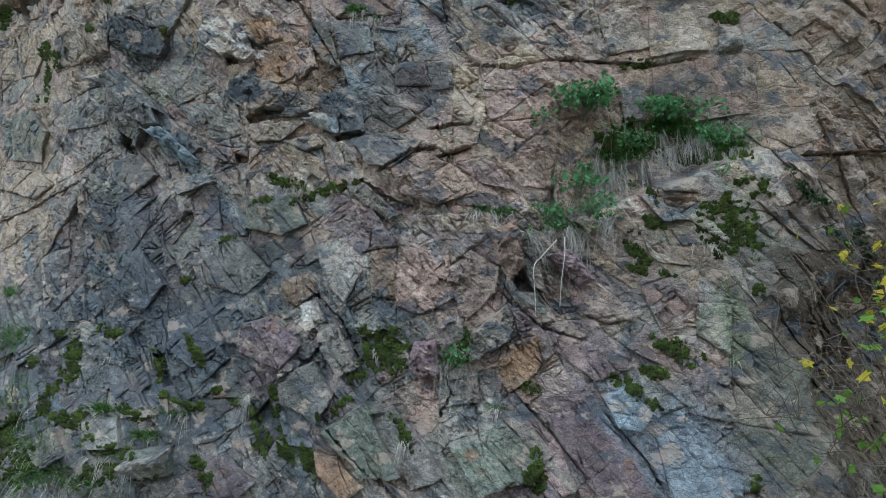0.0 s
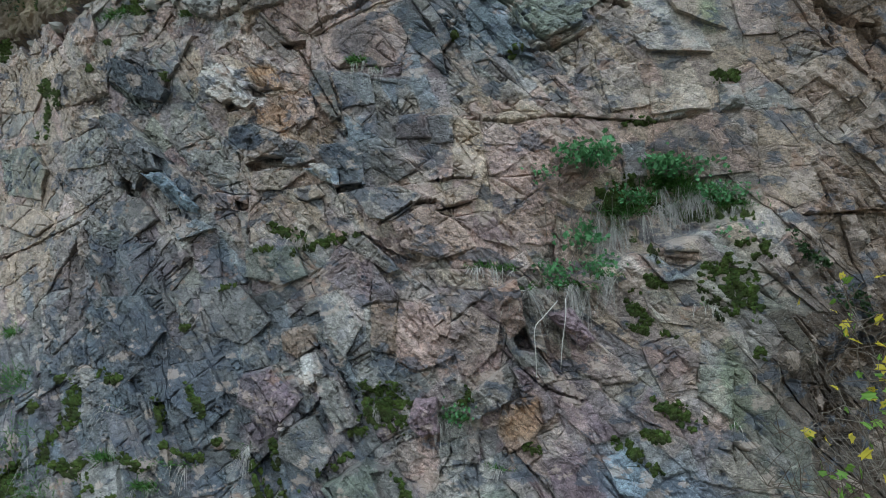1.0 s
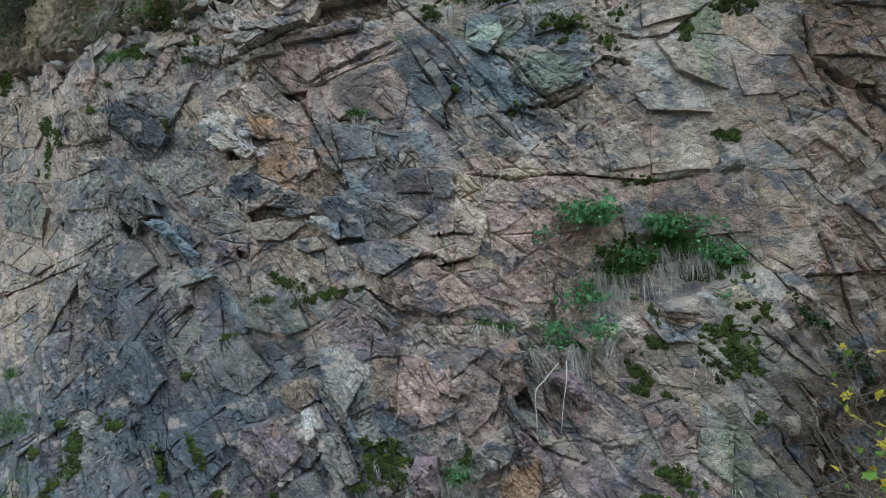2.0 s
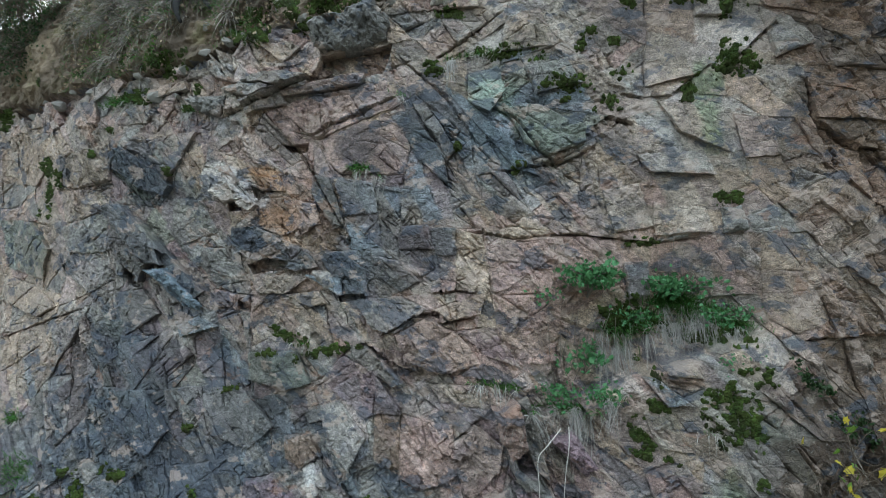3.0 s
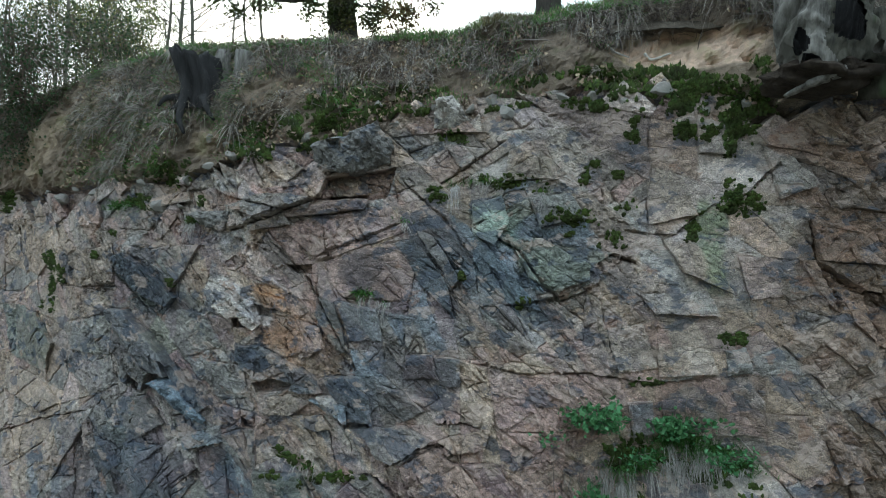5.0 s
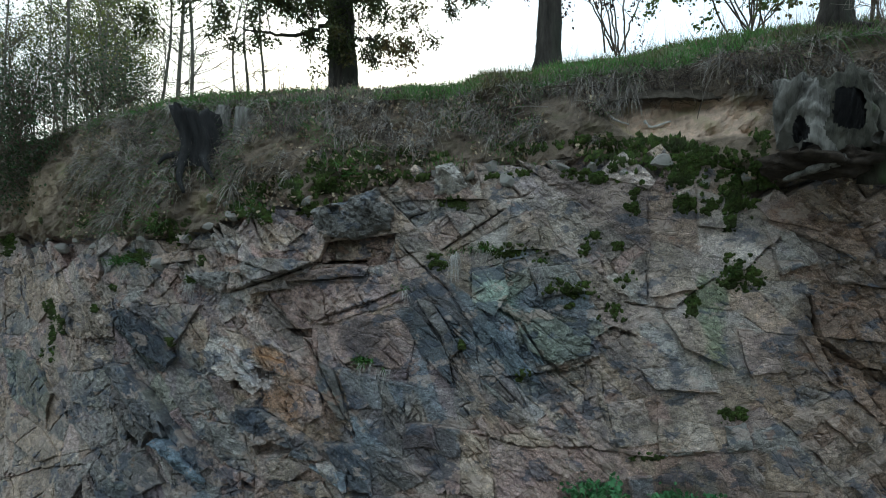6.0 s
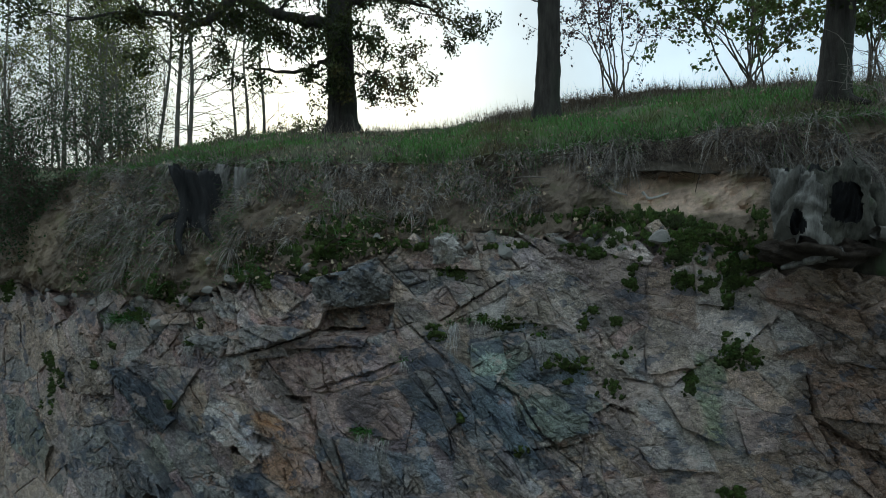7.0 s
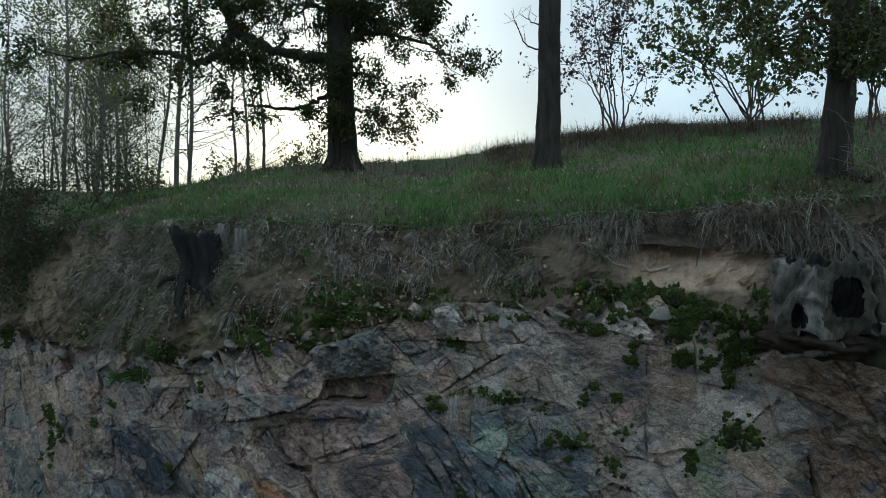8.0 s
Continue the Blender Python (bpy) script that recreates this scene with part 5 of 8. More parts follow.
hx = np.concatenate([-np.geomspace(300, 12, 30), np.linspace(-11.5, 11.5, 160), np.geomspace(12, 300, 30)])
hd = np.concatenate([np.linspace(0, 12, 90), np.geomspace(12.3, 500, 40)])
HX, HD = np.meshgrid(hx, hd, indexing="ij")
HLY, HLZ = lip_at(HX)
HY, HZ = HLY + HD, HLZ + rise(HX, HD)
HY[:, 0] -= 0.03
tagged(new("hillside", mesh_from("hillside", np.stack([HX, HY, HZ], -1).reshape(-1, 3), grid_faces(len(hx), len(hd)), M_HILL, True)),
       "grassy hillside sloping up behind the quarry edge", "hillside", kind="structure")


# ================= building helpers =================
ORIGIN = {}
STUFF = {"foliage", "twig_spray", "branchwork", "green_grass", "dead_straw", "moss_tuft", "root_strand_mat", "crown", "stalk_spray", "twig_tangle"}


def thing(name, at, label, category, group="", kind=""):
    """An empty at the base of a thing, which carries its parts."""
    ob = new(name)
    ob.location = at
    ob.empty_display_size = 0.1
    ORIGIN[ob.name] = np.array(at, dtype=float)
    return tagged(ob, label, category, group, kind)


def part(name, verts, faces, mat, parent, label="", smooth=True):
    """One mesh under a thing or under a part, from places in the world."""
    o = ORIGIN[parent.name]
    ob = new(name, mesh_from(name, np.asarray(verts) - o, faces, mat, smooth))
    ob.parent = parent
    ORIGIN[ob.name] = o
    return tagged(ob, label, kind="stuff" if name in STUFF else "")


def joined(pieces):
    """Several (verts, faces) as one."""
    vs_, fs_, n = [], [], 0
    for v, f in pieces:
        if len(v):
            vs_.append(np.asarray(v))
            fs_.append(np.asarray(f) + n)
            n += len(v)
    return np.concatenate(vs_), np.concatenate(fs_)


def tube(points, radii, sides=7, rough=0.0, seed=0):
    """A tapering limb through points."""
    p = np.asarray(points, dtype=float)
    n = len(p)
    r = np.interp(np.linspace(0, 1, n), np.linspace(0, 1, len(radii)), radii)
    d = np.gradient(p, axis=0)
    d /= np.linalg.norm(d, axis=1)[:, None] + 1e-9
    ref = np.array((0.31, 0.9, 0.2)) if abs(d[0, 1]) < 0.8 else np.array((1.0, 0.1, 0.2))
    a = np.cross(d, ref)
    a /= np.linalg.norm(a, axis=1)[:, None] + 1e-9
    b = np.cross(d, a)
    ang = np.linspace(0, 2 * math.pi, sides, endpoint=False)
    rr = r[:, None] * np.ones(sides)
    if rough:
        rr = rr * (1 + rough * (np.random.RandomState(seed).rand(n, sides) - 0.5) + rough * np.sin(ang * 3 + seed)[None, :] * 0.5)
    v = p[:, None, :] + rr[..., None] * (np.cos(ang)[None, :, None] * a[:, None, :] + np.sin(ang)[None, :, None] * b[:, None, :])
    i = np.arange(n * sides).reshape(n, sides)
    j = np.roll(i, -1, axis=1)
    f = np.stack([i[:-1], j[:-1], j[1:], i[1:]], -1).reshape(-1, 4)
    tip = v[-1].mean(0)[None]
    caps = np.stack([i[-1], j[-1], np.full(sides, n * sides), np.full(sides, n * sides)], -1)
    return np.concatenate([v.reshape(-1, 3), tip]), np.concatenate([f, caps])


def bowed(points, k=4, wob=0.0, rng=None):
    """A smooth line through points."""
    p = np.asarray(points, dtype=float)
    n = len(p)
    q = np.vstack([2 * p[0] - p[1], p, 2 * p[-1] - p[-2]])
    out = []
    for i in range(n - 1):
        p0, p1, p2, p3 = q[i], q[i + 1], q[i + 2], q[i + 3]
        for t in np.linspace(0, 1, k, endpoint=False):
            out.append(0.5 * (2 * p1 + (p2 - p0) * t + (2 * p0 - 5 * p1 + 4 * p2 - p3) * t * t + (3 * p1 - p0 - 3 * p2 + p3) * t ** 3))
    out.append(p[-1])
    out = np.array(out)
    if wob and rng is not None:
        out[1:-1] += rng.normal(0, wob, (len(out) - 2, 3))
    return out


def blades(roots, ways, lengths, widths, droop, rng, seg=3):
    """Grass: bent tapering strips. droop: how far the tip falls, in parts of its length."""
    n = len(roots)
    ways = ways / (np.linalg.norm(ways, axis=1)[:, None] + 1e-9)
    side = np.cross(ways, rng.normal(0, 1, (n, 3)))
    side /= np.linalg.norm(side, axis=1)[:, None] + 1e-9
    t = np.linspace(0, 1, seg + 1)
    droop = np.broadcast_to(droop, (n,))
    p = roots[:, None] + ways[:, None] * (lengths[:, None] * t)[..., None]
    p[..., 2] -= (lengths * droop)[:, None] * t ** 2
    w = (widths[:, None] * (1 - t) ** 0.7 + 0.0006)[..., None] * 0.5
    v = np.stack([p - side[:, None] * w, p + side[:, None] * w], 2).reshape(-1, 3)
    k = np.arange(n)[:, None] * (2 * (seg + 1)) + 2 * np.arange(seg)[None]
    f = np.stack([k, k + 1, k + 3, k + 2], -1).reshape(-1, 4)
    return v, f


OVAL = np.array(((0, 0), (-0.30, 0.30), (-0.27, 0.68), (0, 1), (0.27, 0.68), (0.30, 0.30)))
LOBED = np.array(((0, 0), (-0.22, 0.08), (-0.52, 0.12), (-0.38, 0.36), (-0.60, 0.66), (-0.26, 0.62), (0, 1), (0.26, 0.62), (0.60, 0.66), (0.38, 0.36), (0.52, 0.12), (0.22, 0.08)))
OAKLOBE = np.array(((0, 0), (-0.28, 0.34), (-0.15, 0.48), (-0.32, 0.72), (0, 1), (0.32, 0.72), (0.15, 0.48), (0.28, 0.34)))


def leaves(places, sizes, rng, outline=OVAL, ways=None, hang=0.3):
    """Flat leaves, folded along the midrib. ways: where they point."""
    n, k = len(places), len(outline)
    if ways is None:
        ways = rng.normal(0, 1, (n, 3))
    ways = ways / (np.linalg.norm(ways, axis=1)[:, None] + 1e-9)
    ways[:, 2] -= hang
    ways /= np.linalg.norm(ways, axis=1)[:, None] + 1e-9
    side = np.cross(ways, rng.normal(0, 1, (n, 3)))
    side /= np.linalg.norm(side, axis=1)[:, None] + 1e-9
    up = np.cross(side, ways)
    fold = 0.25 * np.abs(outline[:, 0]) - 0.12 * outline[:, 1] ** 2
    v = places[:, None] + sizes[:, None, None] * (outline[None, :, :1] * side[:, None] + outline[None, :, 1:] * ways[:, None] + fold[None, :, None] * up[:, None])
    h = k // 2
    quads = []
    left = list(range(0, h + 1))
    right = [h] + list(range(h + 1, k)) + [0]
    a, b = left, right[::-1]
    for i in range(h):
        if i == 0:
            quads.append((a[0], b[1], a[1], a[1]))
        elif i == h - 1:
            quads.append((a[i], b[i], a[h], a[h]))
        else:
            quads.append((a[i], b[i], b[i + 1], a[i + 1]))
    tri = []
    for q in quads:
        tri.append(q[:3])
        if q[2] != q[3]:
            tri.append((q[0], q[2], q[3]))
    f = (np.arange(n)[:, None, None] * k + np.array(tri)[None]).reshape(-1, 3)
    return v.reshape(-1, 3), f


def face_points(x, z, lift=0.0):
    """Places on the finished face (arrays) and outward normals."""
    pts, nor = [], []
    for a, b in zip(x, z):
        y, n = face(float(a), float(b))
        pts.append((a + n.x * lift, y + n.y * lift, b + n.z * lift))
        nor.append(tuple(n))
    return np.array(pts), np.array(nor)


# ================= rock pieces that stand proud of the face =================
def rock_piece(name, corners, out, thick, stone, seed, tip_x=0.0, tip_z=0.0):
    """A loose block or slab: an outline carried back into the face, with chipped edges."""
    rng = np.random.RandomState(seed)
    cx, cz = sum(p[0] for p in corners) / len(corners), sum(p[1] for p in corners) / len(corners)
    y0 = float(base(np.array(cx), np.array(cz))) - out
    n = len(corners)
    dense = np.array([(corners[i][0] + (corners[(i + 1) % n][0] - corners[i][0]) * t, corners[i][1] + (corners[(i + 1) % n][1] - corners[i][1]) * t)
                      for i in range(n) for t in np.linspace(0, 1, 9, endpoint=False)])
    m = len(dense)
    jag = 1 + 0.10 * (rng.rand(m) - 0.5) + 0.16 * fbm(np.arange(m) * 0.21, np.zeros(m), seed + 9)
    dense = np.array((cx, cz)) + (dense - np.array((cx, cz))) * jag[:, None]
    pts, tris, edge = slab_points(dense, rng)
    away = np.sqrt(((pts[:, None] - dense[None]) ** 2).sum(-1)).min(1)
    py = (y0 - tip_x * (pts[:, 0] - cx) - tip_z * (pts[:, 1] - cz) + 0.09 * fbm(pts[:, 0] * 5, pts[:, 1] * 5, seed)
          - 1.6 * detail(pts[:, 0], pts[:, 1]) + 0.05 * np.exp(-away / 0.03))
    ring_y = y0 - tip_x * (dense[:, 0] - cx) - tip_z * (dense[:, 1] - cz) + 0.09 * fbm(dense[:, 0] * 5, dense[:, 1] * 5, seed) - 1.6 * detail(dense[:, 0], dense[:, 1]) + 0.05
    rows = [np.stack([dense[:, 0], ring_y, dense[:, 1]], -1)]
    for deep in (0.4, 1.0):
        shift = 0.03 * fbm(dense[:, 0] * 8, dense[:, 1] * 8 + deep * 3, seed + 4)
        rows.append(np.stack([dense[:, 0] + shift, ring_y + thick * deep, dense[:, 1] + shift], -1))
    v = np.concatenate([np.stack([pts[:, 0], py, pts[:, 1]], -1)] + rows)
    i = np.arange(m)
    j = (i + 1) % m
    f = [tris]
    for k in range(2):
        a0, b0 = len(pts) + k * m, len(pts) + (k + 1) * m
        f += [np.stack([a0 + i, b0 + i, b0 + j], -1), np.stack([a0 + i, b0 + j, a0 + j], -1)]
    f = np.concatenate(f)
    me = mesh_from(name, v, f, M_SLAB, False)
    col = np.asarray(stone)[None] * (1 + 0.35 * fbm(v[:, 0] * 4, v[:, 2] * 4, seed + 2) + 0.2 * fbm(v[:, 0] * 15, v[:, 2] * 15, seed + 3))[:, None]
    lay = me.color_attributes.new("tint", "FLOAT_COLOR", "POINT")
    lay.data.foreach_set("color", np.concatenate([col, np.ones((len(v), 1))], -1).astype(np.float32).ravel())
    ob = new(name, me)
    ob.parent = rock_face
    return ob


rock_piece("rock_slab", ((-1.45, 7.00), (-1.12, 7.08), (-0.77, 7.21), (-0.63, 7.05), (-0.60, 6.79), (-0.93, 6.72), (-1.35, 6.70)), 0.15, 0.5, GREY * 0.8, 501, 0.1, 0.15)
rock_piece("rock_slab", ((-2.02, 6.54), (-1.69, 6.63), (-1.23, 6.53), (-1.32, 6.44), (-1.81, 6.32)), 0.06, 0.4, PINK * 0.75, 502, 0.0, -0.3)
rock_piece("rock_slab", ((-2.96, 6.32), (-2.36, 6.34), (-2.15, 6.20), (-2.73, 6.15)), 0.06, 0.4, GREY * 0.85, 503)
rock_piece("rock_block", ((0.42, 3.17), (0.64, 3.25), (0.72, 2.85), (0.60, 2.71), (0.50, 2.88)), 0.20, 0.45, PINK * 0.85, 504, 0.5, 0.2)
rock_piece("rock_block", ((2.46, 4.99), (2.65, 5.02), (2.68, 4.80), (2.48, 4.77)), 0.08, 0.3, GREY, 505)
rock_piece("rock_slab", ((-3.43, 4.38), (-3.18, 4.37), (-2.74, 4.00), (-2.79, 3.93), (-2.99, 3.98)), 0.14, 0.35, BLUE * 1.25, 506, 0.3, 0.4)
rock_piece("rock_slab", ((-0.26, 2.14), (-0.07, 2.17), (-0.03, 1.88), (-0.20, 1.83), (-0.32, 1.96)), 0.16, 0.35, PURPLE * 1.3, 507, 0.2, 0.2)
rock_piece("rock_slab", ((-3.20, 0.88), (-2.74, 1.00), (-2.70, 0.78), (-3.01, 0.70)), 0.20, 0.4, GREY, 508, 0.0, 0.5)
rock_piece("rock_slab", ((-1.38, 4.39), (-1.16, 4.41), (-1.06, 4.23), (-1.25, 4.22)), 0.12, 0.3, PALE * 0.8, 511, 0.2, -0.2)
rock_piece("rock_block", ((-0.16, 7.42), (0.02, 7.46), (0.19, 7.23), (0.01, 7.14), (-0.16, 7.17)), 0.10, 0.3, PALE * 0.85, 513, 0.0, 0.4)
rock_piece("rock_slab", ((0.92, 2.94), (1.12, 3.01), (1.29, 2.76), (1.22, 2.65)), 0.16, 0.35, PURPLE * 1.2, 515, 0.3, 0.3)


# ================= moss =================
def moss(x, z, rx, rz, turn=0.0, seed=0):
    """A ragged cushion of moss lying on the rock."""
    rng = np.random.RandomState(900 + seed)
    c, s = math.cos(radians(turn)), math.sin(radians(turn))
    n = int(min(1800, max(150, 17000 * rx * rz * 3.14)))
    a, b = rng.uniform(-1.5, 1.5, n * 4), rng.uniform(-1.5, 1.5, n * 4)
    px, pz = x + a * rx * c + b * rz * s, z - a * rx * s + b * rz * c
    r = 0.94 * np.hypot(a, b) + 1.6 * fbm(px * 11 + seed, pz * 11, 700) + 1.3 * fbm(px * 30, pz * 30, 701, 2)
    keep = np.where(r < 0.95 - 0.55 * rng.rand(len(r)) ** 2)[0][:n]
    if len(keep) < 12:
        return
    px, pz, r = px[keep], pz[keep], r[keep]
    p, nor = face_points(px, pz, 0.004)
    # cushions: small lumps with a pointed tuft each
    m = len(p)
    size = rng.uniform(0.007, 0.021, m) * (1.25 - 0.6 * np.clip(r, 0, 1))
    ang = np.linspace(0, 2 * math.pi, 6, endpoint=False)
    ref = np.cross(nor, np.array((0.2, 0.3, 1.0)))
    ref /= np.linalg.norm(ref, axis=1)[:, None] + 1e-9
    oth = np.cross(nor, ref)
    rad = size[:, None] * rng.uniform(0.7, 1.3, (m, 6))
    ring = p[:, None] - 0.004 * nor[:, None] + rad[..., None] * (np.cos(ang)[None, :, None] * ref[:, None] + np.sin(ang)[None, :, None] * oth[:, None])
    tip = p + nor * (size * rng.uniform(0.8, 2.2, m))[:, None] + np.array((0, 0, 0.006)) + rng.normal(0, 0.006, (m, 3))
    v = np.concatenate([ring, tip[:, None]], 1).reshape(-1, 3)
    k = np.arange(m)[:, None] * 7
    i = np.arange(6)[None]
    f = np.stack([k + i, k + (i + 1) % 6, np.broadcast_to(k + 6, (m, 6))], -1).reshape(-1, 3)
    ob = thing("moss_patch", tuple(p.mean(0)), "dark green moss cushion growing on the bare rock", "moss", "moss on the rock")
    part("moss_tuft", v, f, M_MOSS, ob)


PX = 0.0046
for k, (x, z, a, b, turn) in enumerate((
        (-5.50, 5.37, 14, 50, -12), (2.55, 5.08, 22, 10, 0), (1.80, 4.69, 26, 6, 0), (2.47, 3.20, 38, 42, 0), (2.73, 3.52, 15, 13, 0),
        (2.54, 3.57, 8, 6, 0), (1.83, 3.53, 8, 20, -30), (1.88, 3.23, 24, 8, 20), (1.70, 3.00, 12, 26, -20), (1.76, 2.83, 22, 8, 20),
        (1.94, 2.77, 13, 7, 0), (1.63, 4.02, 34, 28, 0), (2.28, 3.88, 60, 16, 0), (-1.66, 3.71, 40, 12, 15), (-1.21, 3.58, 60, 8, -15),
        (-1.89, 3.52, 22, 6, 0), (-0.55, 2.06, 42, 32, 10))):
    moss(x, z, a * PX, b * PX, turn, k)
for k, (x, z, a, b, turn) in enumerate((
        (-0.72, 2.19, 22, 10, 20), (1.97, 2.15, 42, 13, 28), (1.57, 1.84, 38, 9, 32), (1.74, 1.98, 16, 7, 0), (0.78, 1.79, 14, 9, 0),
        (2.63, 2.63, 7, 11, 0), (-3.04, 1.73, 9, 32, -28), (-4.36, 1.37, 14, 26, 0), (-1.83, 1.22, 11, 42, -32), (-1.66, 1.41, 10, 36, -10),
        (-1.02, 1.51, 38, 7, -30), (-0.35, 1.38, 9, 36, -35), (0.75, 1.15, 14, 32, 0), (-2.06, 1.45, 15, 6, 0), (-2.30, 1.56, 9, 6, 0),
        (-2.36, 3.10, 22, 5, -10), (-2.84, 2.66, 11, 5, 0), (2.41, 1.18, 13, 9, 0), (0.21, 2.19, 12, 15, 0))):
    moss(x, z, a * PX, b * PX, turn, 30 + k)
for k, (x, z, a, b, turn) in enumerate((
        (-3.41, 6.84, 40, 24, 20), (-5.67, 5.77, 15, 12, 0), (-5.49, 5.36, 13, 26, 0), (-5.76, 5.10, 18, 12, -30), (-3.25, 5.49, 10, 9, 0),
        (0.61, 6.56, 48, 12, 8), (1.19, 6.19, 36, 14, 10), (1.51, 6.00, 19, 13, 0), (1.38, 6.69, 9, 9, 0), (1.27, 6.55, 9, 6, 0),
        (1.66, 6.31, 16, 13, 0), (0.93, 6.18, 9, 6, 0), (2.22, 6.10, 12, 24, 25), (2.60, 6.35, 34, 27, 0), (2.21, 7.01, 20, 15, 0),
        (2.38, 6.97, 9, 12, 0), (2.62, 7.00, 22, 22, 0), (1.74, 6.97, 13, 13, 0), (0.04, 7.06, 22, 8, 25))):
    moss(x, z, a * PX, b * PX, turn, 60 + k)
for k, (x, z, a, b, turn) in enumerate((
        (-1.02, 7.32, 62, 14, -10), (-1.42, 7.06, 38, 9, -15), (-0.13, 6.44, 16, 6, 0), (0.68, 5.39, 16, 8, -10), (0.12, 5.62, 7, 8, 0),
        (1.11, 6.03, 9, 5, 0), (-0.32, 7.34, 32, 8, 0), (1.60, 7.54, 66, 24, 5), (2.43, 7.43, 52, 12, 10), (2.18, 7.28, 19, 16, 0),
        (2.66, 7.17, 24, 32, 0), (2.17, 7.01, 14, 12, 0), (-0.95, 7.33, 60, 14, 0), (-3.73, 6.46, 30, 16, 0), (-6.91, 6.70, 20, 20, 0),
        (0.58, 7.34, 40, 6, 0), (-0.77, 1.81, 20, 6, -20), (-4.31, 1.60, 22, 10, 0), (-4.76, 1.69, 12, 10, 0), (-3.39, 0.97, 50, 10, 10), (-3.97, 1.18, 40, 14, 0), (-2.72, 1.43, 40, 8, 10), (-2.95, 0.75, 40, 8, -10), (-4.49, 2.01, 30, 8, 0), (-1.52, 1.13, 12, 30, -35))):
    moss(x, z, a * PX, b * PX, turn, 90 + k)
for k, (x, z, a, b, turn) in enumerate((
        (1.71, 7.51, 72, 30, 5), (2.11, 7.61, 40, 16, 10), (2.20, 7.31, 32, 26, 0), (2.38, 7.50, 50, 14, 12), (2.61, 7.37, 36, 9, 0), (2.73, 7.22, 36, 20, 0),
        (2.62, 7.01, 28, 16, 20), (2.85, 7.54, 10, 28, 0), (2.19, 7.00, 24, 13, 10), (2.33, 6.94, 14, 7, 0), (2.56, 6.87, 9, 18, 0), (1.73, 6.96, 12, 10, 0), (1.76, 7.13, 10, 14, 0),
        (1.42, 6.88, 8, 6, 0), (1.30, 6.63, 14, 9, 0), (1.39, 6.70, 11, 9, 0), (1.59, 6.61, 8, 6, 0), (1.45, 7.26, 30, 8, 0), (1.19, 7.31, 22, 10, 0))):
    moss(x, z, a * PX, b * PX, turn, 130 + k)
for k, (x, z, a, b, turn) in enumerate((
        (-3.30, 6.84, 44, 24, 0), (-2.25, 7.00, 46, 18, 10), (-1.06, 7.30, 62, 18, -8), (-1.43, 7.00, 34, 9, 0), (-1.70, 7.13, 22, 10, 0), (-0.63, 7.36, 36, 10, 0), (-5.51, 5.75, 26, 24, 0), (-5.24, 5.57, 14, 20, 0),
        (-4.56, 5.83, 12, 6, 0), (-2.99, 6.23, 12, 7, 0), (-7.01, 6.61, 20, 18, 0), (-5.76, 6.99, 20, 8, 0), (-3.86, 6.49, 26, 14, 0), (-2.85, 6.44, 10, 12, 0), (-0.12, 6.45, 20, 12, 0), (-0.00, 7.08, 26, 8, 0), (-4.14, 6.11, 16, 6, 0))):
    moss(x, z, a * PX, b * PX, turn, 160 + k)

for k, (x, z, a, b, turn) in enumerate((
        (-4.75, 0.95, 24, 50, -10), (-4.45, 0.75, 40, 30, 10), (-3.55, 0.72, 50, 16, 0), (-4.20, 1.75, 20, 34, -25), (-3.30, 1.28, 40, 10, 15), (-2.35, 0.85, 14, 36, -30),
        (-2.60, 1.95, 10, 30, -35), (-3.75, 2.05, 30, 9, 10), (-1.25, 1.02, 10, 40, -35), (-0.85, 7.62, 60, 20, 0), (-1.35, 7.50, 50, 22, -8), (-0.30, 7.55, 40, 16, 0),
        (-2.20, 7.22, 30, 20, 0), (-1.75, 7.30, 40, 14, 10), (0.85, 7.62, 40, 12, 0), (1.45, 7.62, 40, 16, 6), (-3.95, 6.95, 30, 14, 0), (-4.85, 6.95, 24, 12, 0))):
    moss(x, z, a * PX, b * PX, turn, 190 + k)


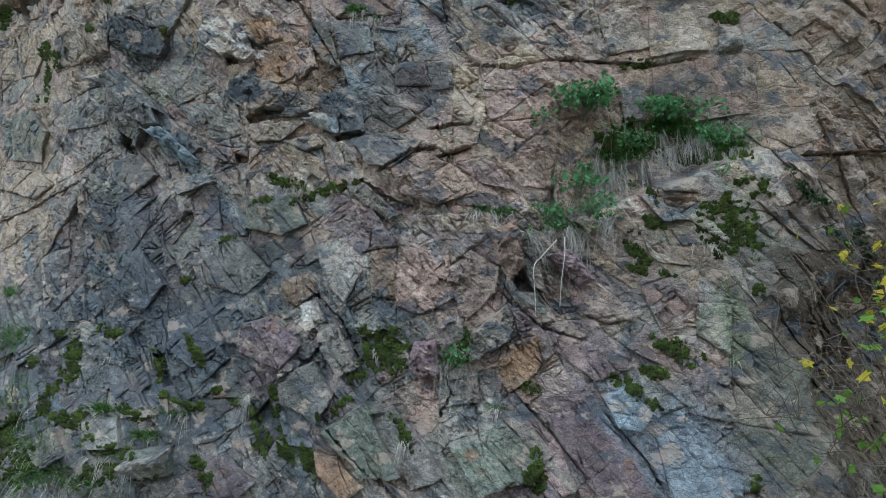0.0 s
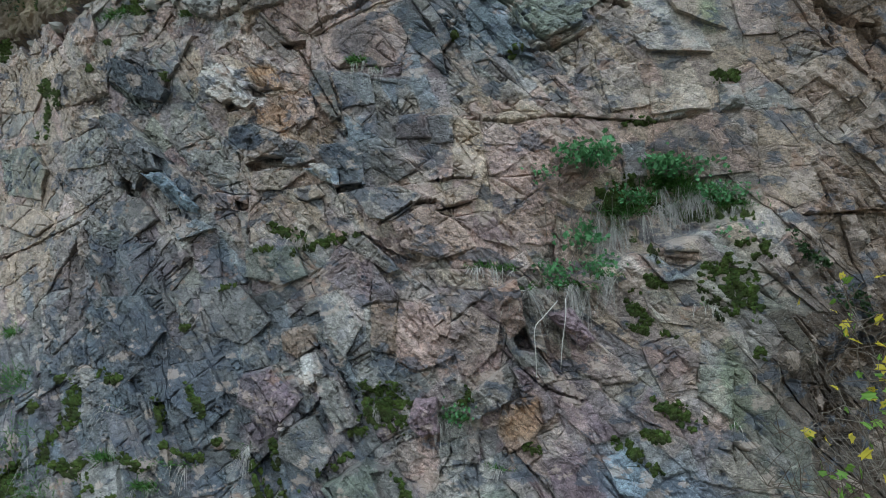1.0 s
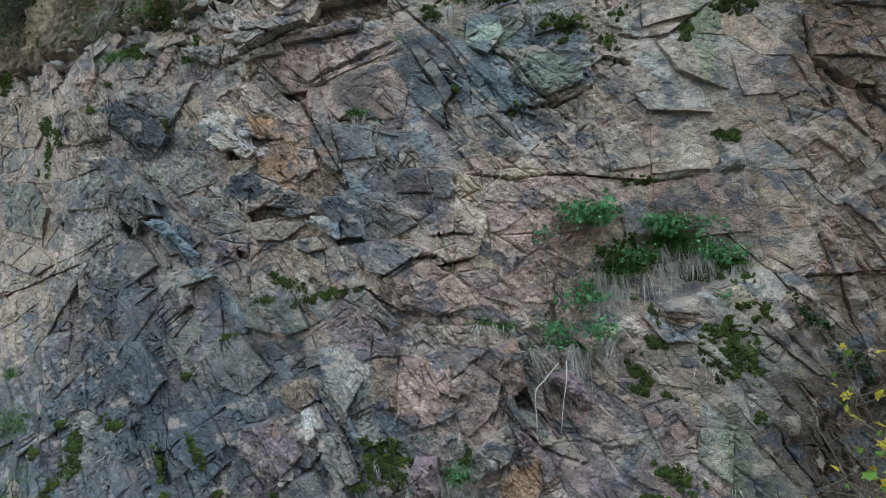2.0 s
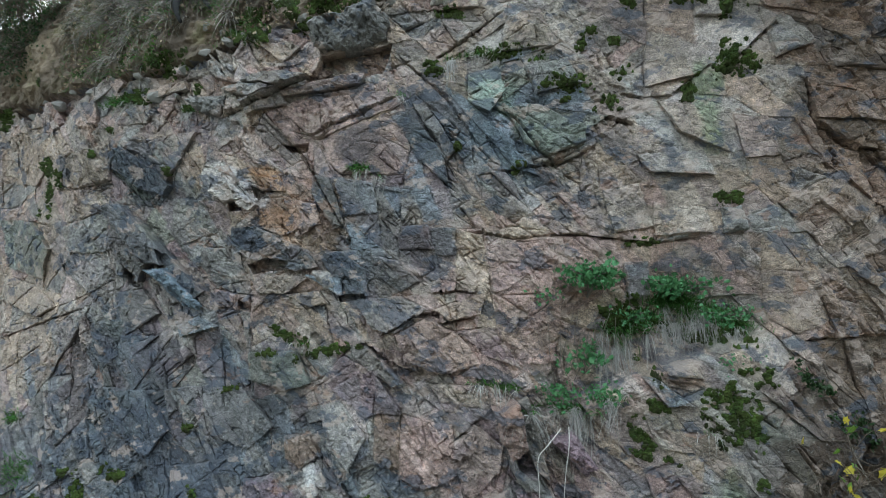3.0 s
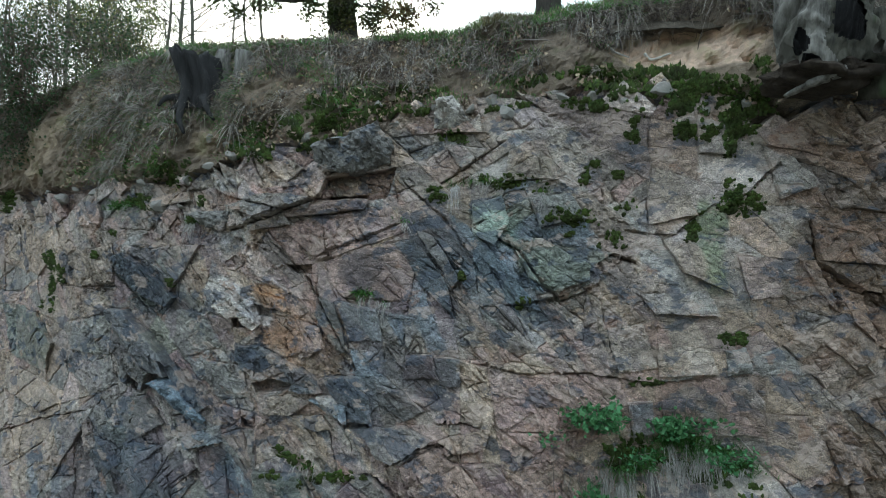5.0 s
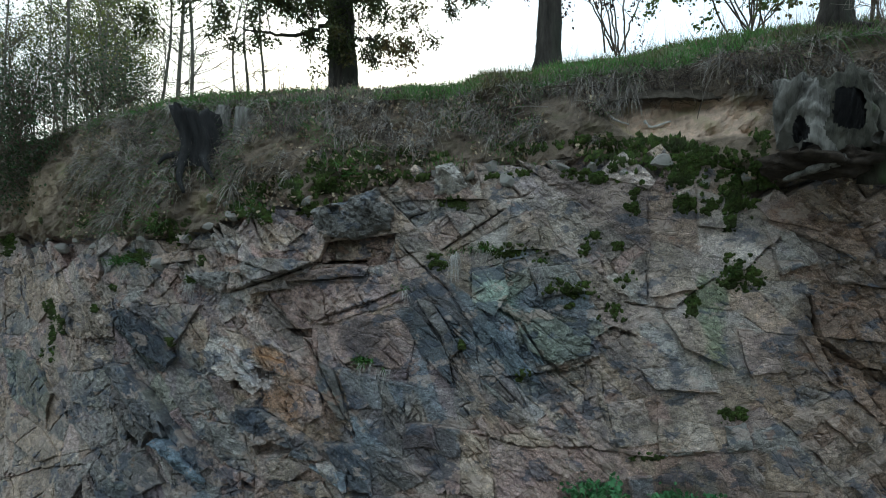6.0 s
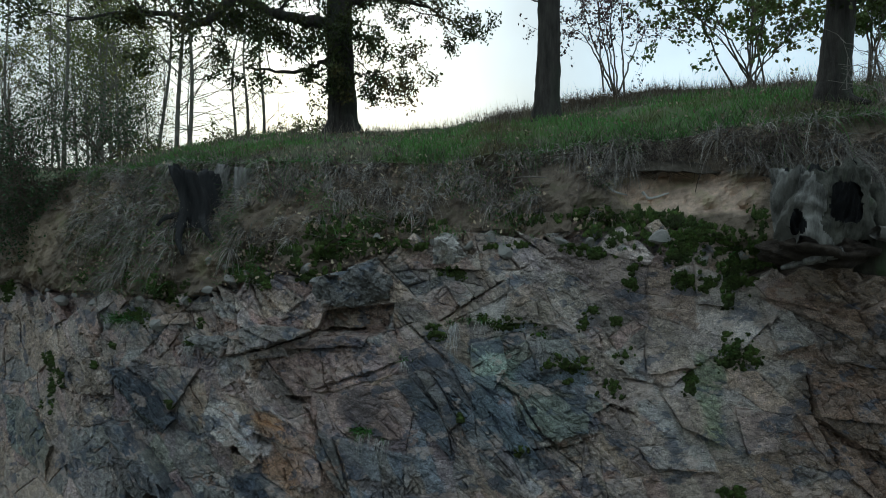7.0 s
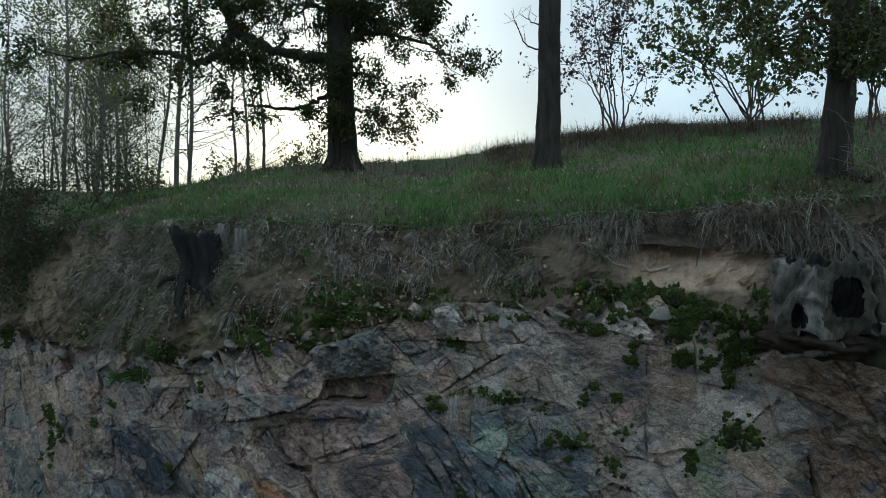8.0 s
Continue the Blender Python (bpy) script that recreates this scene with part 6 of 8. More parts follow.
# ================= grass and herbs on the ledges =================
def grass_tuft(x, z, wide, high, green, dead, seed, long=0.22, dead_long=0.28):
    """A tuft rooted on the rock: green blades bowing outwards, and old straw hanging under it."""
    rng = np.random.RandomState(2000 + seed)
    y, n = face(x, z)
    top = thing("grass_tuft", (x, y, z), "green grass tuft with pale dead straw hanging over the rock" if dead else "small tuft of green grass rooted in a rock joint",
                "grass", "grass tufts on the rock")
    for name, count, mat, reach in (("green_grass", int(green * 1.3), M_LUSH, long), ("dead_straw", dead, M_PALE, dead_long)):
        if not count:
            continue
        if name == "dead_straw":
            count = max(8, int(0.6 * count))
            knots = rng.normal(0, 0.45, 5)[rng.randint(0, 5, count)]
            rx, rz = x + (knots + rng.normal(0, 0.08, count)) * wide, z + rng.normal(0, 0.3, count) * high
        else:
            rx, rz = x + rng.normal(0, 0.45, count) * wide, z + rng.normal(0, 0.3, count) * high
        p, nor = face_points(rx, np.clip(rz, 0.1, 8.2), 0.0)
        if name == "green_grass":
            ways = nor * 0.6 + rng.normal(0, 0.55, (count, 3)) + np.array((0, 0, 0.9))
            v, f = blades(p, ways, rng.uniform(0.3, 0.95, count) * reach, rng.uniform(0.005, 0.010, count), rng.uniform(0.1, 0.8, count), rng)
        else:
            p[:, 2] -= 0.25 * high
            ways = nor * 0.5 + rng.normal(0, 0.16, (count, 3)) + np.array((0, 0, -0.1))
            v, f = blades(p, ways, rng.uniform(0.35, 0.9, count) * reach, rng.uniform(0.004, 0.007, count), rng.uniform(0.9, 1.5, count), rng, 4)
        part(name, v, f, mat, top)


grass_tuft(2.10, 4.12, 0.26, 0.10, 560, 260, 1, 0.24)
grass_tuft(2.37, 4.02, 0.26, 0.08, 460, 170, 2, 0.23)
grass_tuft(2.64, 3.92, 0.18, 0.05, 240, 110, 3, 0.18)
grass_tuft(1.65, 3.86, 0.24, 0.08, 420, 200, 4, 0.22)
grass_tuft(1.82, 3.97, 0.18, 0.10, 200, 20, 5, 0.18)
grass_tuft(1.58, 3.72, 0.22, 0.05, 30, 260, 6, 0.15)
grass_tuft(2.06, 3.95, 0.22, 0.04, 30, 280, 7, 0.15)
grass_tuft(2.52, 3.86, 0.12, 0.04, 20, 80, 8, 0.15, 0.2)
grass_tuft(0.75, 3.17, 0.10, 0.04, 40, 190, 9, 0.14, 0.32)
grass_tuft(1.14, 3.18, 0.22, 0.05, 200, 340, 10, 0.16, 0.34)
grass_tuft(1.43, 3.28, 0.14, 0.06, 120, 200, 11, 0.14, 0.30)
grass_tuft(0.35, 3.36, 0.16, 0.04, 60, 80, 12, 0.16, 0.2)
grass_tuft(0.56, 3.34, 0.12, 0.05, 90, 30, 13, 0.16, 0.2)
grass_tuft(0.12, 1.99, 0.16, 0.05, 190, 90, 14, 0.15, 0.26)
grass_tuft(-3.65, 1.27, 0.14, 0.06, 150, 20, 15, 0.22, 0.3)
grass_tuft(-3.06, 1.08, 0.18, 0.05, 150, 40, 16, 0.18, 0.2)
grass_tuft(-0.88, 5.44, 0.14, 0.04, 130, 50, 17, 0.16, 0.18)
grass_tuft(-0.68, 5.37, 0.12, 0.04, 10, 70, 18, 0.12, 0.18)
grass_tuft(-0.47, 6.18, 0.08, 0.05, 20, 60, 19, 0.12, 0.16)
grass_tuft(0.04, 6.54, 0.10, 0.05, 20, 120, 20, 0.14, 0.26)
grass_tuft(0.29, 6.58, 0.25, 0.04, 120, 60, 21, 0.12, 0.18)
grass_tuft(0.93, 6.46, 0.08, 0.05, 20, 60, 22, 0.12, 0.2)
grass_tuft(-2.97, 6.20, 0.12, 0.05, 30, 90, 23, 0.16, 0.22)
grass_tuft(-2.31, 7.06, 0.22, 0.10, 420, 20, 24, 0.10, 0.2)
grass_tuft(-4.03, 6.43, 0.35, 0.10, 300, 90, 25, 0.18, 0.28)
grass_tuft(-1.94, 1.54, 0.10, 0.04, 10, 70, 26, 0.1, 0.26)
grass_tuft(-0.32, 1.32, 0.06, 0.06, 15, 60, 27, 0.1, 0.24)
grass_tuft(-0.66, 2.04, 0.08, 0.06, 10, 60, 28, 0.1, 0.2)
grass_tuft(0.47, 1.61, 0.12, 0.03, 50, 40, 29, 0.1, 0.18)
grass_tuft(-3.36, 0.88, 0.30, 0.05, 30, 140, 30, 0.14, 0.24)
grass_tuft(-4.80, 1.35, 0.30, 0.30, 90, 60, 31, 0.25, 0.45)
grass_tuft(-5.23, 1.91, 0.30, 0.25, 180, 40, 32, 0.25, 0.35)
grass_tuft(-4.06, 0.67, 0.35, 0.15, 140, 60, 33, 0.22, 0.35)
grass_tuft(-5.58, 2.43, 0.16, 0.12, 120, 20, 34, 0.2, 0.3)
grass_tuft(-4.34, 0.97, 0.35, 0.25, 160, 60, 39, 0.2, 0.4)
grass_tuft(-3.71, 0.59, 0.35, 0.12, 150, 60, 40, 0.2, 0.3)
grass_tuft(-4.38, 0.59, 0.3, 0.2, 140, 70, 41, 0.22, 0.4)
grass_tuft(-2.83, 1.31, 0.3, 0.05, 90, 40, 42, 0.12, 0.2)
grass_tuft(-1.49, 3.65, 0.16, 0.04, 20, 60, 35, 0.1, 0.14)
grass_tuft(2.38, 2.08, 0.05, 0.1, 20, 10, 36, 0.1, 0.14)
grass_tuft(-3.71, 1.75, 0.22, 0.08, 10, 50, 37, 0.1, 0.35)
grass_tuft(2.29, 3.05, 0.1, 0.06, 10, 30, 38, 0.1, 0.14)


def herb(x, z, high, wide, count, seed, size=0.05, label="leafy green herb with cut leaves growing on the rock ledge"):
    """A herb with branching stems and whorls of small cut leaves."""
    rng = np.random.RandomState(3000 + seed)
    y, n = face(x, z)
    root = np.array((x, y, z))
    top = thing("herb", tuple(root), label, "plant", "herbs on the ledge")
    stems, spots = [], []
    for k in range(max(4, count // 14)):
        tip = root + np.array((rng.normal(0, 0.5) * wide, -rng.uniform(0.05, 0.28), rng.uniform(0.35, 1.0) * high))
        mid = (root + tip) / 2 + np.array((0, -0.05, 0.03))
        line = bowed((root, mid, tip), 4)
        stems.append(tube(line, (0.004, 0.0025), 4))
        spots.append(tip)
    where = np.array(spots)[rng.randint(0, len(spots), count)] + rng.normal(0, 1, (count, 3)) * np.array((0.07, 0.05, 0.045))
    part("stalk_spray", *joined(stems), M_GREYTWIG, top)
    v, f = leaves(where, rng.uniform(0.6, 1.2, count) * size, rng, LOBED, rng.normal(0, 1, (count, 3)) + np.array((0, -0.6, 0.3)), 0.2)
    part("foliage", v, f, M_HERB, top)


herb(1.30, 4.17, 0.42, 0.24, 170, 1, 0.05)
herb(1.32, 4.30, 0.18, 0.3, 150, 2, 0.05)
herb(0.92, 4.15, 0.10, 0.12, 30, 3, 0.04)
herb(1.27, 3.46, 0.26, 0.18, 90, 4, 0.05)
herb(2.08, 4.19, 0.16, 0.30, 330, 5, 0.045, "dark green leafy herb among grass on the rock ledge")
herb(0.95, 3.23, 0.14, 0.22, 150, 6, 0.035)
herb(1.29, 3.28, 0.14, 0.22, 120, 7, 0.035)
herb(0.08, 2.03, 0.07, 0.18, 70, 8, 0.035)
herb(2.40, 3.62, 0.08, 0.06, 30, 9, 0.03)
herb(2.50, 3.98, 0.08, 0.30, 200, 10, 0.035)
herb(1.72, 3.95, 0.10, 0.24, 120, 11, 0.035)


def dry_stalks(points, count, high, wide, seed, label):
    """Thin bare stems of a dead plant on the ledge."""
    rng = np.random.RandomState(3500 + seed)
    x, z = points
    y, n = face(x, z)
    top = thing("dry_stalks", (x, y, z), label, "plant", "dead stalks on the ledge")
    for k in range(count):
        a = np.array((x + rng.normal(0, 0.3) * wide, y - 0.02, z))
        b = a + np.array((rng.normal(0, 0.25) * wide, -rng.uniform(0.08, 0.22), rng.uniform(0.5, 1.0) * high))
        c = (a + b) / 2 + rng.normal(0, 0.03, 3)
        part("stalk", *tube(bowed((a, c, b), 4), (0.004, 0.002), 4), M_GREYTWIG, top)


dry_stalks((2.17, 4.22), 7, 0.5, 0.3, 1, "thin pale dead stalks above the ledge grass")
dry_stalks((1.15, 3.31), 12, 0.75, 0.5, 2, "thin brown dead stems beside the leafy herb")
dry_stalks((1.30, 3.56), 8, 0.5, 0.4, 3, "thin brown dead stems beside the leafy herb")


def hanging_root(points, radius, label):
    p = np.array(points)
    ob = thing("hanging_root", tuple(p[0]), label, "root", "bare hanging roots")
    part("root_strand", *tube(bowed(p, 5), (radius, radius * 0.6), 6), M_BONE, ob)


hanging_root(((0.98, 5.25, 3.08), (0.85, 5.18, 2.95), (0.77, 5.16, 2.85), (0.78, 5.17, 2.62), (0.79, 5.20, 2.43)), 0.0045, "pale bare root hanging down the rock")
hanging_root(((1.04, 5.22, 3.10), (1.03, 5.16, 2.96), (1.00, 5.15, 2.72), (0.99, 5.17, 2.50)), 0.0045, "pale bare root hanging down the rock")


# ================= shrub with yellow leaves at the foot on the right =================
def leaf_shrub():
    rng = np.random.RandomState(41)
    root = np.array((3.75, 4.25, 0.0))
    top = thing("maple_shrub", tuple(root), "thin young maple shrub with yellow and green autumn leaves", "shrub")
    lines = (((3.75, 4.25, 0.0), (3.5, 4.25, 0.9), (3.00, 4.25, 1.66), (2.90, 4.20, 2.38), (3.03, 4.30, 3.16), (3.08, 4.45, 3.87)),
             ((3.75, 4.25, 0.0), (3.4, 4.2, 0.8), (2.79, 4.20, 1.99), (2.66, 4.25, 2.53), (2.67, 4.40, 3.00), (2.67, 4.50, 3.25)),
             ((3.75, 4.25, 0.0), (3.6, 4.3, 1.1), (3.06, 4.25, 2.22), (2.79, 4.20, 2.69), (2.74, 4.25, 2.89)),
             ((3.75, 4.25, 0.0), (3.2, 4.3, 0.8), (2.73, 4.30, 1.73), (2.51, 4.40, 1.98), (2.22, 4.55, 2.16)),
             ((3.75, 4.25, 0.0), (3.3, 4.3, 0.6), (2.77, 4.30, 1.45), (2.51, 4.40, 1.70), (2.13, 4.55, 1.76)),
             ((3.75, 4.25, 0.0), (3.5, 4.2, 0.9), (3.05, 4.20, 1.84), (3.02, 4.15, 2.70), (3.06, 4.25, 3.40), (3.20, 4.40, 4.02)),
             ((3.75, 4.25, 0.0), (3.4, 4.3, 0.7), (2.93, 4.30, 1.57), (2.61, 4.30, 1.81), (2.48, 4.35, 1.55)))
    spots = []
    for k, line in enumerate(lines):
        p = bowed(np.array(line) + np.array((0.28, 0, 0)), 6, 0.015, rng)
        branch = part("stem", *tube(p, (0.008, 0.003), 6), M_TWIG, top)
        twigs = []
        for j in range(42):
            i = rng.randint(6, len(p))
            a = p[i]
            b = a + np.array((rng.normal(-0.02, 0.16), rng.normal(-0.02, 0.1), rng.normal(0.02, 0.13)))
            m = (a + b) / 2 + rng.normal(0, 0.02, 3)
            twigs.append(tube((a, m, b), (0.004, 0.0018), 4))
            if i > 8 and rng.rand() < (0.8 if b[0] > 2.75 else 0.12):
                spots.append(b)
        part("twig_spray", *joined(twigs), M_TWIG, branch)
        ORIGIN[branch.name] = root
    spots = np.array(spots)
    high = spots[:, 2]
    yellow = rng.rand(len(spots)) < np.clip((high - 2.0) * 0.4 + 0.2, 0.12, 0.65)
    for name, pick, mat in (("yellow_leaf", yellow, M_YELLOW), ("green_leaf", ~yellow, M_GREENLEAF)):
        for s in spots[pick][:95]:
            n = 1
            v, f = leaves(s[None] + rng.normal(0, 0.02, (n, 3)), rng.uniform(0.05, 0.10, n), rng, LOBED, rng.normal(0, 0.6, (n, 3)) + np.array((0, -0.7, 0)), 0.6)
            part(name, v, f, mat, top, smooth=False)


leaf_shrub()


def bramble(root, tips, seed, label):
    """Bare arching twigs."""
    rng = np.random.RandomState(4200 + seed)
    top = thing("bramble", root, label, "shrub")
    root = np.array(root)
    for tip in tips:
        tip = np.array(tip)
        mid = (root + tip) / 2 + np.array((0, -0.05, 0.12)) + rng.normal(0, 0.06, 3)
        p = bowed((root, mid, tip), 7, 0.008, rng)
        stem = part("stem", *tube(p, (0.007, 0.002), 5), M_GREYTWIG, top)
        side = []
        for j in range(16):
            a = p[rng.randint(4, len(p) - 1)]
            b = a + rng.normal(0, 0.15, 3)
            side.append(tube((a, (a + b) / 2 + rng.normal(0, 0.015, 3), b), (0.003, 0.0012), 4))
        part("twig_spray", *joined(side), M_GREYTWIG, stem)


bramble((3.7, 4.4, 0.1), ((2.28, 4.50, 1.50), (1.99, 4.60, 1.51), (2.43, 4.40, 1.86), (2.16, 4.60, 1.94), (2.53, 4.30, 1.41), (2.35, 4.40, 1.29),
                          (2.65, 4.30, 1.69), (2.79, 4.20, 1.76)), 1, "tangle of bare grey bramble twigs at the foot of the wall")
bramble((3.8, 4.4, 0.6), ((2.65, 4.50, 2.34), (2.74, 4.50, 2.75), (2.84, 4.40, 2.51), (2.85, 4.30, 2.21), (2.72, 4.40, 2.15), (3.01, 4.30, 2.76), (2.29, 4.70, 2.61)), 2,
        "tangle of bare grey bramble twigs at the foot of the wall")


bramble((4.0, 4.5, 0.3), ((3.05, 4.40, 2.05), (3.20, 4.30, 2.45), (3.35, 4.40, 2.95), (2.95, 4.50, 1.55), (2.75, 4.45, 1.20), (3.10, 4.35, 1.35), (3.30, 4.40, 1.75), (3.0, 4.5, 3.1), (2.6, 4.6, 1.0)), 3,
        "tangle of bare grey bramble twigs at the foot of the wall")


def ivy(x, z, wide, high, count, seed):
    rng = np.random.RandomState(4300 + seed)
    y, n = face(x, z)
    top = thing("ivy", (x, y, z), "small dark green ivy spray hanging on the rock", "plant", "ivy on the rock")
    t = rng.rand(count)
    px, pz = x + (t - 0.5) * wide + rng.normal(0, 0.03, count), z - (t - 0.5) * high + rng.normal(0, 0.03, count)
    p, nor = face_points(px, pz, 0.04)
    v, f = leaves(p, rng.uniform(0.02, 0.045, count), rng, LOBED, rng.normal(0, 0.6, (count, 3)) + nor, 0.5)
    part("foliage", v, f, M_IVY, top)
    a, _ = face_points(np.linspace(x - wide / 2, x + wide / 2, 5), np.linspace(z + high / 2, z - high / 2, 5), 0.02)
    part("stem", *tube(a, (0.006, 0.003), 5), M_TWIG, top)


ivy(3.03, 3.57, 0.14, 0.18, 60, 1)
ivy(3.19, 3.45, 0.22, 0.10, 60, 2)
ivy(3.38, 3.10, 0.22, 0.16, 50, 3)
ivy(3.63, 3.05, 0.2, 0.3, 70, 4)


# ================= the bank under the edge =================
def stone(x, z, size, seed, label="pale angular stone bedded in the soil bank", flat=0.7):
    rng = np.random.RandomState(4400 + seed)
    y, n = face(x, z)
    bm = bmesh.new()
    bmesh.ops.create_icosphere(bm, subdivisions=2, radius=1.0)
    cuts = [Vector(rng.normal(0, 1, 3)).normalized() for _ in range(12)]
    for v in bm.verts:
        for c in cuts:
            over = v.co.dot(c) - 0.52
            if over > 0:
                v.co -= c * over
        v.co *= 1 + 0.06 * noise.noise(v.co * 2.5 + Vector((seed, 0, 0)))
        v.co = Vector((v.co.x * size, v.co.y * size * 0.8, v.co.z * size * flat))
    me = bpy.data.meshes.new("stone")
    bm.to_mesh(me)
    bm.free()
    me.materials.append(M_STONE)
    ob = tagged(new("stone", me), label, "stone", "stones in the bank")
    ob.location = (x, y + size * 0.15, z)
    ob.rotation_euler = (rng.uniform(-0.4, 0.4), rng.uniform(-0.5, 0.5), rng.uniform(-0.4, 0.4))


for k, (x, z, size) in enumerate((
        (-3.73, 6.71, 0.09), (-4.55, 6.62, 0.12), (-4.95, 6.70, 0.08), (-5.35, 6.60, 0.13), (-5.75, 6.72, 0.09), (-4.20, 6.75, 0.08), (-3.05, 6.72, 0.13), (-2.75, 6.85, 0.10), (-2.45, 6.95, 0.12), (-2.10, 6.98, 0.09), (-3.42, 6.43, 0.14), (-3.14, 6.40, 0.07), (-1.54, 7.09, 0.12), (-1.85, 7.25, 0.06), (-0.15, 7.37, 0.10), (0.02, 7.42, 0.13),
        (0.42, 7.44, 0.12), (0.59, 7.28, 0.14), (0.77, 7.56, 0.10), (1.08, 7.39, 0.10), (-0.57, 7.22, 0.09), (-0.93, 7.06, 0.12), (-6.12, 6.56, 0.10),
        (2.00, 7.40, 0.13), (2.08, 7.48, 0.07), (1.65, 7.31, 0.09), (2.38, 7.20, 0.10), (2.71, 7.26, 0.09), (-2.77, 7.17, 0.10), (-2.58, 7.11, 0.08),
        (-1.24, 7.86, 0.035), (-1.07, 7.83, 0.045), (-0.47, 7.86, 0.035), (-0.76, 7.44, 0.06), (1.35, 7.38, 0.08), (0.22, 7.35, 0.09), (-4.87, 6.49, 0.07))):
    stone(x, z, size, k)


STRAW_GAPS = ((-1.9, 7.15, 0.55, 0.25), (-2.8, 7.15, 0.3, 0.3), (-0.9, 7.45, 0.8, 0.2), (-3.3, 6.9, 0.4, 0.22), (-4.7, 7.2, 0.5, 0.25), (-1.6, 7.75, 0.35, 0.15), (0.3, 7.6, 0.5, 0.14))


def bank_points(rng, count, low=0.0, left=-7.4, right=4.7, straw=False):
    x = rng.uniform(left, right, count)
    s, l = np.interp(x, SOIL_X, SOIL_Z), np.interp(x, xs, LIP_LINE)
    z = s + low + (l - s - low - 0.02) * rng.rand(count) ** 0.85
    inside_pocket = (x > 1.62) & (x < 3.05) & (z > 7.3) & (z < 8.10)
    bare = inside_pocket | ((x < -5.2) & (z < 7.75)) | ((x > -3.2) & (x < -2.75) & (z < 7.35))
    bare |= ((x + 5.75) / 0.75) ** 2 + ((z - 7.9) / 0.45) ** 2 + 0.8 * fbm(x * 3, z * 3, 733) < 0.9
    bare |= (fbm(x * 1.9, z * 2.6, 734) < -0.24) & (x > -2.4)
    if straw:
        for cx, cz, rx, rz in STRAW_GAPS:
            bare |= ((x - cx) / rx) ** 2 + ((z - cz) / rz) ** 2 + 0.9 * fbm(x * 4, z * 4, 746) < 1.0
        bare |= (x < -4.4) & (rng.rand(count) < 0.55)
    return x[~bare], z[~bare]


def bank_grass():
    rng = np.random.RandomState(51)
    x, z = bank_points(rng, 24000, 0.16, straw=True)
    clump = fbm(x * 3.2, z * 3.2, 730)
    keep = clump > rng.normal(0.06, 0.06, len(x))
    x, z = x[keep], z[keep]
    p, nor = face_points(x, z)
    n = len(p)
    lean = fbm(x * 2.1, z * 2.1, 731)
    ways = nor * 0.7 + rng.normal(0, 0.3, (n, 3)) + np.stack([0.7 * lean, np.zeros(n), np.full(n, 0.3)], -1)
    v, f = blades(p, ways, rng.uniform(0.12, 0.40, n), rng.uniform(0.003, 0.008, n), rng.uniform(0.6, 1.4, n), rng, 3)
    x, z = bank_points(rng, 820, 0.14, straw=True)
    p, nor = face_points(x, z)
    p, nor = np.repeat(p, 42, 0) + rng.normal(0, 0.02, (len(p) * 42, 3)), np.repeat(nor, 42, 0)
    n = len(p)
    tuft_long = np.repeat(rng.uniform(0.6, 1.3, n // 42), 42)
    ways = nor * 0.8 + rng.normal(0, 0.55, (n, 3)) + np.array((0, 0, 0.5))
    v2, f2 = blades(p, ways, tuft_long * rng.uniform(0.14, 0.34, n), rng.uniform(0.004, 0.010, n), rng.uniform(0.5, 1.3, n), rng, 3)
    x = rng.uniform(1.45, 3.2, 2600)
    z = rng.uniform(8.2, 8.45, 2600)
    p, nor = face_points(x, np.minimum(z, np.interp(x, xs, LIP_LINE) - 0.01))
    p[:, 1] -= rng.uniform(0.0, 0.12, len(p))
    w = nor * 0.4 + rng.normal(0, 0.9, (len(p), 3)) + np.array((0, 0, 0.3))
    v3, f3 = blades(p, w, rng.uniform(0.06, 0.20, len(p)), rng.uniform(0.003, 0.007, len(p)), rng.uniform(0.3, 1.2, len(p)), rng, 3)
    v, f = joined(((v, f), (v3, f3)))
    tagged(new("withered_tufts", mesh_from("withered_tufts", v2, f2, M_STRAW, False)), "withered straw-coloured grass tufts on the soil bank", "grass", kind="stuff")
    tagged(new("dead_grass", mesh_from("dead_grass", v, f, M_DEAD, False)), "matted brown dead grass drooping over the soil bank", "grass", kind="stuff")
    x, z = bank_points(rng, 16000)
    keep = (fbm(x * 1.7, z * 1.7, 732) > 0.05) | (x < -3.4) & (fbm(x * 2.4, z * 2.4, 735) > -0.05)
    x, z = x[keep], z[keep]
    p, nor = face_points(x, z)
    n = len(p)
    ways = nor * 0.7 + rng.normal(0, 0.4, (n, 3)) + np.array((0, 0, 0.8))
    v, f = blades(p, ways, rng.uniform(0.08, 0.26, n), rng.uniform(0.004, 0.008, n), rng.uniform(0.3, 1.0, n), rng, 3)
    tagged(new("bank_grass", mesh_from("bank_grass", v, f, M_GRASS, False)), "sparse green grass on the soil bank", "grass", kind="stuff")
    x, z = bank_points(rng, 4200, 0.0, -6.4, -2.0, True)
    keep = fbm(x * 3.4, z * 3.4, 736) > rng.normal(0.12, 0.06, len(x))
    p, nor = face_points(x[keep], z[keep])
    n = len(p)
    ways = nor * 0.8 + rng.normal(0, 0.4, (n, 3)) + np.array((-0.15, 0, 0.4))
    v, f = blades(p, ways, rng.uniform(0.12, 0.36, n), rng.uniform(0.004, 0.009, n), rng.uniform(0.6, 1.4, n), rng, 4)
    tagged(new("hanging_grass", mesh_from("hanging_grass", v, f, M_GREYGRASS, False)), "grey-green wilted grass hanging over the bank", "grass", kind="stuff")
